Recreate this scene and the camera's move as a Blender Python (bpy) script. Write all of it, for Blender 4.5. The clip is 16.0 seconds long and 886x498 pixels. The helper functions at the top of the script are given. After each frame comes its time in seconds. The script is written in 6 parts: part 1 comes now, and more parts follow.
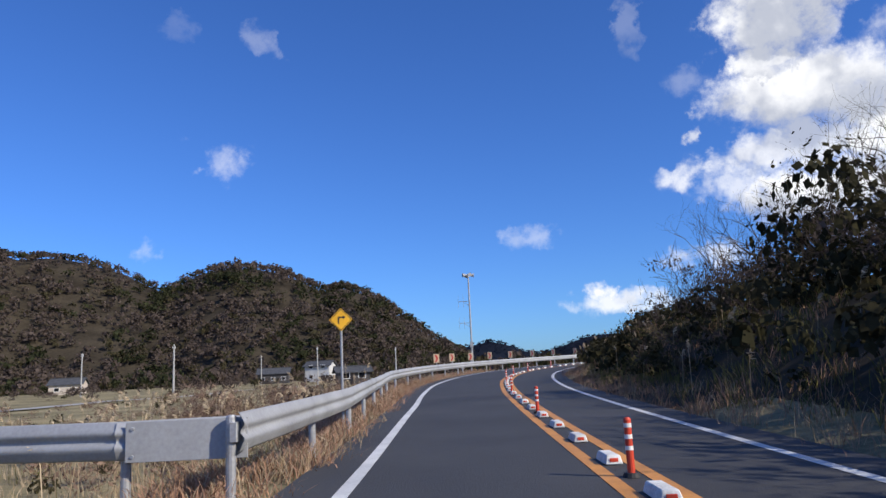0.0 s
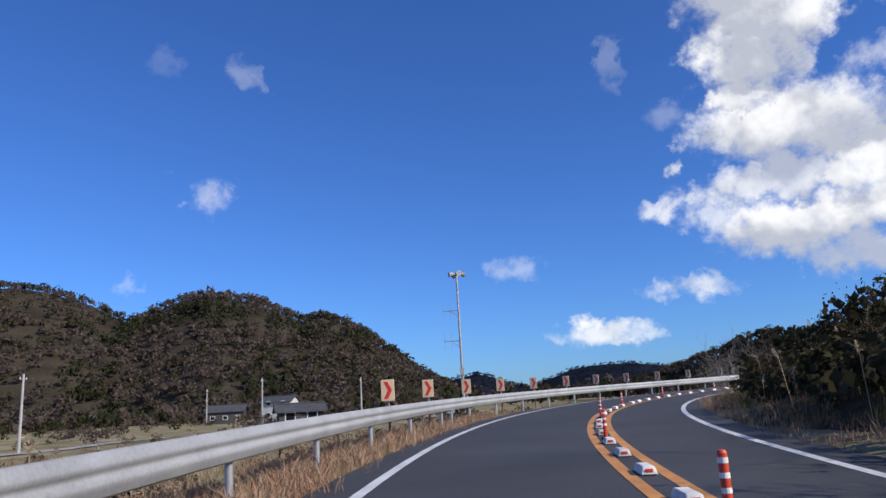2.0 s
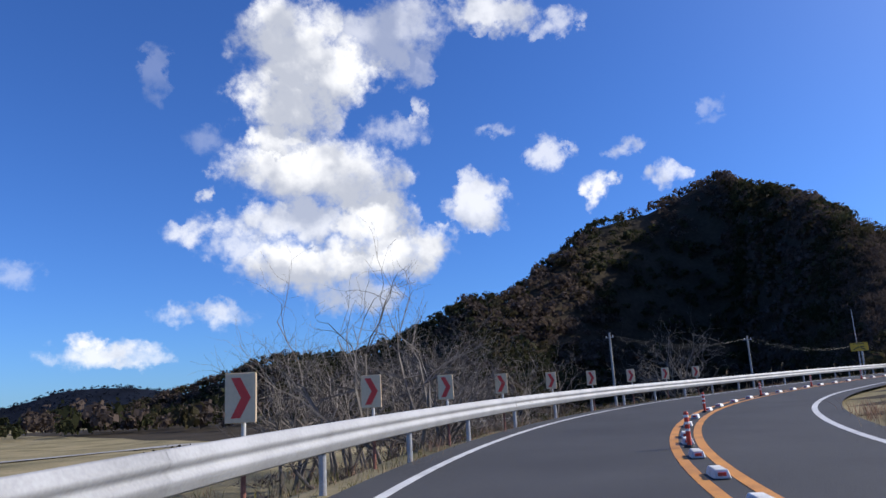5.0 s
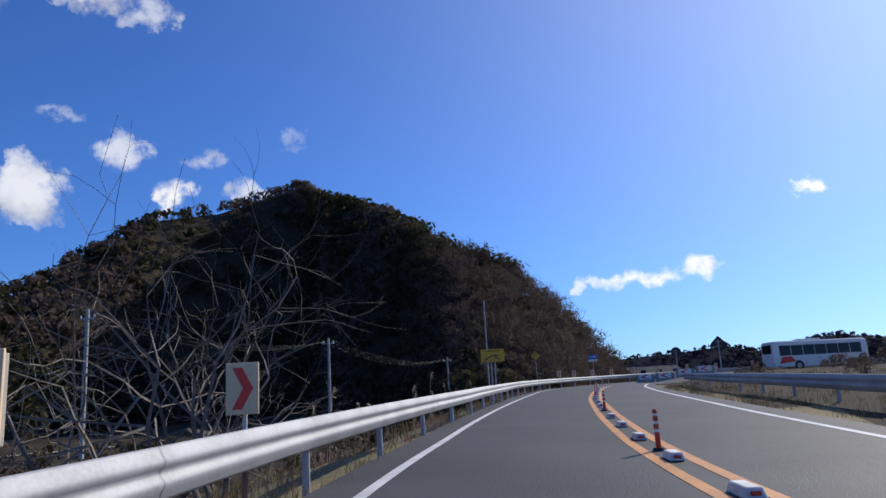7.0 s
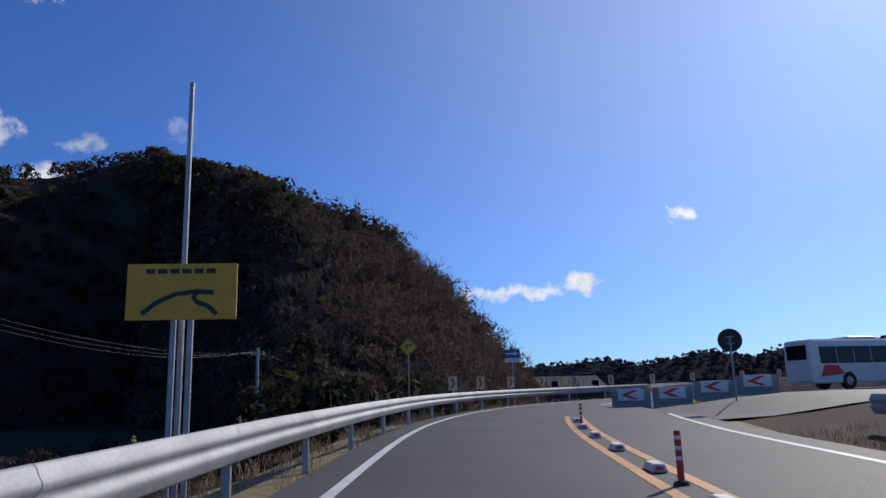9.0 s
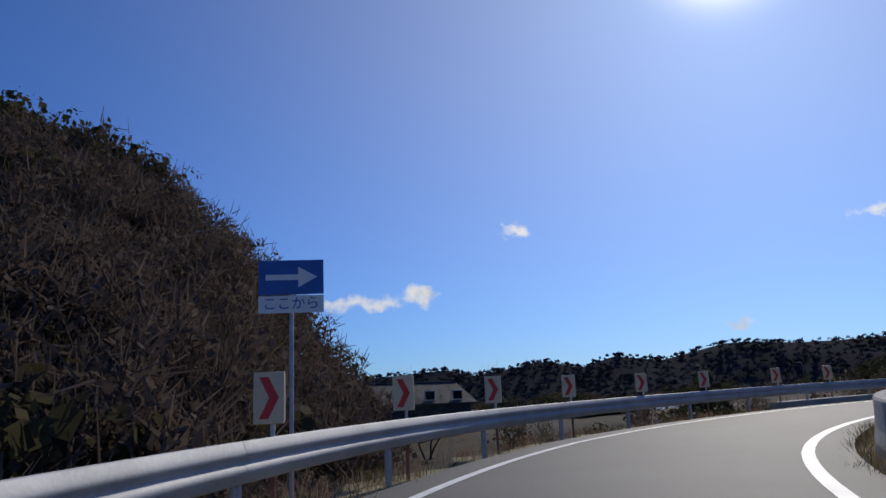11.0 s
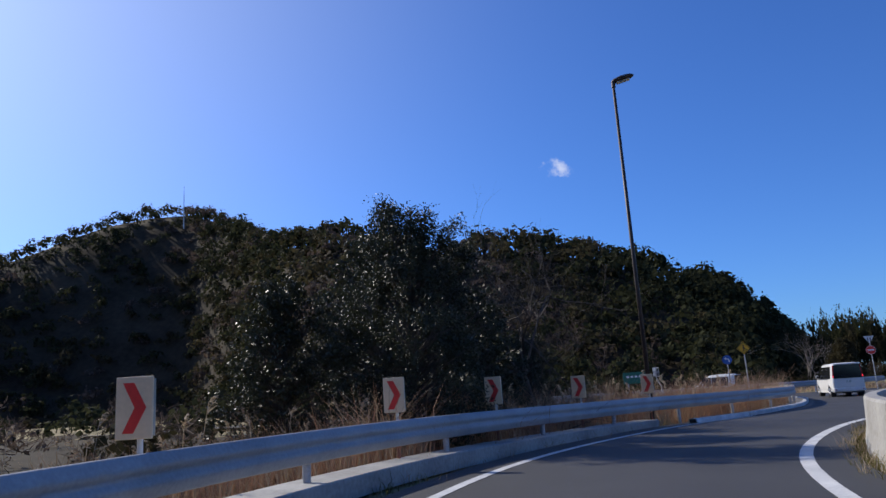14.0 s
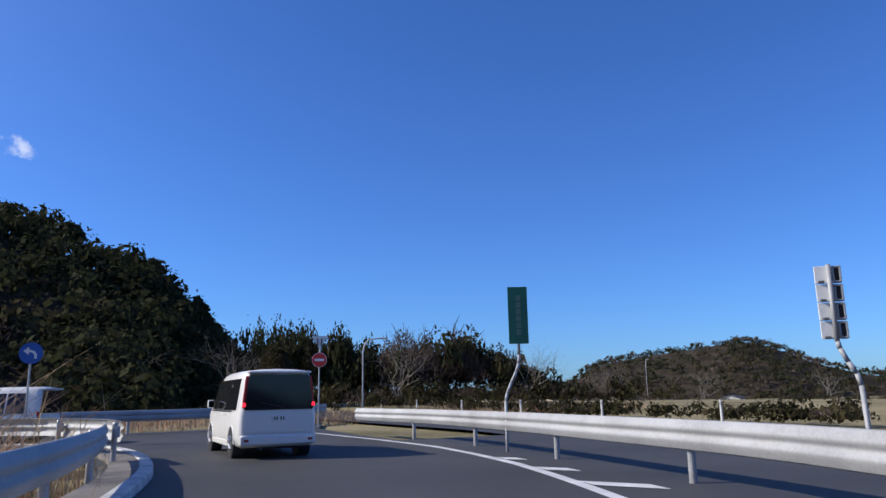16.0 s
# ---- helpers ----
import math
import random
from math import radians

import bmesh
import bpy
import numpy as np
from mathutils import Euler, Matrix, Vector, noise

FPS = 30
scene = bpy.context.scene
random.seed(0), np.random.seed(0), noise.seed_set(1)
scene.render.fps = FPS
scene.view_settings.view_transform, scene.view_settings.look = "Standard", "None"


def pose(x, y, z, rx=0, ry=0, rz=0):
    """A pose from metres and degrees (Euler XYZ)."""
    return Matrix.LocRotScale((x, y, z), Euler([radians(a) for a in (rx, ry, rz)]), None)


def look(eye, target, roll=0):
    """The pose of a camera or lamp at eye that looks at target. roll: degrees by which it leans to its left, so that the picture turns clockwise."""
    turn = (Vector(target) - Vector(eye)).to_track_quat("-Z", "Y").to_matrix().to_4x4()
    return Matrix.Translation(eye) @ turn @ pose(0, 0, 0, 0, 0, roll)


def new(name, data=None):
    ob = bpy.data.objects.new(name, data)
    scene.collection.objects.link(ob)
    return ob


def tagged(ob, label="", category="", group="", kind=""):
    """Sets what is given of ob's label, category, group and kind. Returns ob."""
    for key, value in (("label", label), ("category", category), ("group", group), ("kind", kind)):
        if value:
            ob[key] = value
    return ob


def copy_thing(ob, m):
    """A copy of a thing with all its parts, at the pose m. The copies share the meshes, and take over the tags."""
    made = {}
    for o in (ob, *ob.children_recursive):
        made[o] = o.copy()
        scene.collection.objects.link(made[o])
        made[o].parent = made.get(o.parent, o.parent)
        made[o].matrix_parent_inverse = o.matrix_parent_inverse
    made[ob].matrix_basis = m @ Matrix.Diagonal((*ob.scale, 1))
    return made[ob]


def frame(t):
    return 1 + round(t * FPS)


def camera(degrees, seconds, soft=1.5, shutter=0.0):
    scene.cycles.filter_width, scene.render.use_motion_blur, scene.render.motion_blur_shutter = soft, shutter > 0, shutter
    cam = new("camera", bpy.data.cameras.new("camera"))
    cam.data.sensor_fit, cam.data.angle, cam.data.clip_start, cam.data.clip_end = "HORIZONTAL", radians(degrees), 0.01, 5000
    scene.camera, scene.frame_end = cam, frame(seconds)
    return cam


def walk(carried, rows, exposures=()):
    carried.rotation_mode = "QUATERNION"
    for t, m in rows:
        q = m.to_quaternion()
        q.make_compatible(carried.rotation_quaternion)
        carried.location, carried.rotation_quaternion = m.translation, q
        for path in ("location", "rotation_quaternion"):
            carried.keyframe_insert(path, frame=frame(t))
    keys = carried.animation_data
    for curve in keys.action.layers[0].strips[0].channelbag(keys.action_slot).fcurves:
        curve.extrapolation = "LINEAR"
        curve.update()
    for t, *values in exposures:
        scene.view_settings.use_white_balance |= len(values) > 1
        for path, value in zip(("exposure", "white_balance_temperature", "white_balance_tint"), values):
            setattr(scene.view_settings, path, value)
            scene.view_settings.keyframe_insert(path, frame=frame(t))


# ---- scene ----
cam = camera(63.8, 16.0)
PATH = [
    (0.0, 0.00, 0.00, 1.27, 9.74, 2.73, 3.42),
    (0.5, -0.25, 6.77, 1.31, 10.17, 3.09, 3.60),
    (1.0, -0.55, 14.07, 1.39, 11.02, 3.08, 3.68),
    (1.5, -0.86, 21.91, 1.52, 11.77, 3.23, 3.42),
    (2.0, -1.05, 30.29, 1.70, 12.30, 3.22, 2.32),
    (2.5, -0.84, 39.16, 1.90, 12.24, 4.01, -0.79),
    (3.0, 0.07, 48.38, 2.10, 12.04, 4.63, -4.92),
    (3.5, 1.87, 57.64, 2.29, 11.97, 4.70, -11.00),
    (4.0, 4.73, 66.59, 2.48, 12.05, 4.24, -18.60),
    (4.5, 8.72, 74.95, 2.66, 12.18, 3.57, -27.00),
    (5.0, 13.80, 82.54, 2.84, 12.27, 3.00, -35.70),
    (5.5, 19.90, 89.27, 3.02, 12.26, 2.87, -44.20),
    (6.0, 26.92, 95.02, 3.22, 12.12, 3.17, -52.75),
    (6.5, 34.83, 99.63, 3.46, 12.00, 3.05, -61.42),
    (7.0, 43.40, 103.10, 3.68, 11.78, 3.15, -69.99),
    (7.5, 52.42, 105.63, 3.90, 11.59, 2.28, -76.00),
    (8.0, 61.68, 107.56, 4.15, 12.38, 1.58, -78.55),
    (8.5, 70.95, 109.19, 4.38, 12.04, 1.68, -79.07),
    (9.0, 80.04, 110.63, 4.58, 11.92, 1.73, -79.30),
    (9.5, 88.83, 111.84, 4.77, 12.04, 1.72, -79.80),
    (10.0, 97.29, 112.77, 4.95, 12.23, 1.77, -81.20),
    (10.5, 105.45, 113.21, 5.11, 12.38, 2.03, -84.80),
    (11.0, 113.33, 112.79, 5.26, 12.34, 2.62, -92.21),
    (11.5, 120.86, 111.08, 5.39, 12.11, 3.55, -104.16),
    (12.0, 127.79, 107.85, 5.51, 11.69, 3.18, -117.45),
    (12.5, 133.85, 103.23, 5.63, 11.54, 3.40, -130.39),
    (13.0, 138.79, 97.46, 5.75, 11.75, 4.03, -143.08),
    (13.5, 142.37, 90.80, 5.88, 11.89, 4.01, -154.96),
    (14.0, 144.41, 83.50, 5.98, 11.74, 3.53, -167.34),
    (14.5, 144.77, 75.84, 6.03, 11.30, 2.59, -180.47),
    (15.0, 143.31, 68.16, 6.01, 11.40, 2.20, -194.25),
    (15.5, 140.02, 60.76, 5.95, 11.30, 1.33, -206.18),
    (16.0, 135.60, 53.50, 5.89, 11.49, 1.04, -209.79),
]
walk(cam, [(t, pose(x, y, z, 90 + p, r, w)) for t, x, y, z, p, r, w in PATH],
     [(0, 0.0), (3, -0.12), (5.5, 0.02), (6.5, -0.02), (7.5, -0.4), (8.5, -0.5), (11, -0.78), (11.6, -1.08), (12.5, -1.18), (13.5, -0.5), (14, -0.1), (14.5, 0.28), (15.5, 0.08), (16, 0.05)])

# ---- light ----
SUN_AZ, SUN_EL = 117.8, 33.2      # clockwise from +y, degrees
sun_data = bpy.data.lights.new("sun", "SUN")
sun_data.energy, sun_data.angle, sun_data.color = 5.0, radians(0.55), (1.0, 0.93, 0.83)
sun = new("sun", sun_data)
sa, se = radians(SUN_AZ), radians(SUN_EL)
SUN_DIR = Vector((math.sin(sa) * math.cos(se), math.cos(sa) * math.cos(se), math.sin(se)))
sun.matrix_world = look(SUN_DIR * 300, (0, 0, 0))
scene.view_settings.exposure = 0.0
CLOUDS_NORTH = [
    (-116.7, 25.7, 1.43, 1.29, 0.35),
    (-123.9, 26.4, 1.11, 0.85, 0.20),
    (-126.2, 9.8, 0.86, 0.82, 0.40),
    (-120.1, 17.0, 2.18, 1.45, 0.55),
    (-95.9, 10.3, 2.19, 0.91, 0.50),
    (-89.3, 4.7, 3.79, 0.81, 0.90),
    (-90.6, 5.4, 1.31, 0.90, 1.00),
    (-87.0, 4.1, 1.68, 0.49, 0.80),
]
CLOUDS_BANK = [
    (-75.5, 28.4, 5.29, 3.33, 1.00),
    (-71.9, 26.7, 4.00, 2.55, 1.00),
    (-75.8, 24.3, 4.20, 3.25, 1.00),
    (-76.6, 21.2, 2.35, 1.77, 1.00),
    (-73.5, 18.6, 7.18, 3.05, 1.00),
    (-75.5, 14.7, 4.58, 1.73, 0.90),
    (-81.9, 13.9, 3.41, 1.18, 0.90),
    (-79.1, 12.8, 3.14, 1.14, 0.80),
    (-73.8, 11.3, 6.28, 2.27, 1.00),
    (-71.2, 8.9, 4.27, 1.72, 0.90),
    (-66.8, 12.2, 4.47, 2.18, 1.00),
    (-69.5, 14.8, 3.77, 2.95, 1.00),
    (-82.3, 7.6, 3.30, 1.04, 0.80),
    (-86.6, 4.3, 1.83, 0.62, 0.70),
    (-82.4, 16.6, 0.61, 0.72, 0.80),
    (-81.9, 21.1, 2.38, 1.24, 0.35),
]
CLOUDS_HIGH = [
    (-67.2, 29.1, 4.49, 2.29, 0.75),
    (-58.8, 30.4, 4.72, 1.56, 0.90),
    (-65.3, 26.6, 1.87, 1.62, 0.60),
    (-52.7, 29.2, 1.82, 1.08, 0.70),
    (-66.8, 22.0, 2.83, 0.97, 0.60),
    (-65.0, 23.2, 0.77, 1.14, 0.70),
    (-60.4, 15.6, 2.72, 2.18, 0.90),
    (-61.0, 17.7, 1.13, 0.90, 0.80),
    (-54.5, 19.5, 1.83, 1.03, 0.80),
    (-58.7, 21.4, 1.70, 0.40, 0.50),
    (-50.4, 15.9, 1.18, 1.45, 1.00),
    (-48.3, 18.9, 1.33, 0.67, 0.70),
    (-45.3, 16.5, 1.29, 0.77, 0.80),
    (-41.4, 21.0, 1.16, 0.40, 0.40),
    (-86.3, 25.3, 1.22, 1.61, 0.30),
]
CLOUDS_SUNWARD = [
    (-13.2, 8.2, 3.97, 0.63, 1.00),
    (-9.5, 8.6, 1.46, 0.77, 1.00),
    (-18.7, 8.0, 0.92, 0.50, 0.80),
    (-0.9, 13.3, 1.33, 0.68, 1.00),
    (-41.4, 20.1, 1.08, 0.40, 0.30),
    (-53.8, 19.1, 1.58, 1.24, 0.80),
    (15.0, 4.9, 1.34, 0.31, 0.80),
    (25.6, 11.9, 2.03, 0.50, 1.00),
    (28.6, 12.6, 1.64, 0.91, 1.00),
    (29.1, 14.5, 1.32, 0.50, 1.00),
    (78.3, 17.3, 1.05, 0.54, 0.65),
    (-252.0, 26.9, 1.43, 0.34, 0.50),
]

# sky with drifting cumulus: every puff is azimuth (from 100 degrees clockwise), elevation, two half-widths, density


def build_sky():
    w = bpy.data.worlds.new("sky")
    w.use_nodes = True
    scene.world = w
    nt = w.node_tree
    nt.nodes.clear()
    N, L = nt.nodes, nt.links

    def mth(op, a, b=None, clamp=False):
        n = N.new("ShaderNodeMath")
        n.operation, n.use_clamp = op, clamp
        for i, v in enumerate((a, b)):
            if v is None:
                continue
            if isinstance(v, (int, float)):
                n.inputs[i].default_value = v
            else:
                L.new(v, n.inputs[i])
        return n.outputs[0]

    sky = N.new("ShaderNodeTexSky")
    sky.sky_type, sky.sun_disc = "NISHITA", False
    sky.sun_elevation, sky.sun_rotation = se, sa
    sky.altitude, sky.air_density, sky.dust_density, sky.ozone_density = 50, 1.0, 0.35, 3.0
    tc = N.new("ShaderNodeTexCoord")
    gen = tc.outputs["Generated"]
    sep = N.new("ShaderNodeSeparateXYZ")
    L.new(gen, sep.inputs[0])
    c, s = math.cos(radians(100)), math.sin(radians(100))
    fwd = mth("ADD", mth("MULTIPLY", sep.outputs[0], s), mth("MULTIPLY", sep.outputs[1], c))
    rgt = mth("SUBTRACT", mth("MULTIPLY", sep.outputs[0], c), mth("MULTIPLY", sep.outputs[1], s))
    az = mth("MULTIPLY", mth("ARCTAN2", rgt, fwd), 180 / math.pi)
    el = mth("MULTIPLY", mth("ARCSINE", sep.outputs[2]), 180 / math.pi)
    # domain warp for billowing edges
    def noise_tex(scale, detail, rough):
        n = N.new("ShaderNodeTexNoise")
        n.inputs["Scale"].default_value, n.inputs["Detail"].default_value, n.inputs["Roughness"].default_value = scale, detail, rough
        L.new(gen, n.inputs["Vector"])
        return n
    n1, n2 = noise_tex(12, 6, 0.6), noise_tex(26, 8, 0.62)
    sep2 = N.new("ShaderNodeSeparateColor")
    L.new(n1.outputs["Color"], sep2.inputs[0])
    n5 = noise_tex(34, 5, 0.6)
    sep5 = N.new("ShaderNodeSeparateColor")
    L.new(n5.outputs["Color"], sep5.inputs[0])
    azs = mth("ADD", az, mth("MULTIPLY", mth("SUBTRACT", sep5.outputs[0], 0.5), 4.6))
    els = mth("ADD", el, mth("MULTIPLY", mth("SUBTRACT", sep5.outputs[1], 0.5), 2.6))
    azw = mth("ADD", azs, mth("MULTIPLY", mth("SUBTRACT", sep2.outputs[0], 0.5), 6.0))
    elw = mth("ADD", els, mth("MULTIPLY", mth("SUBTRACT", sep2.outputs[1], 0.5), 4.0))
    total = thick = under = None
    for a, e, ra, re, d in CLOUDS_NORTH + CLOUDS_BANK + CLOUDS_HIGH + CLOUDS_SUNWARD:
        big = min(1.0, re / 1.6)
        ax = mth("DIVIDE", mth("SUBTRACT", azw if big > 0.6 else azs, a), ra * (1.2 if big > 0.6 else 1.3))
        ex = mth("DIVIDE", mth("SUBTRACT", elw if big > 0.6 else els, e), re * (1.2 if big > 0.6 else 1.3))
        r = mth("SQRT", mth("ADD", mth("MULTIPLY", ax, ax), mth("MULTIPLY", ex, ex)))
        m = mth("MULTIPLY", mth("SUBTRACT", 1.0, r, True), 1.7 if re > 1.5 else 1.0, True)
        md = mth("MULTIPLY", m, d ** 1.6)
        total = m if total is None else mth("MAXIMUM", total, m)
        thick = md if thick is None else mth("MAXIMUM", thick, md)
        if re > 1.5:
            low = mth("ADD", mth("MULTIPLY", ex, -0.5), 0.55, True)
            lm = mth("MULTIPLY", low, mth("MULTIPLY", m, 2.2, True))
            under = lm if under is None else mth("MAXIMUM", under, lm)
    fuzz = mth("MULTIPLY", mth("SUBTRACT", n2.outputs["Fac"], 0.48), 2.0)
    gate = mth("MULTIPLY", total, 6.0, True)
    dens = mth("ADD", total, mth("MULTIPLY", fuzz, gate))
    ramp = N.new("ShaderNodeMapRange")
    ramp.interpolation_type = "SMOOTHSTEP"
    ramp.inputs["From Min"].default_value, ramp.inputs["From Max"].default_value = 0.0, 1.0
    L.new(dens, ramp.inputs["Value"])
    opaque = mth("MULTIPLY", ramp.outputs["Result"], mth("MINIMUM", mth("DIVIDE", thick, mth("MAXIMUM", total, 0.001)), 1.0))
    # grey undersides, bright tops
    n3, n4 = noise_tex(12, 5, 0.5), noise_tex(12, 5, 0.5)
    off = N.new("ShaderNodeVectorMath")
    off.operation = "ADD"
    off.inputs[1].default_value = SUN_DIR * 0.035 + Vector((0, 0, 0.02))
    L.new(gen, off.inputs[0])
    L.new(off.outputs[0], n4.inputs["Vector"])
    relief = mth("MULTIPLY", mth("SUBTRACT", n4.outputs["Fac"], n3.outputs["Fac"]), 3.4)
    shade = N.new("ShaderNodeMapRange")
    shade.interpolation_type = "SMOOTHSTEP"
    shade.inputs["From Min"].default_value, shade.inputs["From Max"].default_value = 0.0, 1.1
    L.new(mth("ADD", mth("MULTIPLY", under, 1.15), relief), shade.inputs["Value"])
    col = N.new("ShaderNodeMix")
    col.data_type = "RGBA"
    L.new(shade.outputs["Result"], col.inputs["Factor"])
    col.inputs["A"].default_value, col.inputs["B"].default_value = (14.4, 14.5, 14.9, 1), (7.4, 7.9, 9.3, 1)
    mix = N.new("ShaderNodeMix")
    mix.data_type = "RGBA"
    L.new(opaque, mix.inputs["Factor"])
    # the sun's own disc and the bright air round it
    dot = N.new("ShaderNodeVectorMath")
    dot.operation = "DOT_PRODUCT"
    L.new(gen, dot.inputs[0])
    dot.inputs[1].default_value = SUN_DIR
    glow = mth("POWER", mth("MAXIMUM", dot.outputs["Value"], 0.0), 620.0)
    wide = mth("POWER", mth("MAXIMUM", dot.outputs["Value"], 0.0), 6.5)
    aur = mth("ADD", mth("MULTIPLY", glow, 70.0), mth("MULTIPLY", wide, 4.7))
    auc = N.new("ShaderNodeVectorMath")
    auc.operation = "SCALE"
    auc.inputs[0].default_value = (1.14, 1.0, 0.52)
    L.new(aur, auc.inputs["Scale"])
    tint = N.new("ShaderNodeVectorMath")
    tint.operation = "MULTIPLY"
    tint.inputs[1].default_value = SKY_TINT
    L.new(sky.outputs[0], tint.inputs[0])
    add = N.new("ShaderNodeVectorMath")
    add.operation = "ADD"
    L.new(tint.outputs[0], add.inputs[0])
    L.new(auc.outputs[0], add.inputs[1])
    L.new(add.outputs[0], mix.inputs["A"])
    lit = N.new("ShaderNodeVectorMath")
    lit.operation = "ADD"
    L.new(col.outputs["Result"], lit.inputs[0])
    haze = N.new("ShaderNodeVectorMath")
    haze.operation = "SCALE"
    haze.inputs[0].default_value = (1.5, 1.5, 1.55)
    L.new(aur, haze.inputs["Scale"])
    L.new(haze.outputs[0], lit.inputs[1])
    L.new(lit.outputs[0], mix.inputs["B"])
    bg = N.new("ShaderNodeBackground")
    bg.inputs["Strength"].default_value = SKY_POWER
    L.new(mix.outputs["Result"], bg.inputs["Color"])
    out = N.new("ShaderNodeOutputWorld")
    L.new(bg.outputs[0], out.inputs[0])


SKY_TINT, SKY_POWER = (0.64, 1.14, 2.10), 0.074
build_sky()

# ---- materials ----


def mat(name, base, rough=0.6, metal=0.0, var=0.25, scale=4.0, fine=60.0, bump=0.15, dark=None, spec=0.5, island=False, obj_random=0.0, coords="Object"):
    """A surface with two scales of mottling, grain relief and, where asked, a shift from piece to piece."""
    m = bpy.data.materials.new(name)
    m.use_nodes = True
    nt = m.node_tree
    b = nt.nodes["Principled BSDF"]
    b.inputs["Roughness"].default_value, b.inputs["Metallic"].default_value = rough, metal
    b.inputs["Specular IOR Level"].default_value = spec
    tc = nt.nodes.new("ShaderNodeTexCoord")
    co = tc.outputs["Object"]
    if coords == "Position":
        co = nt.nodes.new("ShaderNodeNewGeometry").outputs["Position"]
    n1, n2 = nt.nodes.new("ShaderNodeTexNoise"), nt.nodes.new("ShaderNodeTexNoise")
    for n, sc, de in ((n1, scale, 4), (n2, fine, 3)):
        n.inputs["Scale"].default_value, n.inputs["Detail"].default_value = sc, de
        nt.links.new(co, n.inputs["Vector"])
    mixf = nt.nodes.new("ShaderNodeMath")
    mixf.operation = "MULTIPLY_ADD"
    nt.links.new(n2.outputs["Fac"], mixf.inputs[0])
    mixf.inputs[1].default_value = 0.6
    nt.links.new(n1.outputs["Fac"], mixf.inputs[2])
    last = mixf.outputs[0]
    if island or obj_random:
        r = nt.nodes.new("ShaderNodeNewGeometry").outputs["Random Per Island"] if island else nt.nodes.new("ShaderNodeObjectInfo").outputs["Random"]
        ad = nt.nodes.new("ShaderNodeMath")
        ad.operation = "MULTIPLY_ADD"
        nt.links.new(r, ad.inputs[0])
        ad.inputs[1].default_value = 0.6 if island else obj_random
        nt.links.new(last, ad.inputs[2])
        last = ad.outputs[0]
    ramp = nt.nodes.new("ShaderNodeValToRGB")
    lo, hi = (0.45, 1.7) if island else (0.5, 1.1)
    ramp.color_ramp.elements[0].position, ramp.color_ramp.elements[1].position = 0.0, 1.0
    mr = nt.nodes.new("ShaderNodeMapRange")
    mr.inputs["From Min"].default_value, mr.inputs["From Max"].default_value = lo, hi
    nt.links.new(last, mr.inputs["Value"])
    nt.links.new(mr.outputs["Result"], ramp.inputs["Fac"])
    d = dark or tuple(c * (1 - var * 1.6) for c in base)
    ramp.color_ramp.elements[0].color = (*d, 1)
    ramp.color_ramp.elements[1].color = (*[min(1, c * (1 + var)) for c in base], 1)
    nt.links.new(ramp.outputs["Color"], b.inputs["Base Color"])
    if bump:
        bp = nt.nodes.new("ShaderNodeBump")
        bp.inputs["Strength"].default_value, bp.inputs["Distance"].default_value = bump, 0.02
        nt.links.new(n2.outputs["Fac"], bp.inputs["Height"])
        nt.links.new(bp.outputs["Normal"], b.inputs["Normal"])
    return m


ASPHALT = mat("asphalt", (0.057, 0.056, 0.056), 0.72, var=0.22, scale=0.35, fine=38, bump=0.5, spec=0.34, coords="Position")
EARTH = mat("dry_grass_ground", (0.27, 0.22, 0.125), 0.95, var=0.4, scale=0.15, fine=6, bump=0.6, dark=(0.09, 0.085, 0.042), spec=0.1, coords="Position")
WHITE_PAINT = mat("road_paint_white", (0.66, 0.66, 0.64), 0.6, var=0.12, scale=1.5, fine=25, bump=0.1, dark=(0.45, 0.45, 0.44), coords="Position")
YELLOW_PAINT = mat("road_paint_orange", (0.62, 0.27, 0.05), 0.6, var=0.15, scale=1.5, fine=25, bump=0.1, dark=(0.4, 0.17, 0.04), coords="Position")
ZINC = mat("galvanised_steel", (0.37, 0.375, 0.385), 0.7, 0.35, var=0.16, scale=1.2, fine=22, bump=0.05, spec=0.25, obj_random=0.2)
ZINC_DULL = mat("galvanised_post", (0.42, 0.42, 0.43), 0.5, 0.5, var=0.2, scale=3, fine=30, bump=0.05)
CONCRETE = mat("concrete", (0.37, 0.36, 0.335), 0.9, var=0.2, scale=0.8, fine=14, bump=0.35, dark=(0.22, 0.21, 0.19))
WOOD_GREEN = mat("evergreen_leaves", (0.046, 0.049, 0.024), 0.7, var=0.5, scale=0.3, fine=3, bump=0, island=True, dark=(0.010, 0.012, 0.006), spec=0.02)
WOOD_OLIVE = mat("olive_leaves", (0.072, 0.062, 0.034), 0.75, var=0.4, scale=0.3, fine=3, bump=0, island=True, dark=(0.020, 0.018, 0.009), spec=0.02)
WOOD_BROWN = mat("bare_twigs", (0.118, 0.091, 0.076), 0.9, var=0.4, scale=0.3, fine=3, bump=0, island=True, dark=(0.042, 0.031, 0.024), spec=0.02)
# the blue haze of distance is put into this base colour
HAZED_WOODS = mat("hazed_woods", (0.020, 0.026, 0.042), 0.95, var=0.3, scale=0.02, fine=0.3, bump=0, spec=0.02, coords="Position")
HILL_SOIL = mat("woodland_floor", (0.050, 0.040, 0.027), 0.95, var=0.4, scale=0.05, fine=0.6, bump=0, spec=0.1, coords="Position")



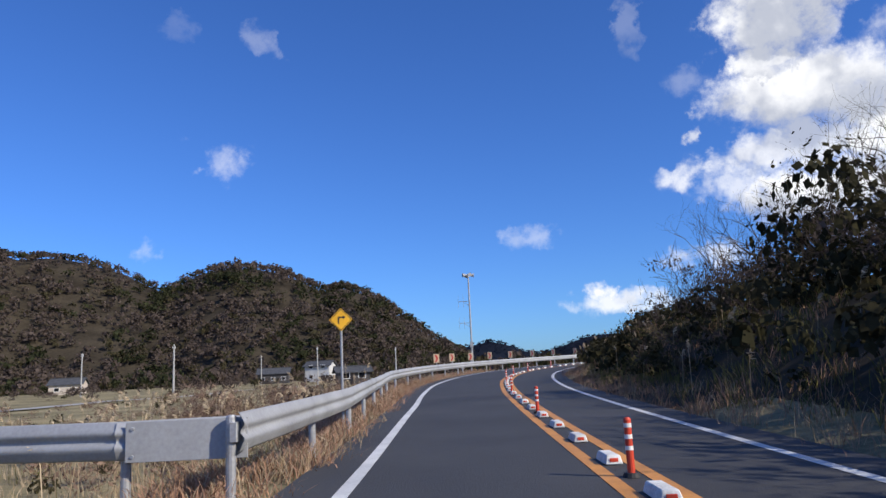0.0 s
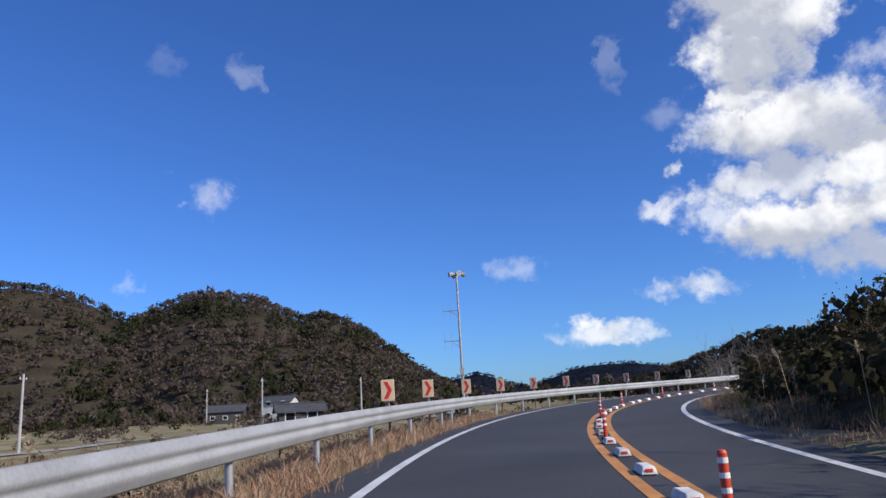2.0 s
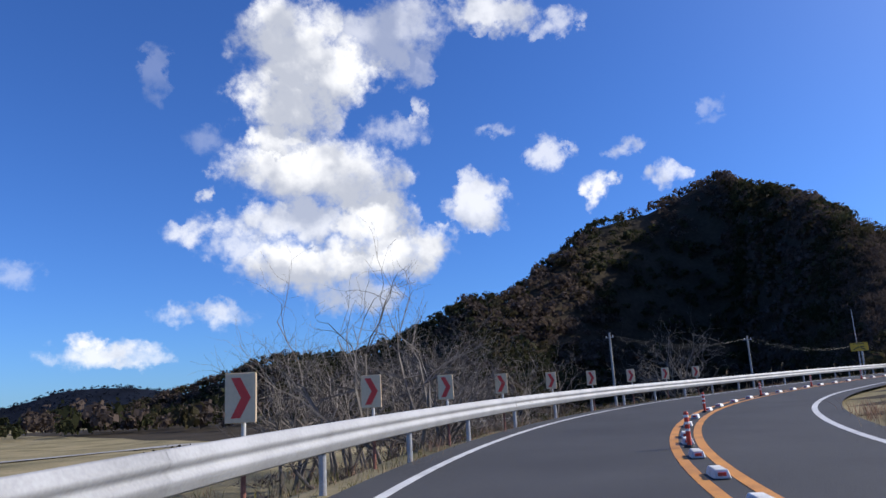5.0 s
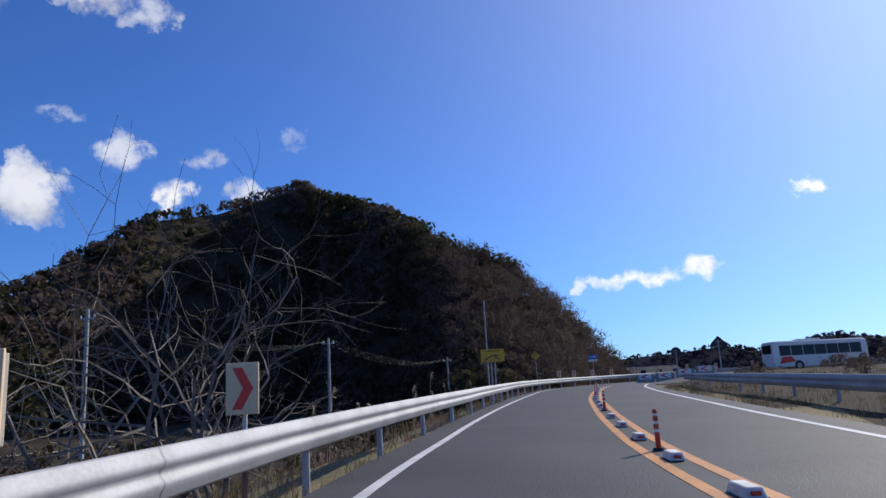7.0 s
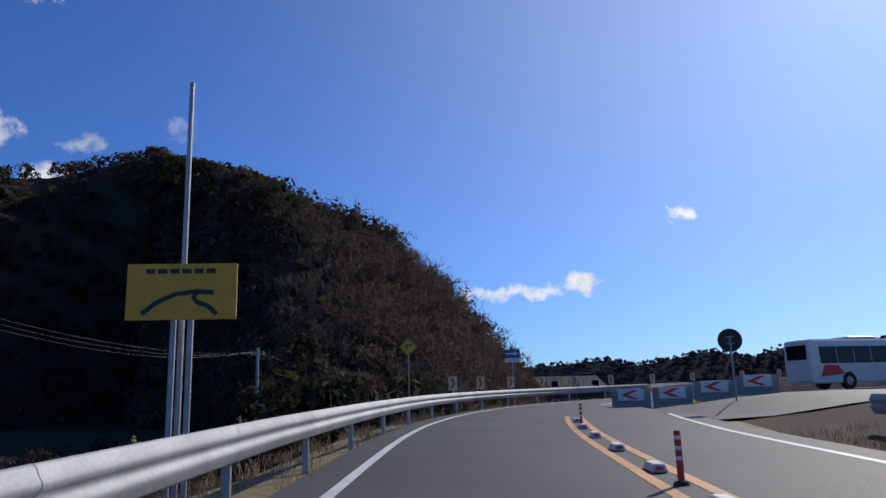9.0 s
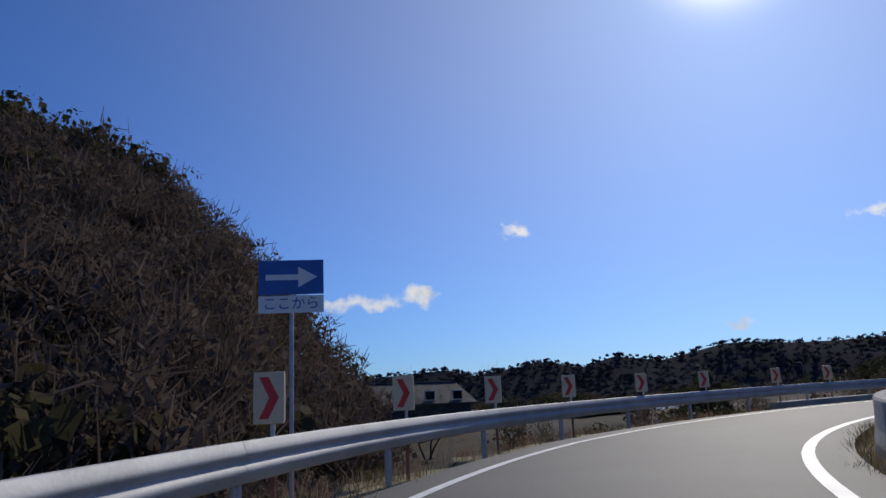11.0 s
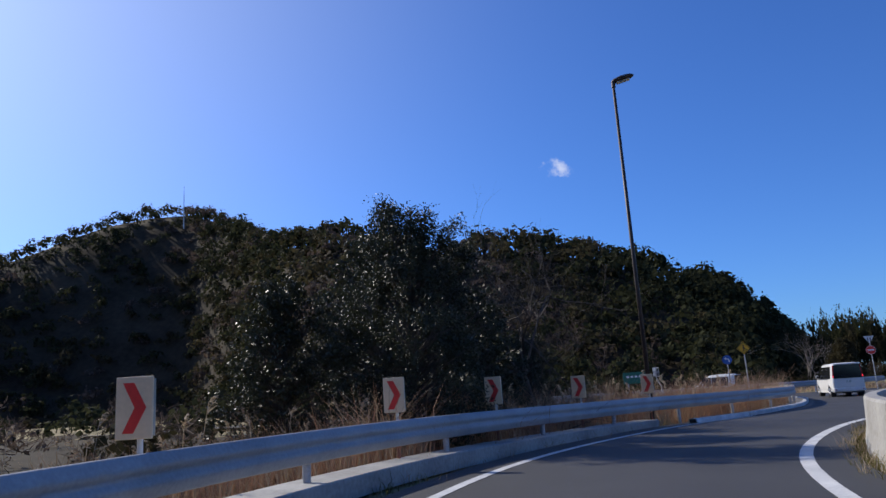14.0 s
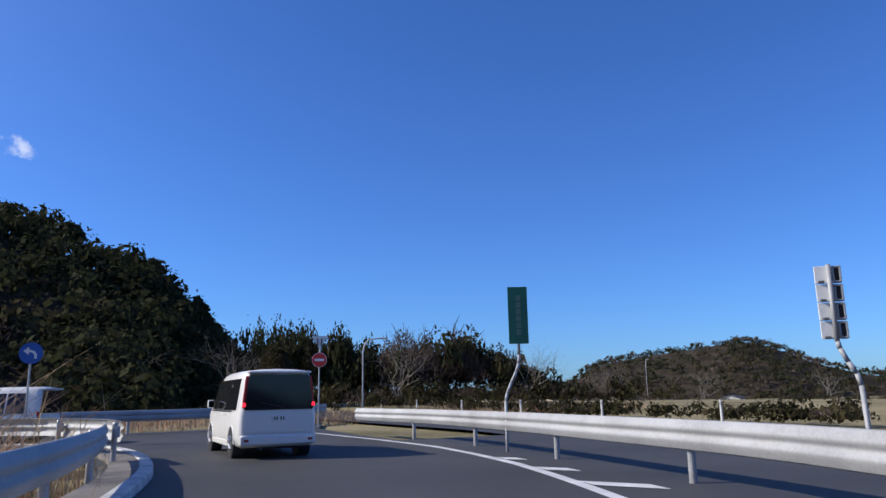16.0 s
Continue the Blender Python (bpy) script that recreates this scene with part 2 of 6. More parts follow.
def let_light_through(m, share):
    """Thin leaves and stalks: a share of the light passes from the far side."""
    nt = m.node_tree
    b, out = nt.nodes["Principled BSDF"], nt.nodes["Material Output"]
    tr, mx = nt.nodes.new("ShaderNodeBsdfTranslucent"), nt.nodes.new("ShaderNodeMixShader")
    nt.links.new(b.inputs["Base Color"].links[0].from_socket, tr.inputs["Color"])
    mx.inputs[0].default_value = share
    nt.links.new(b.outputs[0], mx.inputs[1])
    nt.links.new(tr.outputs[0], mx.inputs[2])
    nt.links.new(mx.outputs[0], out.inputs["Surface"])


for leafy in (WOOD_GREEN, WOOD_OLIVE, WOOD_BROWN, HAZED_WOODS):
    let_light_through(leafy, 0.35)

# ---- helpers for meshes ----


def mesh_of(name, verts, faces, mats, index=None, smooth=False):
    me = bpy.data.meshes.new(name)
    me.from_pydata([tuple(v) for v in verts], [], [tuple(f) for f in faces])
    for m in (mats if isinstance(mats, (list, tuple)) else [mats]):
        me.materials.append(m)
    if index is not None:
        me.polygons.foreach_set("material_index", np.asarray(index, dtype=np.int32))
    if smooth:
        me.polygons.foreach_set("use_smooth", np.ones(len(me.polygons), dtype=bool))
    me.update()
    return me


def hung(ob, parent):
    ob.parent = parent
    return ob


def empty(name, m=None):
    ob = new(name)
    if m is not None:
        ob.matrix_world = m
    return ob


def part(name, bm, material, parent=None, label="", smooth=False):
    me = bpy.data.meshes.new(name)
    bm.to_mesh(me)
    bm.free()
    for m in (material if isinstance(material, (list, tuple)) else [material]):
        me.materials.append(m)
    if smooth:
        me.polygons.foreach_set("use_smooth", np.ones(len(me.polygons), dtype=bool))
    ob = new(name, me)
    if parent is not None:
        ob.parent = parent
    if label:
        tagged(ob, label)
    return ob


def box(sx, sy, sz, at=(0, 0, 0), bevel=0.0, bm=None, seg=2):
    """A box with its centre at the given place; edges rounded by bevel."""
    own = bm is None
    b2 = bmesh.new()
    bmesh.ops.create_cube(b2, size=1)
    bmesh.ops.scale(b2, vec=(sx, sy, sz), verts=b2.verts)
    if bevel:
        bmesh.ops.bevel(b2, geom=b2.edges[:], offset=bevel, segments=seg, affect="EDGES", profile=0.5)
    bmesh.ops.translate(b2, vec=at, verts=b2.verts)
    if own:
        return b2
    me = bpy.data.meshes.new("t")
    b2.to_mesh(me)
    b2.free()
    bm.from_mesh(me)
    bpy.data.meshes.remove(me)
    return bm


def rod(p0, p1, r0, r1=None, seg=10, bm=None):
    """A tapered round bar between two places."""
    bm = bm or bmesh.new()
    r1 = r0 if r1 is None else r1
    p0, p1 = Vector(p0), Vector(p1)
    q = (p1 - p0).to_track_quat("Z", "Y")
    rings = []
    for p, r in ((p0, r0), (p1, r1)):
        rings.append([bm.verts.new(p + q @ Vector((r * math.cos(2 * math.pi * i / seg), r * math.sin(2 * math.pi * i / seg), 0))) for i in range(seg)])
    for i in range(seg):
        j = (i + 1) % seg
        bm.faces.new((rings[0][i], rings[0][j], rings[1][j], rings[1][i]))
    bm.faces.new(rings[0][::-1])
    bm.faces.new(rings[1])
    return bm


# ---- the road's line ----
ROAD = [
    (0.00, 0.00, 0.00),
    (-0.38, 9.99, 0.07),
    (-0.79, 19.98, 0.22),
    (-1.05, 29.98, 0.42),
    (-0.79, 39.98, 0.65),
    (0.30, 49.91, 0.86),
    (2.41, 59.68, 1.06),
    (5.77, 69.09, 1.26),
    (10.50, 77.89, 1.46),
    (16.56, 85.83, 1.65),
    (23.81, 92.70, 1.86),
    (32.13, 98.24, 2.11),
    (41.24, 102.34, 2.36),
    (50.80, 105.23, 2.59),
    (60.58, 107.35, 2.85),
    (70.42, 109.10, 3.10),
    (80.30, 110.67, 3.32),
    (90.20, 112.01, 3.53),
    (100.16, 112.99, 3.73),
    (110.15, 113.09, 3.93),
    (119.97, 111.36, 4.11),
    (128.98, 107.10, 4.26),
    (136.45, 100.50, 4.42),
    (141.82, 92.10, 4.59),
    (144.55, 82.52, 4.72),
    (144.38, 72.56, 4.76),
    (141.26, 63.09, 4.70),
    (136.21, 54.47, 4.63),
]

def spline(nodes, step=0.5):
    pts = [Vector(p) for p in nodes]
    pts = [pts[0] * 2 - pts[1]] + pts + [pts[-1] * 2 - pts[-2]]
    out = []
    for i in range(1, len(pts) - 2):
        n = max(2, int((pts[i + 1] - pts[i]).length / step))
        for k in range(n):
            u = k / n
            a, b, c, d = pts[i - 1:i + 3]
            out.append(0.5 * (2 * b + (c - a) * u + (2 * a - 5 * b + 4 * c - d) * u * u + (3 * b - a - 3 * c + d) * u ** 3))
    out.append(pts[-2])
    return out


_first, _second, _last, _prev = Vector(ROAD[0]), Vector(ROAD[1]), Vector(ROAD[-1]), Vector(ROAD[-2])
_line = spline([_first + (_first - _second) * k * Vector((1, 1, 0.0)).length / 1.414 for k in (6, 4, 2)] + ROAD + [(133.0, 48.2, 4.60), (130.9, 41.0, 4.58), (130.0, 34.0, 4.56), (129.9, 26.0, 4.55), (130.0, 16.0, 4.55)])
LX, LY, LZ = (np.array([p[i] for p in _line]) for i in range(3))
LS = np.concatenate([[0], np.cumsum(np.hypot(np.diff(LX), np.diff(LY)))])
_zero = int(np.argmin(np.hypot(LX, LY)))
LS -= LS[_zero]
LZ[LS < 0] = 0.0
LH = np.unwrap(np.arctan2(np.gradient(LY, LS), np.gradient(LX, LS)))


def on_road(s, off, h=0.0):
    """A place at s metres along the road, off metres to the right of its line, h above it."""
    a = np.interp(s, LS, LH)
    return Vector((np.interp(s, LS, LX) + off * math.sin(a), np.interp(s, LS, LY) - off * math.cos(a), np.interp(s, LS, LZ) + h))


def road_turn(s):
    """Degrees about z that turn +y along the road."""
    return math.degrees(np.interp(s, LS, LH)) - 90


def table(s, rows):
    return float(np.interp(s, [r[0] for r in rows], [r[1] for r in rows]))


LEFT_LINE = [(-60, -1.3), (0, -1.25), (23, -1.35), (36, -1.7), (58, -1.9), (108, -1.85), (123, -1.7), (138, -1.55), (155, -1.65), (168, -1.8), (182, -2.3), (200, -2.25), (210, -2.35), (220, -2.05), (245, -1.95), (262, -2.1), (269, -1.9), (277, -2.4), (284, -3.1), (291, -3.3), (310, -3.6)]
CENTRE = [(-60, 1.75), (0, 1.75), (31, 1.95), (58, 1.95), (108, 2.4), (123, 2.55), (136, 2.25), (155, 2.2), (168, 2.35), (178, 2.35), (195, 2.3)]
RIGHT_LINE = [(-60, 3.85), (0, 3.9), (14, 4.1), (30, 4.25), (59, 4.7), (100, 5.4), (130, 5.8), (157, 5.65), (177, 5.5), (188, 5.6)]
INNER_LINE = [(196, 2.5), (207, 2.55), (218, 2.75), (231, 2.8), (245, 2.55), (262, 2.5), (270, 2.4), (279, 3.0), (284, 3.5), (289, 3.8), (295, 3.6), (310, 3.6)]
RAIL = [(8, -2.45), (15, -2.3), (27, -2.9), (34, -3.5), (53, -3.6), (62, -3.7), (80, -3.4), (100, -2.95), (115, -2.75), (122, -2.75), (131, -2.6), (146, -2.2), (155, -2.35), (162, -2.5), (170, -2.9), (182, -3.1), (196, -3.2), (206, -3.6), (220, -3.6), (232, -3.9), (245, -3.9), (257, -3.3), (266, -3.1), (273, -2.9), (280, -3.4), (288, -3.9), (294, -4.3)]


def strip(name, s0, s1, offs, heights, m, step=1.0):
    """A surface swept along the road; offs and heights are functions of s or numbers, from left to right."""
    n = max(2, int((s1 - s0) / step) + 1)
    verts, faces = [], []
    k = len(offs)
    for s in np.linspace(s0, s1, n):
        for o, h in zip(offs, heights):
            verts.append(on_road(s, o(s) if callable(o) else o, h(s) if callable(h) else h))
    for i in range(n - 1):
        for j in range(k - 1):
            a = i * k + j
            faces.append((a, a + 1, a + k + 1, a + k))
    return new(name, mesh_of(name, verts, faces, m))


# ---- ground: one sheet to the horizon, banked up to the road ----


def near_road(x, y):
    d = (LX - x) ** 2 + (LY - y) ** 2
    j = int(np.argmin(d))
    a = LH[j]
    off = (x - LX[j]) * math.sin(a) - (y - LY[j]) * math.cos(a)
    dist = math.sqrt(d[j])
    return LS[j], (dist if off > 0 else -dist), LZ[j]


def smooth01(u):
    u = min(1.0, max(0.0, u))
    return u * u * (3 - 2 * u)


LEFT_FIELD = [(-60, -1.0), (20, -0.9), (60, -0.3), (120, 0.3), (200, 0.2), (225, 1.5), (245, 4.0), (300, 4.6)]
RIGHT_LAND = [(-60, 3.2), (20, 3.2), (60, 3.6), (95, 3.0), (115, 2.4), (150, 3.7), (175, 4.3), (200, 4.4), (240, 4.4), (300, 4.7)]


def ground_z(x, y):
    s, off, z = near_road(x, y)
    r = math.hypot(x - 60, y - 60)
    rough = 0.10 * noise.noise(Vector((x * 0.35, y * 0.35, 3))) + 0.35 * noise.noise(Vector((x * 0.05, y * 0.05, 7)))
    if off < 0:
        edge, foot = (table(s, RAIL) - 0.9 if s < 286 else -24.0) if s > 8 else -3.6, table(s, LEFT_FIELD)
        u = (edge - off) / max(2.0, (z - foot) * 1.8)
        t = z - 0.14 + (foot - z) * smooth01(u)
        k = smooth01((edge - off) / 4)
    else:
        edge, top = (table(s, RIGHT_LINE) + 0.9 if s < 186 else (table(s, INNER_LINE) + 1.6 if s < 262 else 22.0)), table(s, RIGHT_LAND)
        u = (off - edge) / 7.0
        t = z - 0.14 + (top - z + 0.14) * smooth01(u)
        k = smooth01((off - edge) / 4)
        if s > 100:
            k *= 0.3
    far = smooth01((r - 220) / 500)
    return (t + rough * k) * (1 - far) + (-1.5) * far


def build_ground():
    def axis(c):
        a = np.concatenate([np.arange(-70, 260, 2.0) if c == 0 else np.arange(-60, 190, 2.0)])
        lo, hi, d = a[0], a[-1], 3.0
        left, right = [], []
        while lo > -4000:
            lo -= d
            hi += d
            left.append(lo)
            right.append(hi)
            d *= 1.22
        return np.concatenate([left[::-1], a, right])
    xs, ys = axis(0), axis(1)
    verts = [(x, y, ground_z(x, y)) for y in ys for x in xs]
    w = len(xs)
    faces = [(j * w + i, j * w + i + 1, (j + 1) * w + i + 1, (j + 1) * w + i) for j in range(len(ys) - 1) for i in range(w - 1)]
    # woodland floor on overgrown slopes; open fields get it too, for their backlit darkness
    dark_floor = []
    for j in range(len(ys) - 1):
        for i in range(w - 1):
            x, y = (xs[i] + xs[i + 1]) / 2, (ys[j] + ys[j + 1]) / 2
            s, off, _ = near_road(x, y)
            dark_floor.append(int((off < -4.5 and 95 < s < 290 and x > 40 and math.hypot(x - 100, y - 80) < 420) or (1.5 < off - table(s, RIGHT_LINE) < 22 and -30 < s < 190)))
    g = new("ground", mesh_of("ground", verts, faces, [EARTH, HILL_SOIL], dark_floor, smooth=True))
    return tagged(g, "dry winter grassland and bare fields reaching the hills", "ground", kind="structure")


build_ground()


def road_edge_right(s):
    return table(s, RIGHT_LINE) + 0.75 if s < 186 else ((table(s, INNER_LINE) + 0.7 if s < 266 else min(8.5, 3.4 + (s - 266) * 0.35)) if s > 200 else 6.3 - (s - 186) / 14 * 3.1)


road = strip("road", -58, 292, [lambda s: table(s, LEFT_LINE) - 0.75, lambda s: table(s, LEFT_LINE), 0.0, lambda s: road_edge_right(s) * 0.6, road_edge_right], [0.0] * 5, ASPHALT)
tagged(road, "worn dark grey asphalt two-lane road curving to the right", "road", kind="structure")


def stripe(name, s0, s1, rows, width, m, shift=0.0, h=0.006):
    ob = strip(name, s0, s1, [lambda s: table(s, rows) + shift - width / 2, lambda s: table(s, rows) + shift + width / 2], [h, h], m)
    return tagged(ob, "", "", kind="structure")


tagged(stripe("edge_line_left", 4.5, 267, LEFT_LINE, 0.17, WHITE_PAINT), "solid white painted edge line on asphalt", "road marking")
tagged(stripe("edge_line_right", -20, 187, RIGHT_LINE, 0.16, WHITE_PAINT), "solid white painted edge line on asphalt", "road marking")
tagged(stripe("edge_line_inner", 197, 308, INNER_LINE, 0.2, WHITE_PAINT), "solid white painted edge line on asphalt", "road marking")
for sh in (-0.24, 0.24):
    tagged(stripe("centre_line", -20, 186, CENTRE, 0.17, YELLOW_PAINT, sh), "orange-yellow painted centre line, one of a pair", "road marking")

# ---- hills ----


def tuft_tree(rng, leaves, lump):
    """Corners of the leaf tufts of one billowing crown, unit size, four to a tuft."""
    n = leaves
    lobes = rng.normal(size=(8, 3)) * 0.42
    lobes[:, 2] = np.abs(lobes[:, 2]) * 0.9
    lobes *= np.minimum(1.0, 0.55 / np.linalg.norm(lobes, axis=1))[:, None]
    u = rng.normal(size=(n, 3))
    u[:, 2] = np.abs(u[:, 2]) * 1.1 - 0.25
    u /= np.linalg.norm(u, axis=1)[:, None]
    c = lobes[rng.integers(8, size=n)] + u * (0.29 + 0.10 * rng.random((n, 1)))
    # tufts lie along the billow and tilt a little out of it
    t = np.cross(u, rng.normal(size=(n, 3))) + u * rng.normal(size=(n, 1)) * 0.45
    t /= np.linalg.norm(t, axis=1)[:, None] + 1e-6
    b = np.cross(t, u + 0.4 * rng.normal(size=(n, 3)))
    b /= np.linalg.norm(b, axis=1)[:, None] + 1e-6
    sz = lump * 0.62 * (0.5 + 0.8 * rng.random((n, 1)))
    wide = np.full((n, 1), 0.62)
    # the inner share closes the crown, lying along its lobes
    k = int(n * 0.3)
    c[:k] = lobes[np.arange(k) % 8] + u[:k] * 0.26
    t[:k] = np.cross(u[:k], rng.normal(size=(k, 3)))
    t[:k] /= np.linalg.norm(t[:k], axis=1)[:, None] + 1e-6
    b[:k] = np.cross(u[:k], t[:k])
    sz[:k] = min(0.19, math.sqrt((0.9 if k < 25 else (0.45 if k < 90 else 0.24)) / k)) * (0.8 + 0.4 * rng.random((k, 1)))
    wide[:k] = 0.9
    v = np.empty((n, 4, 3))
    v[:, 0], v[:, 1], v[:, 2], v[:, 3] = c + t * sz, c + b * sz * wide, c - t * sz, c - b * sz * wide
    return v.reshape(-1, 3)


def twig_crown(rng, n, width):
    """Corners of the fine twigs of a leafless domed crown round a loose brown core, unit size, four to a piece."""
    lobes = rng.normal(size=(6, 3)) * 0.36
    lobes[:, 2] = np.abs(lobes[:, 2]) * 0.8
    k = rng.integers(6, size=n)
    u = rng.normal(size=(n, 3))
    u[:, 2] = np.abs(u[:, 2]) + 0.1
    u /= np.linalg.norm(u, axis=1)[:, None]
    a = lobes[k] * (0.4 + 0.6 * rng.random((n, 1))) + u * (0.05 + 0.20 * rng.random((n, 1)))
    d = u + rng.normal(size=(n, 3)) * 0.45 + np.array([0, 0, 0.25])
    d /= np.linalg.norm(d, axis=1)[:, None]
    b = np.cross(d, rng.normal(size=(n, 3)))
    b /= np.linalg.norm(b, axis=1)[:, None] + 1e-6
    ln = 0.10 + 0.20 * rng.random((n, 1))
    v = np.empty((n, 4, 3))
    v[:, 0], v[:, 1], v[:, 2], v[:, 3] = a + b * width, a - b * width, a + d * ln - b * width * 0.25, a + d * ln + b * width * 0.25
    m = int(n * 0.35)
    c = lobes[k[:m]] * 0.9 + u[:m] * 0.20
    t = np.cross(u[:m], rng.normal(size=(m, 3))) + u[:m] * rng.normal(size=(m, 1)) * 0.5
    t /= np.linalg.norm(t, axis=1)[:, None] + 1e-6
    e = np.cross(u[:m], t)
    sz = min(0.16, math.sqrt((0.30 if m < 40 else 0.16) / m)) * (0.6 + 0.6 * rng.random((m, 1)))
    v[:m, 0], v[:m, 1], v[:m, 2], v[:m, 3] = c + t * sz, c + e * sz * 0.6, c - t * sz, c - e * sz * 0.6
    return v.reshape(-1, 3)


def quads(name, V, index, mats):
    """A mesh of loose four-cornered pieces; V holds the corners in order."""
    V = np.asarray(V, dtype=np.float32)
    n = len(V)
    me = bpy.data.meshes.new(name)
    me.vertices.add(n)
    me.vertices.foreach_set("co", V.ravel())
    me.loops.add(n)
    me.loops.foreach_set("vertex_index", np.arange(n, dtype=np.int32))
    me.polygons.add(n // 4)
    me.polygons.foreach_set("loop_start", np.arange(0, n, 4, dtype=np.int32))
    for m in mats:
        me.materials.append(m)
    me.polygons.foreach_set("material_index", np.asarray(index, dtype=np.int32))
    me.update(calc_edges=True)
    return me


def crowns(places, sizes, kinds, leaves, lump, seed):
    rng = np.random.default_rng(seed)
    protos = [tuft_tree(rng, leaves, lump) for _ in range(9)]
    bare = [tuft_tree(rng, leaves, lump) if lump > 0.12 else twig_crown(rng, leaves, lump * 0.13) for _ in range(9)]
    V, I = [], []
    for p, s, k in zip(places, sizes, kinds):
        a = rng.random() * 6.28
        c, d = math.cos(a), math.sin(a)
        pr = (bare if k == 2 else protos)[rng.integers(9)]
        x = pr[:, 0] * c - pr[:, 1] * d
        y = pr[:, 0] * d + pr[:, 1] * c
        V.append(np.stack([x * s[0] + p[0], y * s[0] + p[1], pr[:, 2] * s[1] + p[2]], 1))
        I.append(np.full(leaves, k, dtype=np.int32))
    return np.concatenate(V), np.concatenate(I)


def forest(name, places, sizes, kinds, mats, label, leaves=60, lump=0.2, seed=1, category="woodland"):
    """Many crowns joined into one mass of growth. kinds picks a material for each crown."""
    V, I = crowns(places, sizes, kinds, leaves, lump, seed)
    return tagged(new(name, quads(name, V, I, mats)), label, category, kind="stuff")


def hill(name, ridge, eye, front, back, base, tree, spacing, shares, label, seed, sink=0.75, leaves=60, lump=0.2, distant=False):
    """A wooded hill below a ridge line; front and back are the widths of its slopes, eye the side that its front faces."""
    rng = np.random.default_rng(seed)
    pts = spline([Vector(r) for r in ridge], step=spacing * 2.5)
    ex, ey = eye
    rows = []
    fw = [0.0, 0.12, 0.28, 0.46, 0.66, 0.84, 1.0]
    prof = [1.0, 0.93, 0.76, 0.53, 0.29, 0.10, -0.04]

    def place(p, u):
        """u from -1 (behind) over 0 (ridge) to 1 (front foot)."""
        d = Vector((ex - p.x, ey - p.y, 0)).normalized()
        h = max(1.0, p.z - tree * sink - base)
        w = (front if u >= 0 else back) * (0.35 + 0.65 * min(1.0, h / (hmax * 0.6)))
        z = base + h * float(np.interp(abs(u), fw, prof))
        q = p + d * (u * w)
        n = noise.noise(Vector((q.x * 0.012, q.y * 0.012, seed))) * 0.10 * h * math.sin(min(1.0, abs(u)) * math.pi)
        return Vector((q.x, q.y, z + n))
    hmax = max(p.z for p in pts) - base
    us = [-1.0, -0.6, -0.25, -0.08, 0.0, 0.08, 0.2, 0.35, 0.5, 0.65, 0.8, 0.92, 1.02]
    verts = [place(p, u) for p in pts for u in us]
    k = len(us)
    faces = [(i * k + j, i * k + j + 1, (i + 1) * k + j + 1, (i + 1) * k + j) for i in range(len(pts) - 1) for j in range(k - 1)]
    ob = new(name, mesh_of(name, verts, faces, HAZED_WOODS if distant else HILL_SOIL, smooth=True))
    tagged(ob, label, "hill", kind="structure")
    length = sum((pts[i + 1] - pts[i]).length for i in range(len(pts) - 1))
    n = int(length * (front * 0.85 + back * 0.2) / spacing ** 2)
    P, S, K = [], [], []
    for _ in range(n):
        i = rng.integers(len(pts) - 1)
        p = pts[i].lerp(pts[i + 1], rng.random())
        u = rng.random() * 1.15 - 0.15
        q = place(p, u)
        patch = noise.noise(Vector((q.x * 0.02, q.y * 0.02, seed + 5))) * 0.5 + 0.5 + rng.normal() * 0.12
        kd = 0 if patch < shares[0] else (1 if patch < shares[1] else 2)
        sz = tree * (0.55 + 0.5 * rng.random())
        P.append((q.x, q.y, q.z + sz * 0.25))
        S.append((sz * 0.62, sz * (0.5 + 0.25 * rng.random())))
        K.append(kd)
    # a closed, uneven crest
    for p in spline([Vector(r) for r in ridge], step=spacing * 0.8):
        sz = tree * (0.5 + 0.4 * rng.random())
        q = place(p, 0.02 * rng.normal())
        P.append((q.x + rng.normal(), q.y + rng.normal(), q.z + sz * 0.3))
        S.append((sz * 0.55, sz * 0.6))
        K.append(int(rng.choice([0, 0, 1, 2])))
    woods = (HAZED_WOODS,) * 3 if distant else (WOOD_GREEN, WOOD_OLIVE, WOOD_BROWN)
    near = [k for k, p in enumerate(P) if min(math.hypot(p[0] - x, p[1] - y) for x, y in CLOSE) < 95]
    rest = [k for k in range(len(P)) if k not in set(near)]
    for tag, ids, lv, lm in (("woods", rest, leaves, lump), ("near_woods", near, 150, 0.09)):
        if ids:
            forest(tag, [P[k] for k in ids], [S[k] for k in ids], [K[k] for k in ids], woods, label.replace("hills", "hill").replace("hill", "hillside woods"), lv, lm, seed)
    return ob


CLOSE = [(60, 107), (90, 112), (112, 113), (130, 105), (144, 84), (143, 66), (135, 52)]
hill("hill_west", [(-620, 470, 90), (-489, 524, 125), (-437, 570, 137), (-405, 594, 124), (-377, 612, 127), (-325, 631, 111), (-292, 637, 94), (-262, 639, 108), (-224, 632, 112), (-187, 645, 107), (-146, 645, 88), (-127, 649, 90), (-96, 645, 77), (-76, 637, 61), (-37, 621, 33), (-14, 602, 18)], (0, 20), 260, 200, -1.5, 12, 8.0, (0.36, 0.44), "low rounded hill covered in brown and green winter woods", 11, leaves=36, lump=0.24)
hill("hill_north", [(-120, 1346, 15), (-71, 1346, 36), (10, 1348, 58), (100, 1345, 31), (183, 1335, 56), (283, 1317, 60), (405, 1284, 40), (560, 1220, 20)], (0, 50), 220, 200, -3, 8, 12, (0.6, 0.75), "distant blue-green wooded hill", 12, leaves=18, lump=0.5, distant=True)
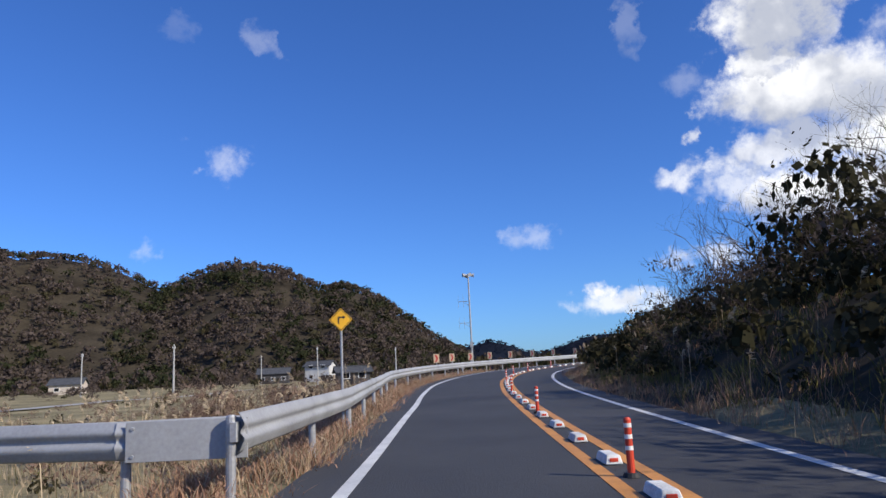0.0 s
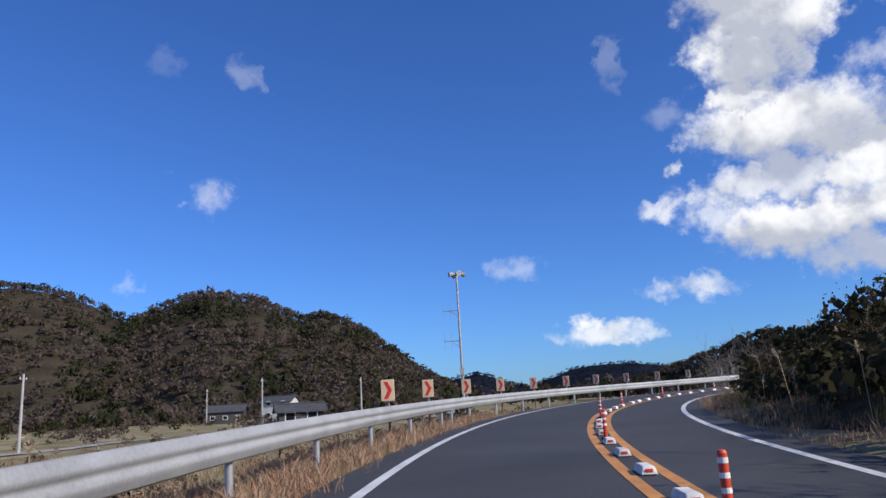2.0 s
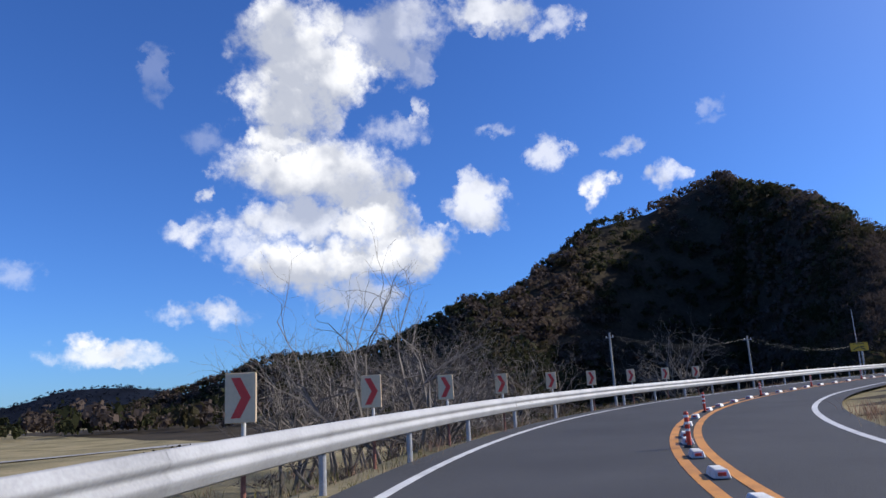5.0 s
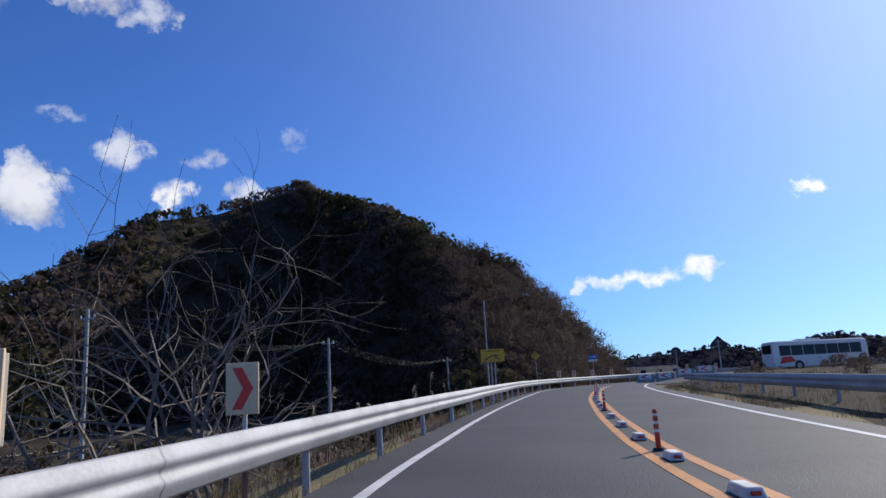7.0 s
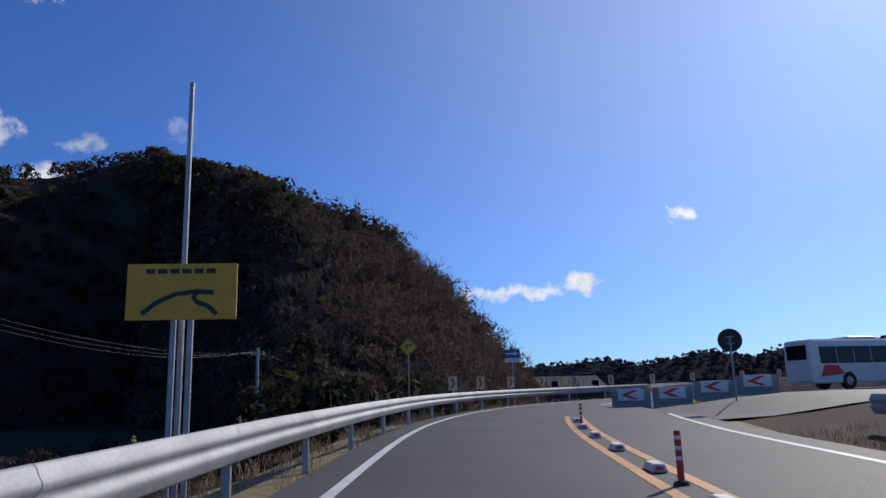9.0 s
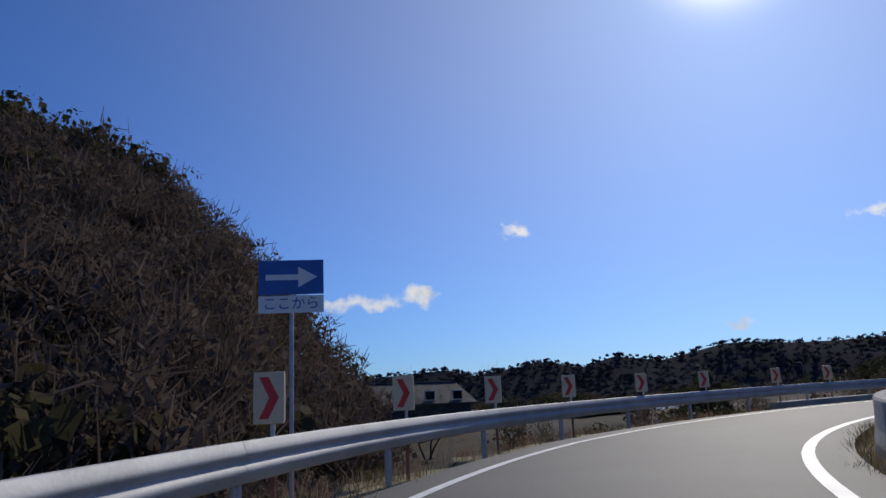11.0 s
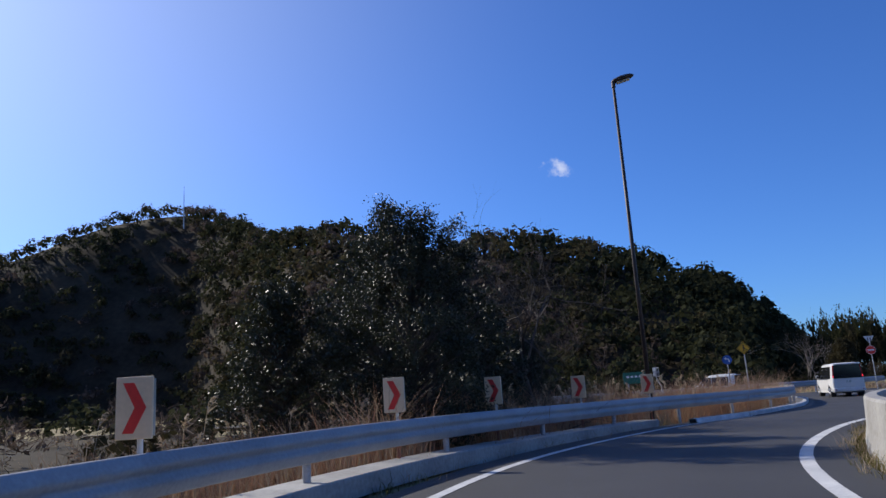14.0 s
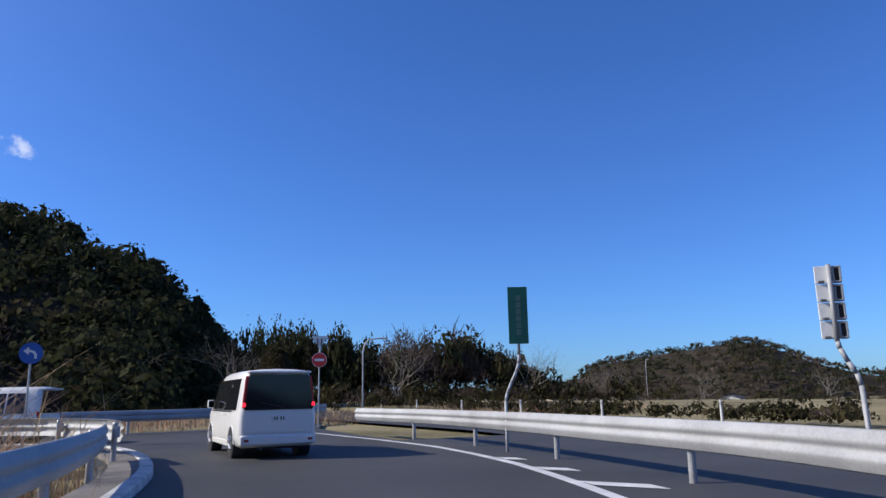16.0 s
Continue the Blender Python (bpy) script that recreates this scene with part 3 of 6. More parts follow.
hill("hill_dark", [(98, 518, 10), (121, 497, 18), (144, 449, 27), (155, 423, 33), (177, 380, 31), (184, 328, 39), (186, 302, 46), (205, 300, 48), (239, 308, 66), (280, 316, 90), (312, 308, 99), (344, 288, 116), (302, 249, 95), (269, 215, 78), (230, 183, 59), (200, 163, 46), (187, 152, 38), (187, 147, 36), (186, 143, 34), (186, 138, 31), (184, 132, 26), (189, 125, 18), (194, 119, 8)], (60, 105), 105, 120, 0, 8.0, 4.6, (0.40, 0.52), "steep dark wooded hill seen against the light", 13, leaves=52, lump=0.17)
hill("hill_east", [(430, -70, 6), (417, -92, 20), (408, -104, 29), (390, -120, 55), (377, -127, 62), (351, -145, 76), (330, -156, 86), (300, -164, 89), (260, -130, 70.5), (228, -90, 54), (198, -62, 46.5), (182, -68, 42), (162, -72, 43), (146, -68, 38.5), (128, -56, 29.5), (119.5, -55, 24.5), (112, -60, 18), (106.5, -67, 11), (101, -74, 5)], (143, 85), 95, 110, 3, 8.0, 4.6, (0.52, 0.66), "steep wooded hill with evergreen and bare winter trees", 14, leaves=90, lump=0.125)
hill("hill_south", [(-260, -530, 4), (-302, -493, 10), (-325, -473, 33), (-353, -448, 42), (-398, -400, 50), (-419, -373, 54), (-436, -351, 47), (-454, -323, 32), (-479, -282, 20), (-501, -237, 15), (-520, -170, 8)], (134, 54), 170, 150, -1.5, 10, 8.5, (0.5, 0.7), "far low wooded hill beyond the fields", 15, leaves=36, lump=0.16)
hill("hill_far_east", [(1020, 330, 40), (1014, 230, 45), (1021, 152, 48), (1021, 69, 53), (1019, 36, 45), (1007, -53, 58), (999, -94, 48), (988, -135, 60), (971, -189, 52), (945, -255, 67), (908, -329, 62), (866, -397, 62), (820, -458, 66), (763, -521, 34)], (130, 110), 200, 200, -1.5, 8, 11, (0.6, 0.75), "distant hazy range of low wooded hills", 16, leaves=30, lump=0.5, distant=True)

# ---- guard rail ----
W_PROFILE = [(o, 0.46 + (h - 0.43) * 1.14) for o, h in ((0.0, 0.43), (0.012, 0.425), (0.03, 0.445), (0.055, 0.50), (0.078, 0.53), (0.078, 0.56), (0.055, 0.585), (0.035, 0.605),
                                                        (0.035, 0.63), (0.055, 0.65), (0.078, 0.675), (0.078, 0.705), (0.055, 0.735), (0.03, 0.785), (0.012, 0.80), (0.0, 0.795))]


def guard_rail(name, where, s_values, label, face=1.0, drop=0.0):
    """W-beam rail; where(s, out, h) gives places, out is measured towards the road."""
    rail = empty(name, Matrix.Translation(where(s_values[0], -0.15, 0)))
    inv = rail.matrix_world.inverted()
    tagged(rail, label, "guard rail")
    post_me = None
    for i in range(len(s_values) - 1):
        a, b = s_values[i], s_values[i + 1]
        verts, faces = [], []
        k, n = len(W_PROFILE), 5
        for s in np.linspace(a - 0.06, b, n):
            lap = 0.004 if s < a else 0.0
            for o, h in W_PROFILE:
                verts.append(inv @ where(s, o + lap, h - drop))
            for o, h in W_PROFILE:
                verts.append(inv @ where(s, o + lap - 0.005, h - drop))
        for q in range(n - 1):
            for j in range(k - 1):
                c = q * 2 * k + j
                faces.append((c, c + 1, c + 2 * k + 1, c + 2 * k))
                faces.append((c + k + 1, c + k, c + 3 * k, c + 3 * k + 1))
        me = mesh_of("beam", verts, faces, ZINC, smooth=True)
        hung(new("beam", me), rail)
        if post_me is None:
            bm = rod((0, 0, -0.9), (0, 0, 0.83), 0.057, seg=12)
            rod((0, 0, 0.83), (0, 0, 0.855), 0.06, 0.045, seg=12, bm=bm)
            box(0.09, 0.16, 0.22, (0.045, 0, 0.67), 0.01, bm=bm, seg=1)
            post_me = bpy.data.meshes.new("post")
            bm.to_mesh(post_me)
            bm.free()
            post_me.materials.append(ZINC_DULL)
        p, q = where(a, -0.085, -drop), where(a + 0.3, -0.085, -drop)
        r = where(a, 0.2, -drop)
        ob = hung(new("post", post_me), rail)
        ob.matrix_basis = Matrix.Translation(inv @ p) @ Matrix.Rotation(math.atan2(r.y - p.y, r.x - p.x), 4, "Z")
    return rail


def left_rail_at(s, out, h):
    return on_road(s, table(s, RAIL) + out, h)


guard_rail("guard_rail", left_rail_at, list(np.arange(8, 289, 4.0)), "long galvanised steel guard rail on round posts beside the road")

# ---- curve signs ----


def facing(x, y, z, tx, ty):
    """A pose at a place whose -y side looks towards (tx, ty)."""
    return Matrix.Translation((x, y, z)) @ Matrix.Rotation(math.atan2(ty - y, tx - x) + math.pi / 2, 4, "Z")


def ngon(r, n, zc, start=0.0):
    return [(r * math.cos(start + 2 * math.pi * i / n), zc + r * math.sin(start + 2 * math.pi * i / n)) for i in range(n)]


SIGN_CREAM = mat("sign_face_cream", (0.80, 0.59, 0.36), 0.45, var=0.08, scale=2, fine=20, bump=0.02)
SIGN_RED = mat("sign_red", (0.72, 0.045, 0.035), 0.4, var=0.1, scale=3, fine=20, bump=0.02)
POST_WHITE = mat("post_white", (0.66, 0.65, 0.63), 0.5, var=0.12, scale=3, fine=25, bump=0.03)
POST_RUST = mat("post_rust_red", (0.30, 0.12, 0.08), 0.6, var=0.3, scale=5, fine=30, bump=0.05)
SIGN_BACK = mat("sign_back", (0.45, 0.40, 0.33), 0.5, 0.3, var=0.15, scale=3, fine=20, bump=0.02)


def extruded(points, depth, y0=0.0):
    """A flat outline in x and z, thickened along y (front at y0, facing -y)."""
    bm = bmesh.new()
    f = [bm.verts.new((x, y0, z)) for x, z in points]
    b = [bm.verts.new((x, y0 + depth, z)) for x, z in points]
    bm.faces.new(f)
    bm.faces.new(b[::-1])
    n = len(points)
    for i in range(n):
        j = (i + 1) % n
        bm.faces.new((f[j], f[i], b[i], b[j]))
    bmesh.ops.recalc_face_normals(bm, faces=bm.faces[:])
    return bm


def chevron_sign():
    sign = empty("chevron_sign")
    tagged(sign, "cream curve sign with a red arrow chevron on a round post", "road sign", "curve signs along the guard rail")
    z0, z1, w = 1.0, 1.62, 0.20
    bm = box(w * 2, 0.03, z1 - z0, (0, 0.0, (z0 + z1) / 2), 0.008)
    part("panel", bm, SIGN_CREAM, sign)
    part("back_frame", box(w * 2 - 0.04, 0.07, z1 - z0 - 0.05, (0, 0.055, (z0 + z1) / 2), 0.006), SIGN_BACK, sign)
    zc = (z0 + z1) / 2
    part("chevron", extruded([(-0.12, zc + 0.25), (-0.0, zc + 0.25), (0.135, zc), (-0.0, zc - 0.25), (-0.12, zc - 0.25), (0.01, zc)], 0.004, -0.0195), SIGN_RED, sign, "red arrow chevron")
    part("post", rod((0, 0.115, 0.42), (0, 0.115, 1.55), 0.03, seg=10), POST_WHITE, sign, "white-painted post")
    part("post_foot", rod((0, 0.115, -1.2), (0, 0.115, 0.42), 0.034, seg=10), POST_RUST, sign, "rust-red lower sleeve of the post")
    for dz in (-0.2, 0.2):
        part("bracket", box(0.16, 0.05, 0.035, (0, 0.10, zc + dz), 0.004, seg=1), ZINC_DULL, sign)
    return sign


first = None
STEPS = [51.0, 55.7, 61.0, 65.9, 70.8, 75.8, 80.4, 85.0, 89.7, 94.3, 99.0, 103.5, 108.0, 112.8, 117.2, 122.1, 126.5, 130.8]
RAMP_STEPS = [192.4, 196.7, 201.1, 205.2, 209.1, 213.1, 217.5, 221.6, 226.5, 229.9, 235.8, 240.9, 245.4, 250.8, 254.4, 258.6, 262.7]
for s in STEPS + RAMP_STEPS:
    p = on_road(s, table(s, RAIL) - (0.45 if s < 190 else 0.36), 0)
    m = Matrix.Translation(p) @ Matrix.Rotation(radians(road_turn(s) + 6), 4, "Z")
    if first is None:
        first = chevron_sign()
        first.matrix_world = m
    else:
        copy_thing(first, m)

# ---- centre blocks and flexible posts ----
BLOCK_WHITE = mat("lane_block", (0.68, 0.68, 0.65), 0.7, var=0.15, scale=5, fine=40, bump=0.1, dark=(0.36, 0.36, 0.35), obj_random=0.2)
RUBBER_ORANGE = mat("flexible_post_orange", (0.62, 0.06, 0.025), 0.5, var=0.15, scale=4, fine=30, bump=0.05)
REFLECT = mat("reflective_band", (0.78, 0.78, 0.76), 0.35, var=0.08, scale=8, fine=40, bump=0.0)
BLACK = mat("black_rubber", (0.018, 0.018, 0.02), 0.7, var=0.2, scale=6, fine=40, bump=0.1)


def lane_block():
    bm = box(0.22, 0.62, 0.11, (0, 0, 0.055))
    for v in bm.verts:
        if v.co.z > 0.05:
            v.co.x *= 0.72
            v.co.y *= 0.88
    bmesh.ops.bevel(bm, geom=bm.edges[:], offset=0.012, segments=1, affect="EDGES")
    ob = empty("lane_block")
    part("block", bm, BLOCK_WHITE, ob)
    for e in (-1, 1):
        part("reflector", box(0.10, 0.012, 0.045, (0, e * 0.300, 0.055), 0.003, seg=1), RUBBER_ORANGE, ob, "amber reflector on its end")
    return tagged(ob, "low white moulded lane divider block on the centre line", "lane divider", "blocks along the centre line")


def flexible_post():
    ob = empty("flexible_post")
    part("base", rod((0, 0, 0), (0, 0, 0.045), 0.10, 0.08, 14), BLACK, ob, "black rubber base")
    part("tube", rod((0, 0, 0.045), (0, 0, 0.60), 0.042, 0.040, 14), RUBBER_ORANGE, ob, smooth=False)
    for z in (0.28, 0.40, 0.52):
        part("band", rod((0, 0, z), (0, 0, z + 0.045), 0.0435, 0.043, 14), REFLECT, ob, "white reflective band")
    part("cap", rod((0, 0, 0.60), (0, 0, 0.625), 0.044, 0.03, 14), RUBBER_ORANGE, ob)
    return tagged(ob, "orange flexible lane post with white bands", "bollard", "posts along the centre line")


def along(s, off, h=0.0, turn=0.0):
    return Matrix.Translation(on_road(s, off, h)) @ Matrix.Rotation(radians(road_turn(s) + turn), 4, "Z")


blk = pst = None
for s in (-4.2, 8.0, 17.4, 27.0, 36.6, 46.2, 55.0, 64.5, 75.4, 86.2, 99.6, 110.9, 122.8, 134.0, 145.5, 158.2, 168.7, 180.0):
    if pst is None:
        pst = flexible_post()
        pst.matrix_world = along(s, table(s, CENTRE), 0.004)
    else:
        copy_thing(pst, along(s, table(s, CENTRE), 0.004))
for s in list(np.arange(-7.6, 101, 2.4)) + list(np.arange(101.9, 185, 3.1)):
    if 65.5 < s < 67.5 or min(abs(s - q) for q in (17.4, 46.2, 55.0, 110.9, 122.8, 134.0, 145.5, 158.2)) < 0.45:
        s += 0.6
    m = along(s, table(s, CENTRE), 0.004)
    if blk is None:
        blk = lane_block()
        blk.matrix_world = m
    else:
        copy_thing(blk, m)

# distance marker on a rail post
mk = tagged(empty("distance_marker", along(57.0, table(57, RAIL) + 0.02, 0.06, 4)), "small white distance marker plate on a stub post", "marker")
part("stub", rod((0, 0.04, -0.3), (0, 0.04, 0.30), 0.055, seg=12), ZINC_DULL, mk)
part("plate", box(0.20, 0.012, 0.12, (0.02, 0, 0.36), 0.003, seg=1), REFLECT, mk)
part("pointer", extruded([(-0.19, 0.30), (-0.08, 0.30), (-0.08, 0.42)], 0.012, -0.006), REFLECT, mk)

# ---- junction ----


def flat(name, pts, z, m, label, cat):
    bm = bmesh.new()
    vs = [bm.verts.new((x, y, z)) for x, y in pts]
    bm.faces.new(vs)
    bmesh.ops.recalc_face_normals(bm, faces=bm.faces[:])
    if bm.faces[:][0].normal.z < 0:
        bmesh.ops.reverse_faces(bm, faces=bm.faces[:])
    bmesh.ops.triangulate(bm, faces=bm.faces[:])
    return tagged(part(name, bm, m), label, cat, kind="structure")


flat("road_cross", [(190, 28), (150, 27.6), (141, 28.4), (136.5, 30.4), (134.6, 34.5), (134.1, 39), (134.6, 44), (127.2, 44), (126.0, 38), (125.5, 30), (124.8, 24), (122.4, 18.2), (128, 20.6), (136, 21.6), (150, 21.6), (190, 21.4)], 4.543, ASPHALT, "dark asphalt of a side road meeting the ramp", "road")
flat("road_parallel", [(124, 62), (117, 48), (112.5, 34), (111, 14), (110, -20), (119.5, -20), (120.5, 14), (121.2, 30), (123.0, 40), (126.5, 50), (129.5, 56.5), (131, 62)], 4.545, ASPHALT, "dark asphalt carriageway beyond the guard rail", "road")
RIGHT_RAIL = [(272, 4.35), (276, 4.55), (279, 4.7), (283, 4.5), (287, 4.6), (291.5, 4.85), (296, 4.7), (309, 4.6)]
# gore stripes between the edge line and the rail
for k in range(8):
    s = 270.6 + k * 2.05
    o0 = table(s, INNER_LINE) + 0.12
    o1 = table(s, RIGHT_RAIL) - 0.55
    lag = (o1 - o0) * 0.95
    a, b, c, d = on_road(s, o0, 0.012), on_road(s + 0.5, o0, 0.012), on_road(s + 0.5 - lag, o1, 0.012), on_road(s - lag, o1, 0.012)
    flat("gore_stripe", [(p.x, p.y) for p in (a, b, c, d)], a.z, WHITE_PAINT, "white painted gore stripe on asphalt", "road marking")
# white-painted kerb round the corner
PAVED = mat("old_concrete_strip", (0.17, 0.155, 0.14), 0.92, var=0.3, scale=1.2, fine=18, bump=0.4, dark=(0.09, 0.08, 0.07))
KERB = mat("painted_kerb", (0.62, 0.62, 0.60), 0.8, var=0.2, scale=2, fine=25, bump=0.2, dark=(0.3, 0.3, 0.29))


def kerb(name, pts, label):
    line = spline([Vector((x, y, z)) for x, y, z in pts], 0.4)
    prof = [(0.0, -0.1), (0.02, 0.11), (0.04, 0.14), (0.24, 0.14), (0.26, 0.12), (0.26, -0.1)]
    verts, faces = [], []
    k = len(prof)
    for i, p in enumerate(line):
        d = (line[min(i + 1, len(line) - 1)] - line[max(i - 1, 0)]).normalized()
        r = Vector((d.y, -d.x, 0))
        verts += [p - r * o + Vector((0, 0, h)) for o, h in prof]
    for i in range(len(line) - 1):
        for j in range(k - 1):
            faces.append((i * k + j, (i + 1) * k + j, (i + 1) * k + j + 1, i * k + j + 1))
    return tagged(new(name, mesh_of(name, verts, faces, KERB)), label, "kerb", kind="structure")


KERB_LINE = [(*on_road(s, o, 0),) for s, o in ((263, -2.15), (268, -2.22), (272, -2.45), (276, -2.65), (282, -2.88), (286, -2.88), (290, -3.1))] + [(133.7, 32.4, 4.59), (135.2, 30.0, 4.59), (139, 28.4, 4.59), (150, 27.2, 4.59)]
kerb("kerb_corner", KERB_LINE, "white-painted concrete kerb curling round the corner")
# grey paved strip behind the kerb
edge_pts = spline([Vector(p) for p in KERB_LINE], 0.6)
verts, faces = [], []
for i, p in enumerate(edge_pts):
    d = (edge_pts[min(i + 1, len(edge_pts) - 1)] - edge_pts[max(i - 1, 0)]).normalized()
    left = Vector((-d.y, d.x, 0))
    verts += [p + left * 0.25 + Vector((0, 0, 0.11)), p + left * (0.25 + 0.55 * min(1.0, i / 16)) + Vector((0, 0, 0.10)), p + left * (0.27 + 0.55 * min(1.0, i / 16)) + Vector((0, 0, -0.15))]
for i in range(len(edge_pts) - 1):
    for j in range(2):
        c = i * 3 + j
        faces.append((c, c + 3, c + 4, c + 1))
tagged(new("pavement", mesh_of("pavement", verts, faces, PAVED)), "narrow grey concrete strip behind the kerb", "pavement", kind="structure")

# ---- right-hand parapet wall of the ramp ----
PARAPET = [(196, 3.9), (207, 3.6), (220, 3.75), (232, 3.75), (246, 3.45), (258, 3.4), (265, 3.35), (272, 4.0)]


def parapet():
    wall = empty("parapet_wall", Matrix.Translation(on_road(202, 4, 0)))
    inv = wall.matrix_world.inverted()
    tagged(wall, "pale stained concrete parapet wall along the inside of the ramp", "wall", kind="structure")
    joints = list(np.arange(202, 268, 6.0)) + [272.3]
    prof = [(-0.02, -0.3), (-0.02, 0.06), (0.03, 0.30), (0.06, 0.78), (0.085, 0.82), (0.27, 0.82), (0.295, 0.78), (0.30, -0.3)]
    for a, b in zip(joints, joints[1:]):
        n, k = 5, len(prof)
        verts, faces = [], []
        for s in np.linspace(a + 0.012, b - 0.012, n):
            verts += [inv @ on_road(s, table(s, PARAPET) + o, h) for o, h in prof]
        for i in range(n - 1):
            for j in range(k - 1):
                c = i * k + j
                faces.append((c, c + k, c + k + 1, c + 1))
        faces += [tuple(range(k)), tuple(reversed(range((n - 1) * k, n * k)))]
        hung(new("panel", mesh_of("panel", verts, faces, CONCRETE)), wall)


parapet()


def right_rail_at(s, out, h):
    return on_road(s, table(s, RIGHT_RAIL) - out, h)


guard_rail("guard_rail", right_rail_at, list(np.arange(272.6, 298, 4.0)), "galvanised steel guard rail on round posts beside the gore")


def line_rail(pts):
    line = [Vector((x, y, 4.58)) for x, y in pts]
    cum = [0.0]
    for a, b in zip(line, line[1:]):
        cum.append(cum[-1] + (b - a).length)

    def at(s, out, h):
        q = [float(np.interp(s, cum, [p[i] for p in line])) for i in range(3)]
        q2 = [float(np.interp(s + 0.5, cum, [p[i] for p in line])) for i in range(3)]
        q1 = [float(np.interp(s - 0.5, cum, [p[i] for p in line])) for i in range(3)]
        d = (Vector(q2) - Vector(q1)).normalized()
        return Vector((q[0] + d.y * out, q[1] - d.x * out, q[2] + h))
    return at, cum[-1]


for pts, lab in (([(133.9, 37.2), (134.0, 35.2), (135.2, 32.4), (138.0, 30.2), (143, 29.0), (156, 28.4)], "galvanised steel guard rail bending round the corner"),
                 ([(164, 22.4), (150, 22.3), (136, 22.4), (130, 21.9), (125.5, 19.9), (121.5, 16.4)], "weathered steel guard rail across the far side of the junction")):
    at, length = line_rail(pts)
    guard_rail("guard_rail", at, list(np.arange(0.0, length, 4.0)), lab)
def island_rail_at(s, out, h):
    return on_road(s, table(s, RIGHT_LINE) + 2.7 + (0.0 if s < 176 else (s - 176) * 0.25) - out, h - 0.1)


guard_rail("guard_rail", island_rail_at, list(np.arange(140.0, 179, 4.0)), "dull steel guard rail along the island of the fork")
stub = None
for k in range(9):
    u = k / 8
    m = Matrix.Translation((115.4 - 7.0 * u ** 0.6, 57 - 62 * u, 4.5))
    if stub is None:
        stub = tagged(empty("edge_post", m), "short white edge post beside the far carriageway", "marker post", "edge posts of the far carriageway")
        part("shaft", rod((0, 0, -0.3), (0, 0, 0.95), 0.06, 0.055, 10), POST_WHITE, stub)
        part("reflector", rod((0, 0, 0.74), (0, 0, 0.86), 0.064, 0.063, 10), ZINC_DULL, stub, "grey reflector band")
    else:
        copy_thing(stub, m)
# flared start of the rail by the field
at, length = line_rail([(-12.0, 9.3), (-8.0, 8.6), (-4.2, 8.0), (-2.85, 8.25)])


def start_at(s, out, h):
    return at(s, out, h - 4.58)


guard_rail("guard_rail", start_at, [0.0, 4.0, 8.0, 9.3], "flared end section of a galvanised guard rail")

jp = tagged(empty("joint_plate", facing(-3.36, 7.98, 0, -2.9, 0)), "flat galvanised plate bolted over the rail joint", "guard rail plate")
part("plate", box(1.36, 0.014, 0.44, (0, -0.02, 0.655), 0.004, seg=1), ZINC, jp)
for x in (-0.60, 0.56):
    for z in (0.50, 0.80):
        part("bolt", rod((x, -0.042, z), (x, -0.026, z), 0.02, seg=8), ZINC_DULL, jp)

# low concrete footing under the rail on the bend
strip_s = lambda s: table(s, RAIL) + 0.28
footing = strip("rail_footing", 226, 262, [lambda s: strip_s(s) - 0.75, lambda s: strip_s(s) - 0.75, lambda s: strip_s(s) - 0.02, strip_s, strip_s], [-0.2, 0.20, 0.20, 0.18, -0.1], CONCRETE)
ends = bmesh.new()
ends.from_mesh(footing.data)
ends.verts.ensure_lookup_table()
ends.faces.new([ends.verts[i] for i in range(5)])
ends.faces.new([ends.verts[i] for i in range(len(ends.verts) - 5, len(ends.verts))])
bmesh.ops.recalc_face_normals(ends, faces=ends.faces)
ends.to_mesh(footing.data)
ends.free()
tagged(footing, "low stained concrete footing below the guard rail", "kerb", kind="structure")

# ---- signs and poles ----
SIGN_YELLOW = mat("sign_yellow", (0.80, 0.42, 0.02), 0.45, var=0.1, scale=3, fine=20, bump=0.02)
SIGN_BLACK = mat("sign_black", (0.02, 0.02, 0.02), 0.45, var=0.1, scale=3, fine=20, bump=0.0)
SIGN_BLUE = mat("sign_blue", (0.02, 0.10, 0.38), 0.45, var=0.1, scale=3, fine=20, bump=0.02)
SIGN_GREEN = mat("sign_green", (0.01, 0.13, 0.085), 0.45, var=0.1, scale=3, fine=20, bump=0.02)
SIGN_WHITE = mat("sign_white", (0.76, 0.76, 0.74), 0.45, var=0.08, scale=3, fine=20, bump=0.02)
DARK_STEEL = mat("dark_painted_steel", (0.055, 0.04, 0.035), 0.55, 0.3, var=0.2, scale=2, fine=25, bump=0.05)
POLE_CONCRETE = mat("pole_concrete", (0.38, 0.37, 0.35), 0.85, var=0.15, scale=1.5, fine=20, bump=0.15)
LEGEND_DULL = mat("faded_legend", (0.09, 0.19, 0.14), 0.5, var=0.2, scale=6, fine=30, bump=0.0)
TRIM_GREY = mat("grey_clamp", (0.16, 0.16, 0.17), 0.5, 0.4, var=0.2, scale=5, fine=30, bump=0.03)
LENS = mat("lamp_glass", (0.55, 0.56, 0.55), 0.25, var=0.05, scale=5, fine=30, bump=0.0)


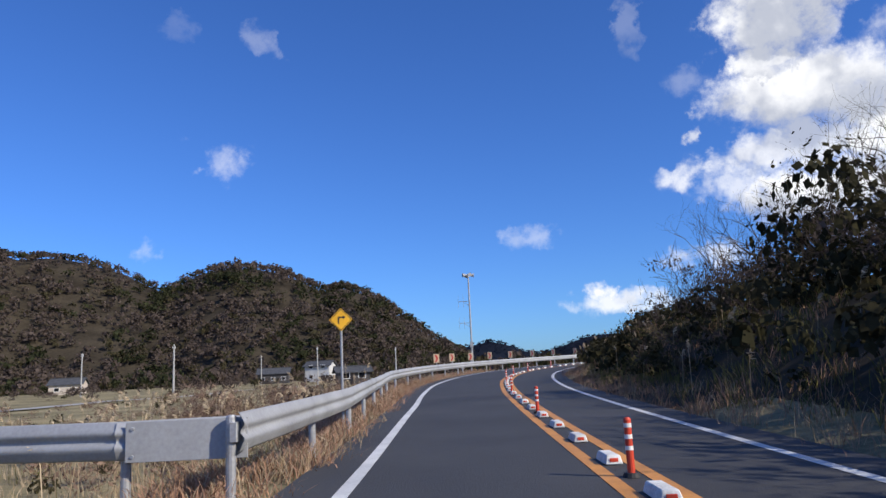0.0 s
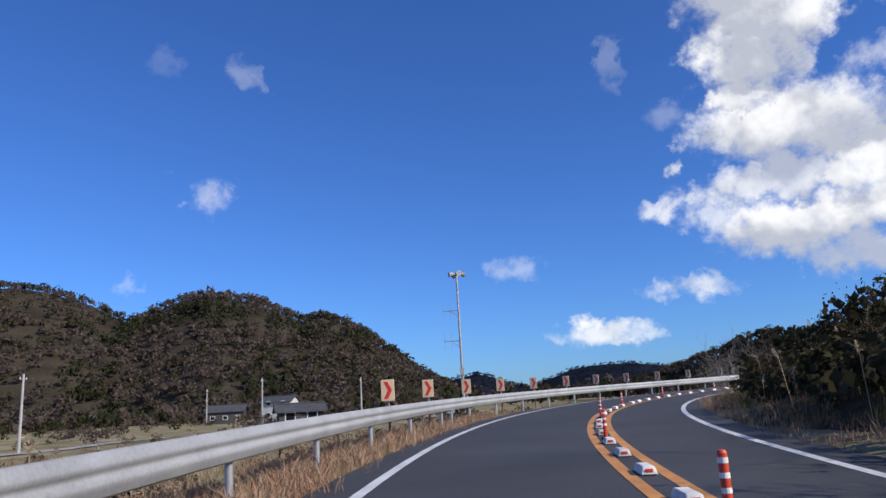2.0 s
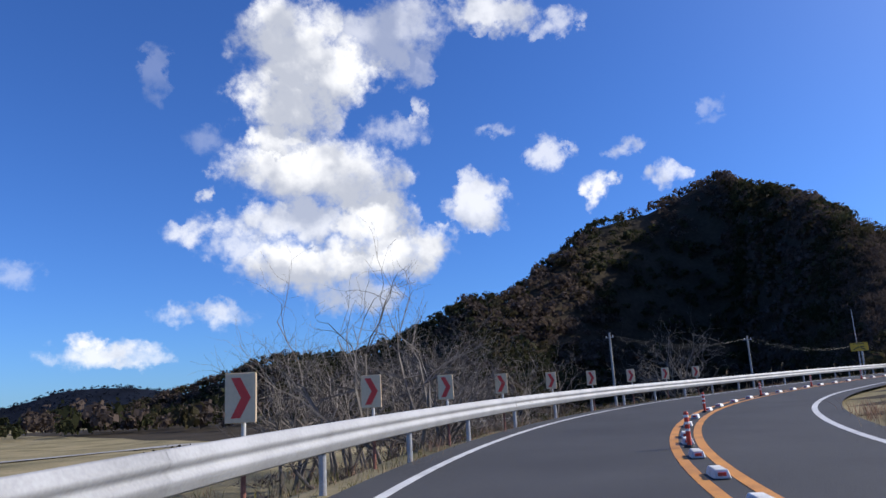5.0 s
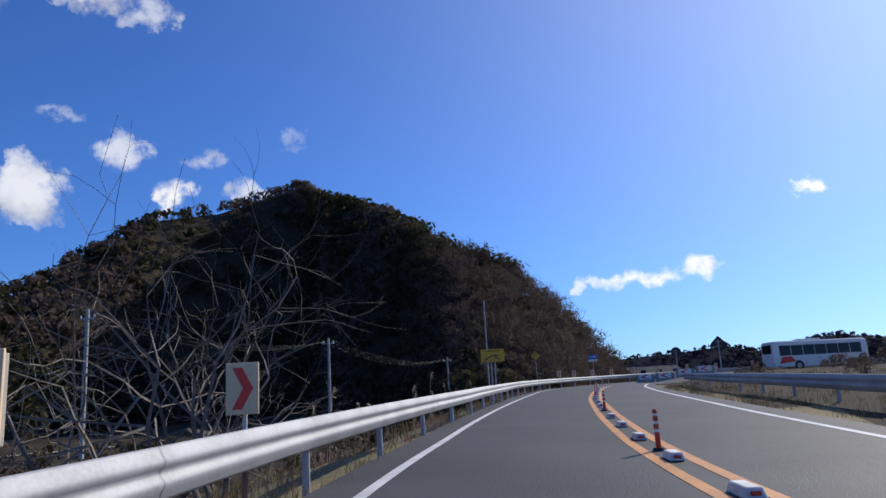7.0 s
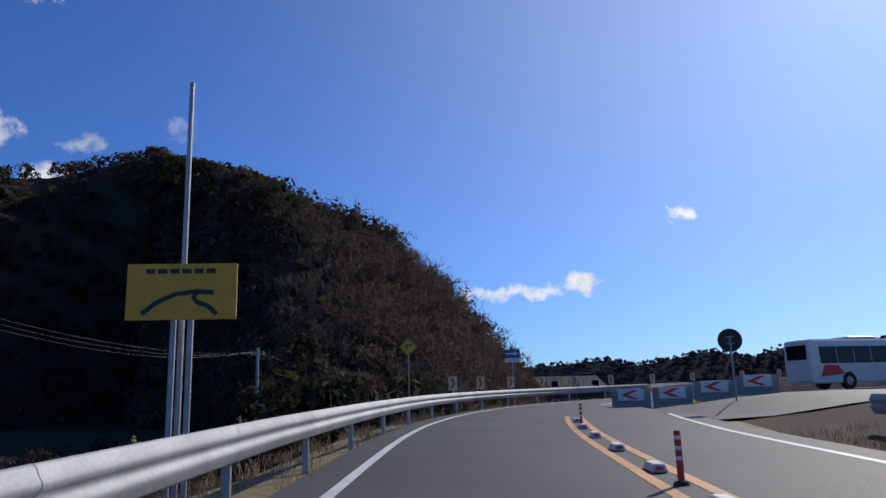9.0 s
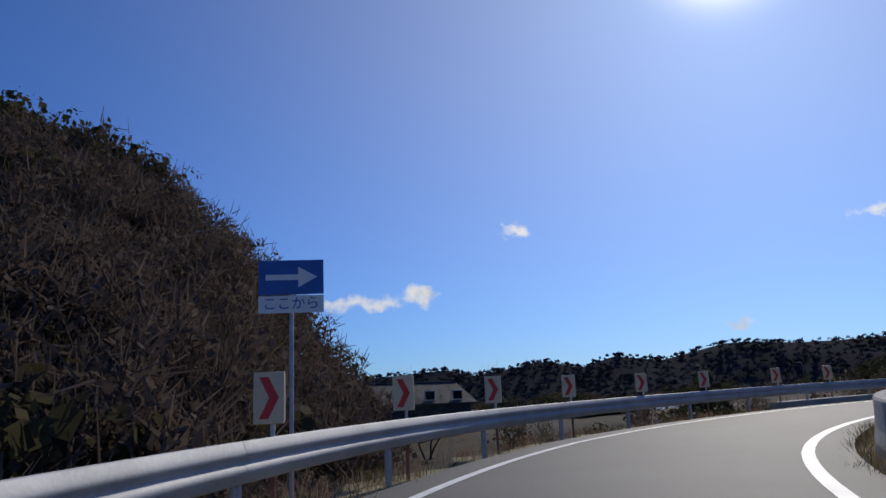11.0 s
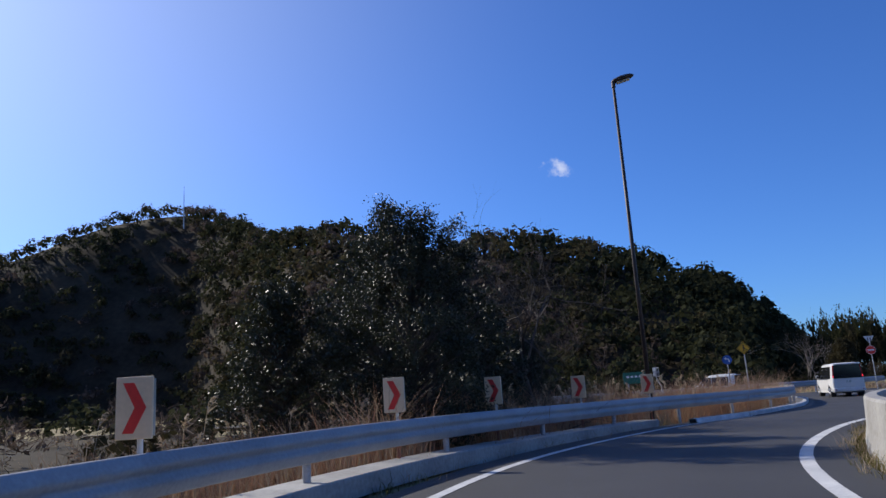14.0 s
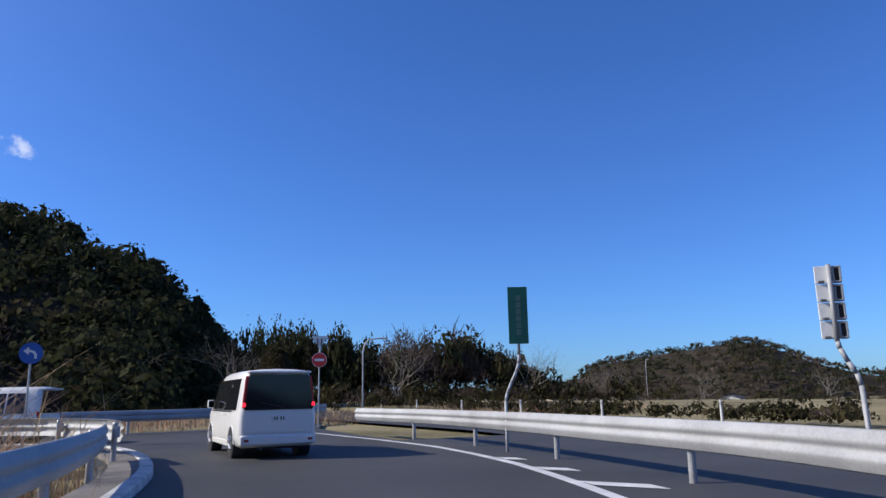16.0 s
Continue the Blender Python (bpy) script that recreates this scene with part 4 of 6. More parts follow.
def diamond_sign(m, height, r, shape, label):
    ob = empty("warning_sign", m)
    tagged(ob, label, "road sign")
    part("post", rod((0, 0.05, -0.4), (0, 0.05, height + 0.2), 0.03, seg=10), ZINC_DULL, ob)
    part("panel", extruded(ngon(r, 4, height, math.pi / 2), 0.012, 0.0), SIGN_YELLOW, ob)
    ring = bmesh.new()
    o = [ring.verts.new((x, -0.004, z)) for x, z in ngon(r * 0.93, 4, height, math.pi / 2)]
    i = [ring.verts.new((x, -0.004, z)) for x, z in ngon(r * 0.87, 4, height, math.pi / 2)]
    for k in range(4):
        ring.faces.new((o[k], o[(k + 1) % 4], i[(k + 1) % 4], i[k]))
    part("border", ring, SIGN_BLACK, ob)
    for pts in shape:
        part("symbol", extruded([(x * r, height + z * r) for x, z in pts], 0.003, -0.004), SIGN_BLACK, ob, "black arrow symbol")
    return ob


RIGHT_ANGLE = [[(-0.26, -0.34), (-0.14, -0.34), (-0.14, 0.14), (-0.26, 0.26)], [(-0.26, 0.26), (-0.14, 0.14), (0.18, 0.14), (0.18, 0.26)], [(0.18, 0.36), (0.42, 0.20), (0.18, 0.04)]]
MERGE = [[(-0.06, -0.5), (0.06, -0.5), (0.06, 0.3), (-0.06, 0.3)], [(-0.14, 0.3), (0.14, 0.3), (0.0, 0.55)], [(0.06, -0.02), (0.4, -0.36), (0.48, -0.28), (0.06, 0.14)]]
diamond_sign(facing(-3.4, 16.9, -0.35, -1, 0), 2.95, 0.28, RIGHT_ANGLE, "yellow diamond warning sign with a right-bend arrow on a post")
diamond_sign(facing(138.0, 48.0, 4.45, 142, 66), 2.88, 0.30, MERGE, "yellow diamond merging-traffic sign on a slim post")
diamond_sign(facing(119.1, 119.9, 3.4, 80, 112), 4.1, 0.52, RIGHT_ANGLE, "yellow diamond warning sign in front of dark woods")


def back_sign(m, outline, height, top, label):
    ob = empty("road_sign", m)
    tagged(ob, label, "road sign")
    part("post", rod((0, -0.05, -0.4), (0, -0.05, top), 0.032, seg=10), ZINC_DULL, ob)
    part("panel", extruded(outline, 0.012, 0.0), DARK_STEEL, ob, "grey back of the sign panel")
    for dz in (-0.12, 0.12):
        part("bracket", box(0.3, 0.03, 0.04, (0, -0.016, height + dz), 0.004, seg=1), ZINC_DULL, ob)
    return ob


back_sign(facing(86.2, 102.2, 3.2, 60, 106), ngon(0.46, 4, 2.55, math.pi / 2), 2.55, 2.8, "grey back of a diamond road sign on a post")
back_sign(facing(107.3, 105.2, 4.0, 70, 110), ngon(0.42, 28, 2.35), 2.35, 2.5, "grey back of a round road sign on a post")

# board that shows the fork ahead
board = tagged(empty("route_board", facing(89.4, 116.2, 2.6, 66, 109)), "yellow direction board with a black forked-road diagram on two posts", "road sign")
part("panel", box(1.55, 0.04, 0.82, (0, 0, 3.62), 0.01), SIGN_YELLOW, board)
for x in (-0.12, 0.12):
    part("post", rod((x, 0.07, -0.6), (x, 0.07, 3.95), 0.045, seg=10), ZINC_DULL, board)


def ribbon(pts, w, y=-0.024):
    bm = bmesh.new()
    prev = None
    for i, (x, z) in enumerate(pts):
        a, b = pts[max(i - 1, 0)], pts[min(i + 1, len(pts) - 1)]
        d = Vector((b[0] - a[0], b[1] - a[1])).normalized()
        cur = (bm.verts.new((x - d.y * w / 2, y, z + d.x * w / 2)), bm.verts.new((x + d.y * w / 2, y, z - d.x * w / 2)))
        if prev:
            bm.faces.new((prev[0], cur[0], cur[1], prev[1]))
        prev = cur
    return bm


part("diagram", ribbon([(-0.55, 3.30), (-0.35, 3.46), (-0.1, 3.58), (0.2, 3.62), (0.45, 3.60)], 0.07), SIGN_BLACK, board, "black curved road line")
part("diagram", ribbon([(0.5, 3.28), (0.38, 3.40), (0.22, 3.46), (0.16, 3.54), (0.22, 3.60)], 0.07), SIGN_BLACK, board, "black curved road line")
for k in range(6):
    part("legend_bar", box(0.13, 0.004, 0.07, (-0.45 + k * 0.17, -0.023, 3.92)), SIGN_BLACK, board, "plain dark bar of lettering")
tall = tagged(empty("utility_pole", Matrix.Translation((90.6, 116.9, 1.5))), "tall slim grey steel pole behind the yellow board", "pole")
part("shaft", rod((0, 0, -0.5), (0, 0, 8.6), 0.055, 0.04, 12), ZINC_DULL, tall)


def text_mesh(word, size, m, parent, at, label):
    cu = bpy.data.curves.new("lettering", "FONT")
    cu.body, cu.size, cu.align_x, cu.align_y, cu.extrude = word, size, "CENTER", "CENTER", 0.002
    cu.materials.append(m)
    ob = new("lettering", cu)
    ob.parent = parent
    ob.matrix_basis = Matrix.Translation(at) @ Matrix.Rotation(radians(90), 4, "X")
    return tagged(ob, label)


oneway = tagged(empty("one_way_sign", facing(123.5, 114.5, 3.6, 108, 113.5)), "blue one-way arrow sign over a white text plate on a post", "road sign")
part("post", rod((0, 0.05, -0.8), (0, 0.05, 3.8), 0.032, seg=10), ZINC_DULL, oneway)
part("panel", box(0.92, 0.015, 0.50, (0, 0, 3.55), 0.004, seg=1), SIGN_BLUE, oneway)
part("arrow", extruded([(-0.36, 3.51), (0.10, 3.51), (0.10, 3.40), (0.37, 3.55), (0.10, 3.70), (0.10, 3.59), (-0.36, 3.59)], 0.003, -0.0115), SIGN_WHITE, oneway, "white arrow pointing right")
part("plate", box(0.92, 0.012, 0.25, (0, 0, 3.16), 0.004, seg=1), SIGN_WHITE, oneway, "white text plate")
text_mesh("ここから", 0.20, SIGN_BLUE, oneway, (0, -0.010, 3.16), "dark blue Japanese lettering")

noent = tagged(empty("no_entry_sign", facing(124.3, 22.6, 4.5, 134, 50)), "red no-entry disc with a white bar below a triangular sign", "road sign")
part("post", rod((0, 0.05, -0.4), (0, 0.05, 4.0), 0.034, seg=10), ZINC_DULL, noent)
part("disc", extruded(ngon(0.31, 28, 2.98), 0.012, 0.0), SIGN_RED, noent)
part("rim", extruded(ngon(0.33, 28, 2.98), 0.006, 0.012), SIGN_WHITE, noent, "thin white rim")
part("bar", box(0.44, 0.006, 0.11, (0, -0.004, 2.98)), SIGN_WHITE, noent, "white bar")
part("triangle", extruded([(-0.36, 4.05), (0.36, 4.05), (0.0, 3.46)], 0.012, 0.0), SIGN_WHITE, noent, "pale back of a triangular sign")
for x in (-0.09, 0.09):
    part("bracket", box(0.05, 0.02, 0.42, (x, -0.012, 3.72)), DARK_STEEL, noent)

turn = tagged(empty("turn_left_sign", facing(135.6, 27.9, 4.5, 137, 52)), "round blue sign with a white turning arrow on a slim post", "road sign")
part("post", rod((0, 0.05, -0.4), (0, 0.05, 3.15), 0.032, seg=10), ZINC_DULL, turn)
part("disc", extruded(ngon(0.33, 28, 2.85), 0.012, 0.0), SIGN_BLUE, turn)
part("arrow", ribbon([(0.13, 2.68), (0.13, 2.80), (0.08, 2.88), (0.0, 2.91), (-0.08, 2.92)], 0.075, -0.004), SIGN_WHITE, turn, "white arrow shaft")
part("arrow_head", extruded([(-0.22, 2.92), (-0.06, 3.04), (-0.06, 2.80)], 0.003, -0.004), SIGN_WHITE, turn, "white arrow head")
# green board at the edge of the side road
gb = tagged(empty("direction_board", facing(141.8, 20.4, 4.4, 138, 52)), "green expressway direction board with white bars of lettering", "road sign")
part("panel", box(2.2, 0.05, 0.95, (0, 0, 2.15), 0.01), SIGN_GREEN, gb)
for x in (-0.7, 0.7):
    part("post", rod((x, 0.07, -0.3), (x, 0.07, 2.6), 0.05, seg=10), ZINC_DULL, gb)
for k in range(5):
    part("legend_bar", box(0.22, 0.004, 0.16, (-0.7 + k * 0.34, -0.028, 2.25)), SIGN_WHITE, gb, "plain white bar of lettering")

text_mesh("360", 0.10, BLACK, mk, (0.02, -0.009, 0.36), "black digits")
green = tagged(empty("name_board", facing(125.75, 39.85, 4.55, 137, 60)), "tall narrow green name board on a bent steel post", "road sign")
pole = bmesh.new()
bends = [(-0.32, -0.3), (-0.32, 1.15), (-0.28, 1.32), (-0.18, 1.55), (-0.05, 1.82), (0.01, 2.0), (0.03, 2.2), (0.03, 3.72)]
for (x0, z0), (x1, z1) in zip(bends, bends[1:]):
    rod((x0, 0.06, z0), (x1, 0.06, z1), 0.036, seg=10, bm=pole)
part("post", pole, ZINC, green, smooth=True)
part("panel", box(0.46, 0.03, 1.34, (0.03, 0.0, 3.12), 0.006), SIGN_GREEN, green)
for k in range(6):
    part("legend_bar", box(0.11, 0.004, 0.13, (0.04, -0.018, 3.52 - k * 0.16)), LEGEND_DULL, green, "plain faded bar of lettering")
for z in (2.7, 3.5):
    part("bracket", box(0.30, 0.03, 0.05, (0.03, 0.03, z), 0.004, seg=1), ZINC_DULL, green)


def stacked_board(m, count, label):
    """Sign boxes seen from behind, one over another on a bent post."""
    ob = tagged(empty("arrow_board", m), label, "road sign")
    bm = bmesh.new()
    line = [(-0.06, -0.3), (-0.02, 1.35), (0.03, 1.55), (0.14, 1.75), (0.24, 1.98), (0.27, 2.1), (0.27, 2.15 + count * 0.325)]
    for (x0, z0), (x1, z1) in zip(line, line[1:]):
        rod((x0, 0.07, z0), (x1, 0.07, z1), 0.042, seg=10, bm=bm)
    part("post", bm, ZINC, ob, smooth=True)
    for k in range(count):
        z = 2.30 + k * 0.325
        part("panel", box(0.42, 0.03, 0.31, (0.28, 0.0, z), 0.008), SIGN_WHITE, ob, "pale grey back of a panel")
        fr = bmesh.new()
        for x, w, dz, h in ((0.20, 0.03, 0, 0.29), (0.085, 0.03, 0, 0.29), (0.14, 0.12, 0.13, 0.03), (0.14, 0.12, -0.13, 0.03)):
            box(w, 0.07, h, (x, 0.045, z + dz), 0.004, bm=fr, seg=1)
        part("back_frame", fr, ZINC, ob)
        part("recess", box(0.09, 0.012, 0.22, (0.14, 0.022, z)), DARK_STEEL, ob, "dark recess of the frame")
        part("clamp", box(0.10, 0.05, 0.05, (0.40, 0.04, z - 0.13), 0.006, seg=1), TRIM_GREY, ob)
    return ob


stacked_board(facing(123.3, 46.3, 4.55, 112, 34), 4, "stacked grey-backed sign panels on a bent steel post")
stacked_board(facing(140.6, 30.9, 4.3, 134, 10), 2, "small pair of grey-backed sign panels behind the brush")

# concrete barrier blocks with arrow boards, facing the fork
for k in range(4):
    x, y = 113.6 - 0.1 * k, 108.4 - 1.78 * k
    z = max(ground_z(x, y), 3.95) - 0.05
    b = tagged(empty("barrier_board", facing(x, y, z, 74, 110 - 0.2 * k)), "grey concrete barrier block with a white arrow board", "barrier", "boards on the nose of the fork")
    body = box(1.7, 0.42, 0.86, (0, 0.26, 0.43), 0.02)
    for v in body.verts:
        if v.co.z > 0.4:
            v.co.y = 0.26 + (v.co.y - 0.26) * 0.55
    part("block", body, CONCRETE, b)
    part("panel", box(1.12, 0.03, 0.50, (0, 0.02, 0.62), 0.01), SIGN_WHITE, b)
    part("arrow", extruded([(0.36, 0.82), (0.10, 0.82), (-0.45, 0.62), (0.10, 0.42), (0.36, 0.42), (-0.12, 0.62)], 0.003, 0.0), SIGN_RED, b, "dark red arrow")
deli = tagged(empty("round_delineator", facing(115.2, 107.4, 3.9, 105, 116)), "round amber delineator disc on a white post", "delineator")
part("post", rod((0, 0.03, 0), (0, 0.03, 0.78), 0.035, seg=12), SIGN_WHITE, deli)
part("disc", extruded(ngon(0.16, 20, 0.86), 0.03, 0.0), SIGN_YELLOW, deli, "amber reflector disc")

# loudspeaker mast
mast = tagged(empty("loudspeaker_mast", Matrix.Translation((-1.9, 105.3, -0.3))), "tall grey steel mast with horn loudspeakers and aerial brackets", "mast")
part("shaft", rod((0, 0, -0.3), (0, 0, 15.4), 0.16, 0.10, 14), ZINC_DULL, mast)
part("control_box", box(0.45, 0.3, 0.8, (0, -0.28, 5.2), 0.02), ZINC, mast)
for a in (20, 110, 200, 290):
    c, d = math.cos(radians(a)), math.sin(radians(a))
    part("horn", rod((c * 0.18, d * 0.18, 15.5), (c * 0.85, d * 0.85, 15.45), 0.08, 0.30, 18), ZINC, mast, "grey horn loudspeaker")
part("yoke", rod((0, 0, 15.35), (0, 0, 15.65), 0.14, 0.14, 12), ZINC_DULL, mast)
for z in (11.6, 8.4):
    part("arm", rod((0, 0, z), (-1.7, 0.2, z), 0.04, seg=8), ZINC_DULL, mast)
    part("stay", rod((0, 0, z - 0.7), (-0.9, 0.1, z - 0.02), 0.025, seg=8), ZINC_DULL, mast)
    for x in (-0.9, -1.65):
        part("aerial", rod((x, 0.15, z - 0.9), (x, 0.15, z + 0.9), 0.014, seg=6), ZINC_DULL, mast)


def wire(pts, r=0.010):
    """One continuous thin tube along a line of places."""
    bm = bmesh.new()
    P = [Vector(p) for p in pts]
    prev = None
    for i, p in enumerate(P):
        d = (P[min(i + 1, len(P) - 1)] - P[max(i - 1, 0)]).normalized()
        u = d.cross(Vector((0, 0, 1))).normalized()
        v = d.cross(u)
        cur = [bm.verts.new(p + (u * math.cos(k * 1.2566) + v * math.sin(k * 1.2566)) * r) for k in range(5)]
        if prev:
            for k in range(5):
                bm.faces.new((prev[k], prev[(k + 1) % 5], cur[(k + 1) % 5], cur[k]))
        prev = cur
    return bm


def utility_pole(x, y, z0, h, label):
    ob = tagged(empty("utility_pole", Matrix.Translation((x, y, z0))), label, "utility pole")
    part("shaft", rod((0, 0, -0.5), (0, 0, h), 0.15, 0.10, 12), POLE_CONCRETE, ob)
    part("crossarm", box(0.08, 1.1, 0.08, (0, 0, h - 0.5), 0.01, seg=1), ZINC_DULL, ob)
    for y2 in (-0.45, 0.0, 0.45):
        part("insulator", rod((0, y2, h - 0.46), (0, y2, h - 0.28), 0.04, 0.03, 8), SIGN_WHITE, ob)
    return ob


POLES = [(72, 133, 0.2, 9.0), (97.5, 132.9, 0.2, 9.0), (128.1, 133.1, 0.2, 8.4), (160, 137, 0.3, 8.2)]
for p in POLES:
    utility_pole(*p, "grey concrete utility pole carrying thin wires")
for (x0, y0, z0, h0), (x1, y1, z1, h1) in zip(POLES, POLES[1:]):
    for dy in (-0.45, 0.0, 0.45):
        pts = []
        for k in range(13):
            u = k / 12
            pts.append((x0 + (x1 - x0) * u, y0 + (y1 - y0) * u + dy, z0 + h0 + (z1 + h1 - z0 - h0) * u - 0.3 - 4 * (1.1 + dy * 0.3) * u * (1 - u)))
        tagged(part("overhead_wire", wire(pts), BLACK), "thin sagging overhead wire between poles", "wire")
for x, y, h in ((-42, 95, 7), (-52, 70, 7), (-33, 140, 7.5), (-60, 190, 8), (-16, 128, 6), (-75, 130, 8)):
    utility_pole(x, y, ground_z(x, y), h, "grey concrete utility pole in the fields")

# lamp posts
big = tagged(empty("street_lamp", Matrix.Translation((142.99, 58.3, 4.2))), "tall dark brown steel lamp post with a flat oval lantern", "street lamp")
part("shaft", rod((0, 0, -0.4), (0, 0, 12.6), 0.082, 0.052, 16), DARK_STEEL, big, smooth=True)
part("base_plate", box(0.34, 0.34, 0.05, (0, 0, 0.3), 0.01), DARK_STEEL, big)
part("collar", rod((0, 0, 12.45), (0, 0, 12.66), 0.075, 0.06, 14), DARK_STEEL, big)
head = bmesh.new()
bmesh.ops.create_uvsphere(head, u_segments=20, v_segments=10, radius=0.5)
bmesh.ops.scale(head, vec=(0.86, 0.40, 0.22), verts=head.verts)
bmesh.ops.rotate(head, cent=(0, 0, 0), matrix=Matrix.Rotation(radians(12), 3, "Y"), verts=head.verts)
bmesh.ops.translate(head, vec=(-0.34, -0.04, 12.76), verts=head.verts)
part("lantern", head, DARK_STEEL, big, "dark oval lantern", smooth=True)
glass = box(0.5, 0.22, 0.03, (0, 0, 0), 0.01, seg=1)
bmesh.ops.rotate(glass, cent=(0, 0, 0), matrix=Matrix.Rotation(radians(12), 3, "Y"), verts=glass.verts)
bmesh.ops.translate(glass, vec=(-0.36, -0.04, 12.66), verts=glass.verts)
part("lens", glass, LENS, big, "pale lamp glass")


ridge_mast = tagged(empty("radio_mast", Matrix.Translation((258.5, -96.2, 62.0))), "thin grey radio mast on the wooded ridge", "mast")
part("shaft", rod((0, 0, -4.0), (0, 0, 6.5), 0.14, 0.09, 8), ZINC_DULL, ridge_mast)
part("aerial", rod((0, 0, 6.5), (0, 0, 9.0), 0.06, 0.04, 6), ZINC_DULL, ridge_mast)


def curved_lamp(x, y, z, h, turn_deg):
    ob = tagged(empty("street_lamp", Matrix.Translation((x, y, z)) @ Matrix.Rotation(radians(turn_deg), 4, "Z")), "slim grey street lamp with a curved arm", "street lamp")
    pts = [(0, 0, -0.3), (0, 0, h * 0.82), (0.12, 0, h * 0.92), (0.5, 0, h * 0.985), (1.3, 0, h)]
    bm = bmesh.new()
    for a, b in zip(pts, pts[1:]):
        rod(a, b, 0.07, 0.06, 10, bm)
    part("pole", bm, ZINC_DULL, ob)
    part("lantern", box(0.7, 0.22, 0.13, (1.6, 0, h), 0.04), ZINC, ob)
    return ob


curved_lamp(111.7, -1.5, 4.4, 6.1, 150)
curved_lamp(20.0, -60.0, 3.0, 9.5, 200)
curved_lamp(190.0, 40.0, 3.0, 9.0, 200)
curved_lamp(300.0, 10.0, 1.0, 11.0, 20)

# ---- vehicles ----
CAR_WHITE = mat("white_car_paint", (0.74, 0.73, 0.70), 0.22, var=0.04, scale=1, fine=6, bump=0.0, spec=0.6)
GLASS_DARK = mat("tinted_glass", (0.012, 0.013, 0.016), 0.06, var=0.1, scale=1, fine=4, bump=0.0, spec=0.35)
TRIM_DARK = mat("dark_plastic", (0.03, 0.03, 0.032), 0.5, var=0.15, scale=5, fine=30, bump=0.05)
TAIL_RED = mat("tail_lamp_red", (0.30, 0.012, 0.015), 0.2, var=0.1, scale=8, fine=30, bump=0.0)
RIM = mat("alloy_rim", (0.5, 0.5, 0.52), 0.3, 0.8, var=0.08, scale=6, fine=20, bump=0.0)
PLATE = mat("number_plate", (0.72, 0.72, 0.70), 0.5, var=0.05, scale=6, fine=20, bump=0.0)
BRAKE = bpy.data.materials.new("lit_brake_lamp")
BRAKE.use_nodes = True
BRAKE.node_tree.nodes["Principled BSDF"].inputs["Base Color"].default_value = (0.6, 0.01, 0.02, 1)
BRAKE.node_tree.nodes["Principled BSDF"].inputs["Emission Color"].default_value = (1.0, 0.03, 0.06, 1)
BRAKE.node_tree.nodes["Principled BSDF"].inputs["Emission Strength"].default_value = 1.2


def loft(stations, ring):
    """A skin over cross-sections: stations of (y, params), ring(params) gives the outline in x and z."""
    bm = bmesh.new()
    rows = [[bm.verts.new((x, y, z)) for x, z in ring(*p)] for y, *p in stations]
    n = len(rows[0])
    for a, b in zip(rows, rows[1:]):
        for i in range(n):
            j = (i + 1) % n
            bm.faces.new((a[i], a[j], b[j], b[i]))
    bm.faces.new(rows[0][::-1])
    bm.faces.new(rows[-1])
    bmesh.ops.recalc_face_normals(bm, faces=bm.faces[:])
    return bm


def body_ring(w, belt, roof, tuck, floor):
    """Half-widths: w at the belt, w - tuck at the roof; heights floor, belt and roof; rounded shoulders."""
    r = [(0.0, floor), (w - 0.10, floor), (w - 0.03, floor + 0.05), (w, floor + 0.22), (w, belt - 0.12), (w - 0.02, belt),
         (w - 0.02 - tuck * 0.6, belt + (roof - belt) * 0.62), (w - tuck - 0.02, roof - 0.10), (w - tuck - 0.12, roof - 0.025), (w * 0.45, roof), (0.0, roof + 0.012)]
    return r + [(-x, z) for x, z in r[-2:0:-1]]


def wheel(parent, x, y, r, w):
    tyre = part("wheel", rod((x - w / 2, y, r), (x + w / 2, y, r), r, r, 28), BLACK, parent, "black tyre")
    side = 1 if x > 0 else -1
    xo = x + side * (w / 2 + 0.004)
    rim = part("rim", rod((xo - side * 0.02, y, r), (xo, y, r), r * 0.60, r * 0.56, 24), RIM, tyre, "alloy rim")
    bm = bmesh.new()
    for k in range(5):
        a = 2 * math.pi * k / 5
        rod((xo + side * 0.012, y, r), (xo + side * 0.006, y + math.cos(a) * r * 0.6, r + math.sin(a) * r * 0.6), 0.03, 0.022, 6, bm)
    part("spokes", bm, RIM, tyre)
    return tyre


def panel_from(pts, m, name, parent, label=""):
    bm = bmesh.new()
    vs = [bm.verts.new(p) for p in pts]
    bm.faces.new(vs)
    ret = bmesh.ops.extrude_face_region(bm, geom=bm.faces[:])
    n = bm.faces[:][0].normal.copy()
    bm.normal_update()
    c = sum((Vector(p) for p in pts), Vector()) / len(pts)
    out = Vector((0, 1, 0)) if abs(c.x) < 0.2 else Vector((1 if c.x > 0 else -1, 0, 0))
    if abs(c.x) < 0.2 and c.y < 0:
        out = Vector((0, -1, 0))
    for v in [g for g in ret["geom"] if isinstance(g, bmesh.types.BMVert)]:
        v.co += out * 0.012
    bmesh.ops.recalc_face_normals(bm, faces=bm.faces[:])
    return part(name, bm, m, parent, label)


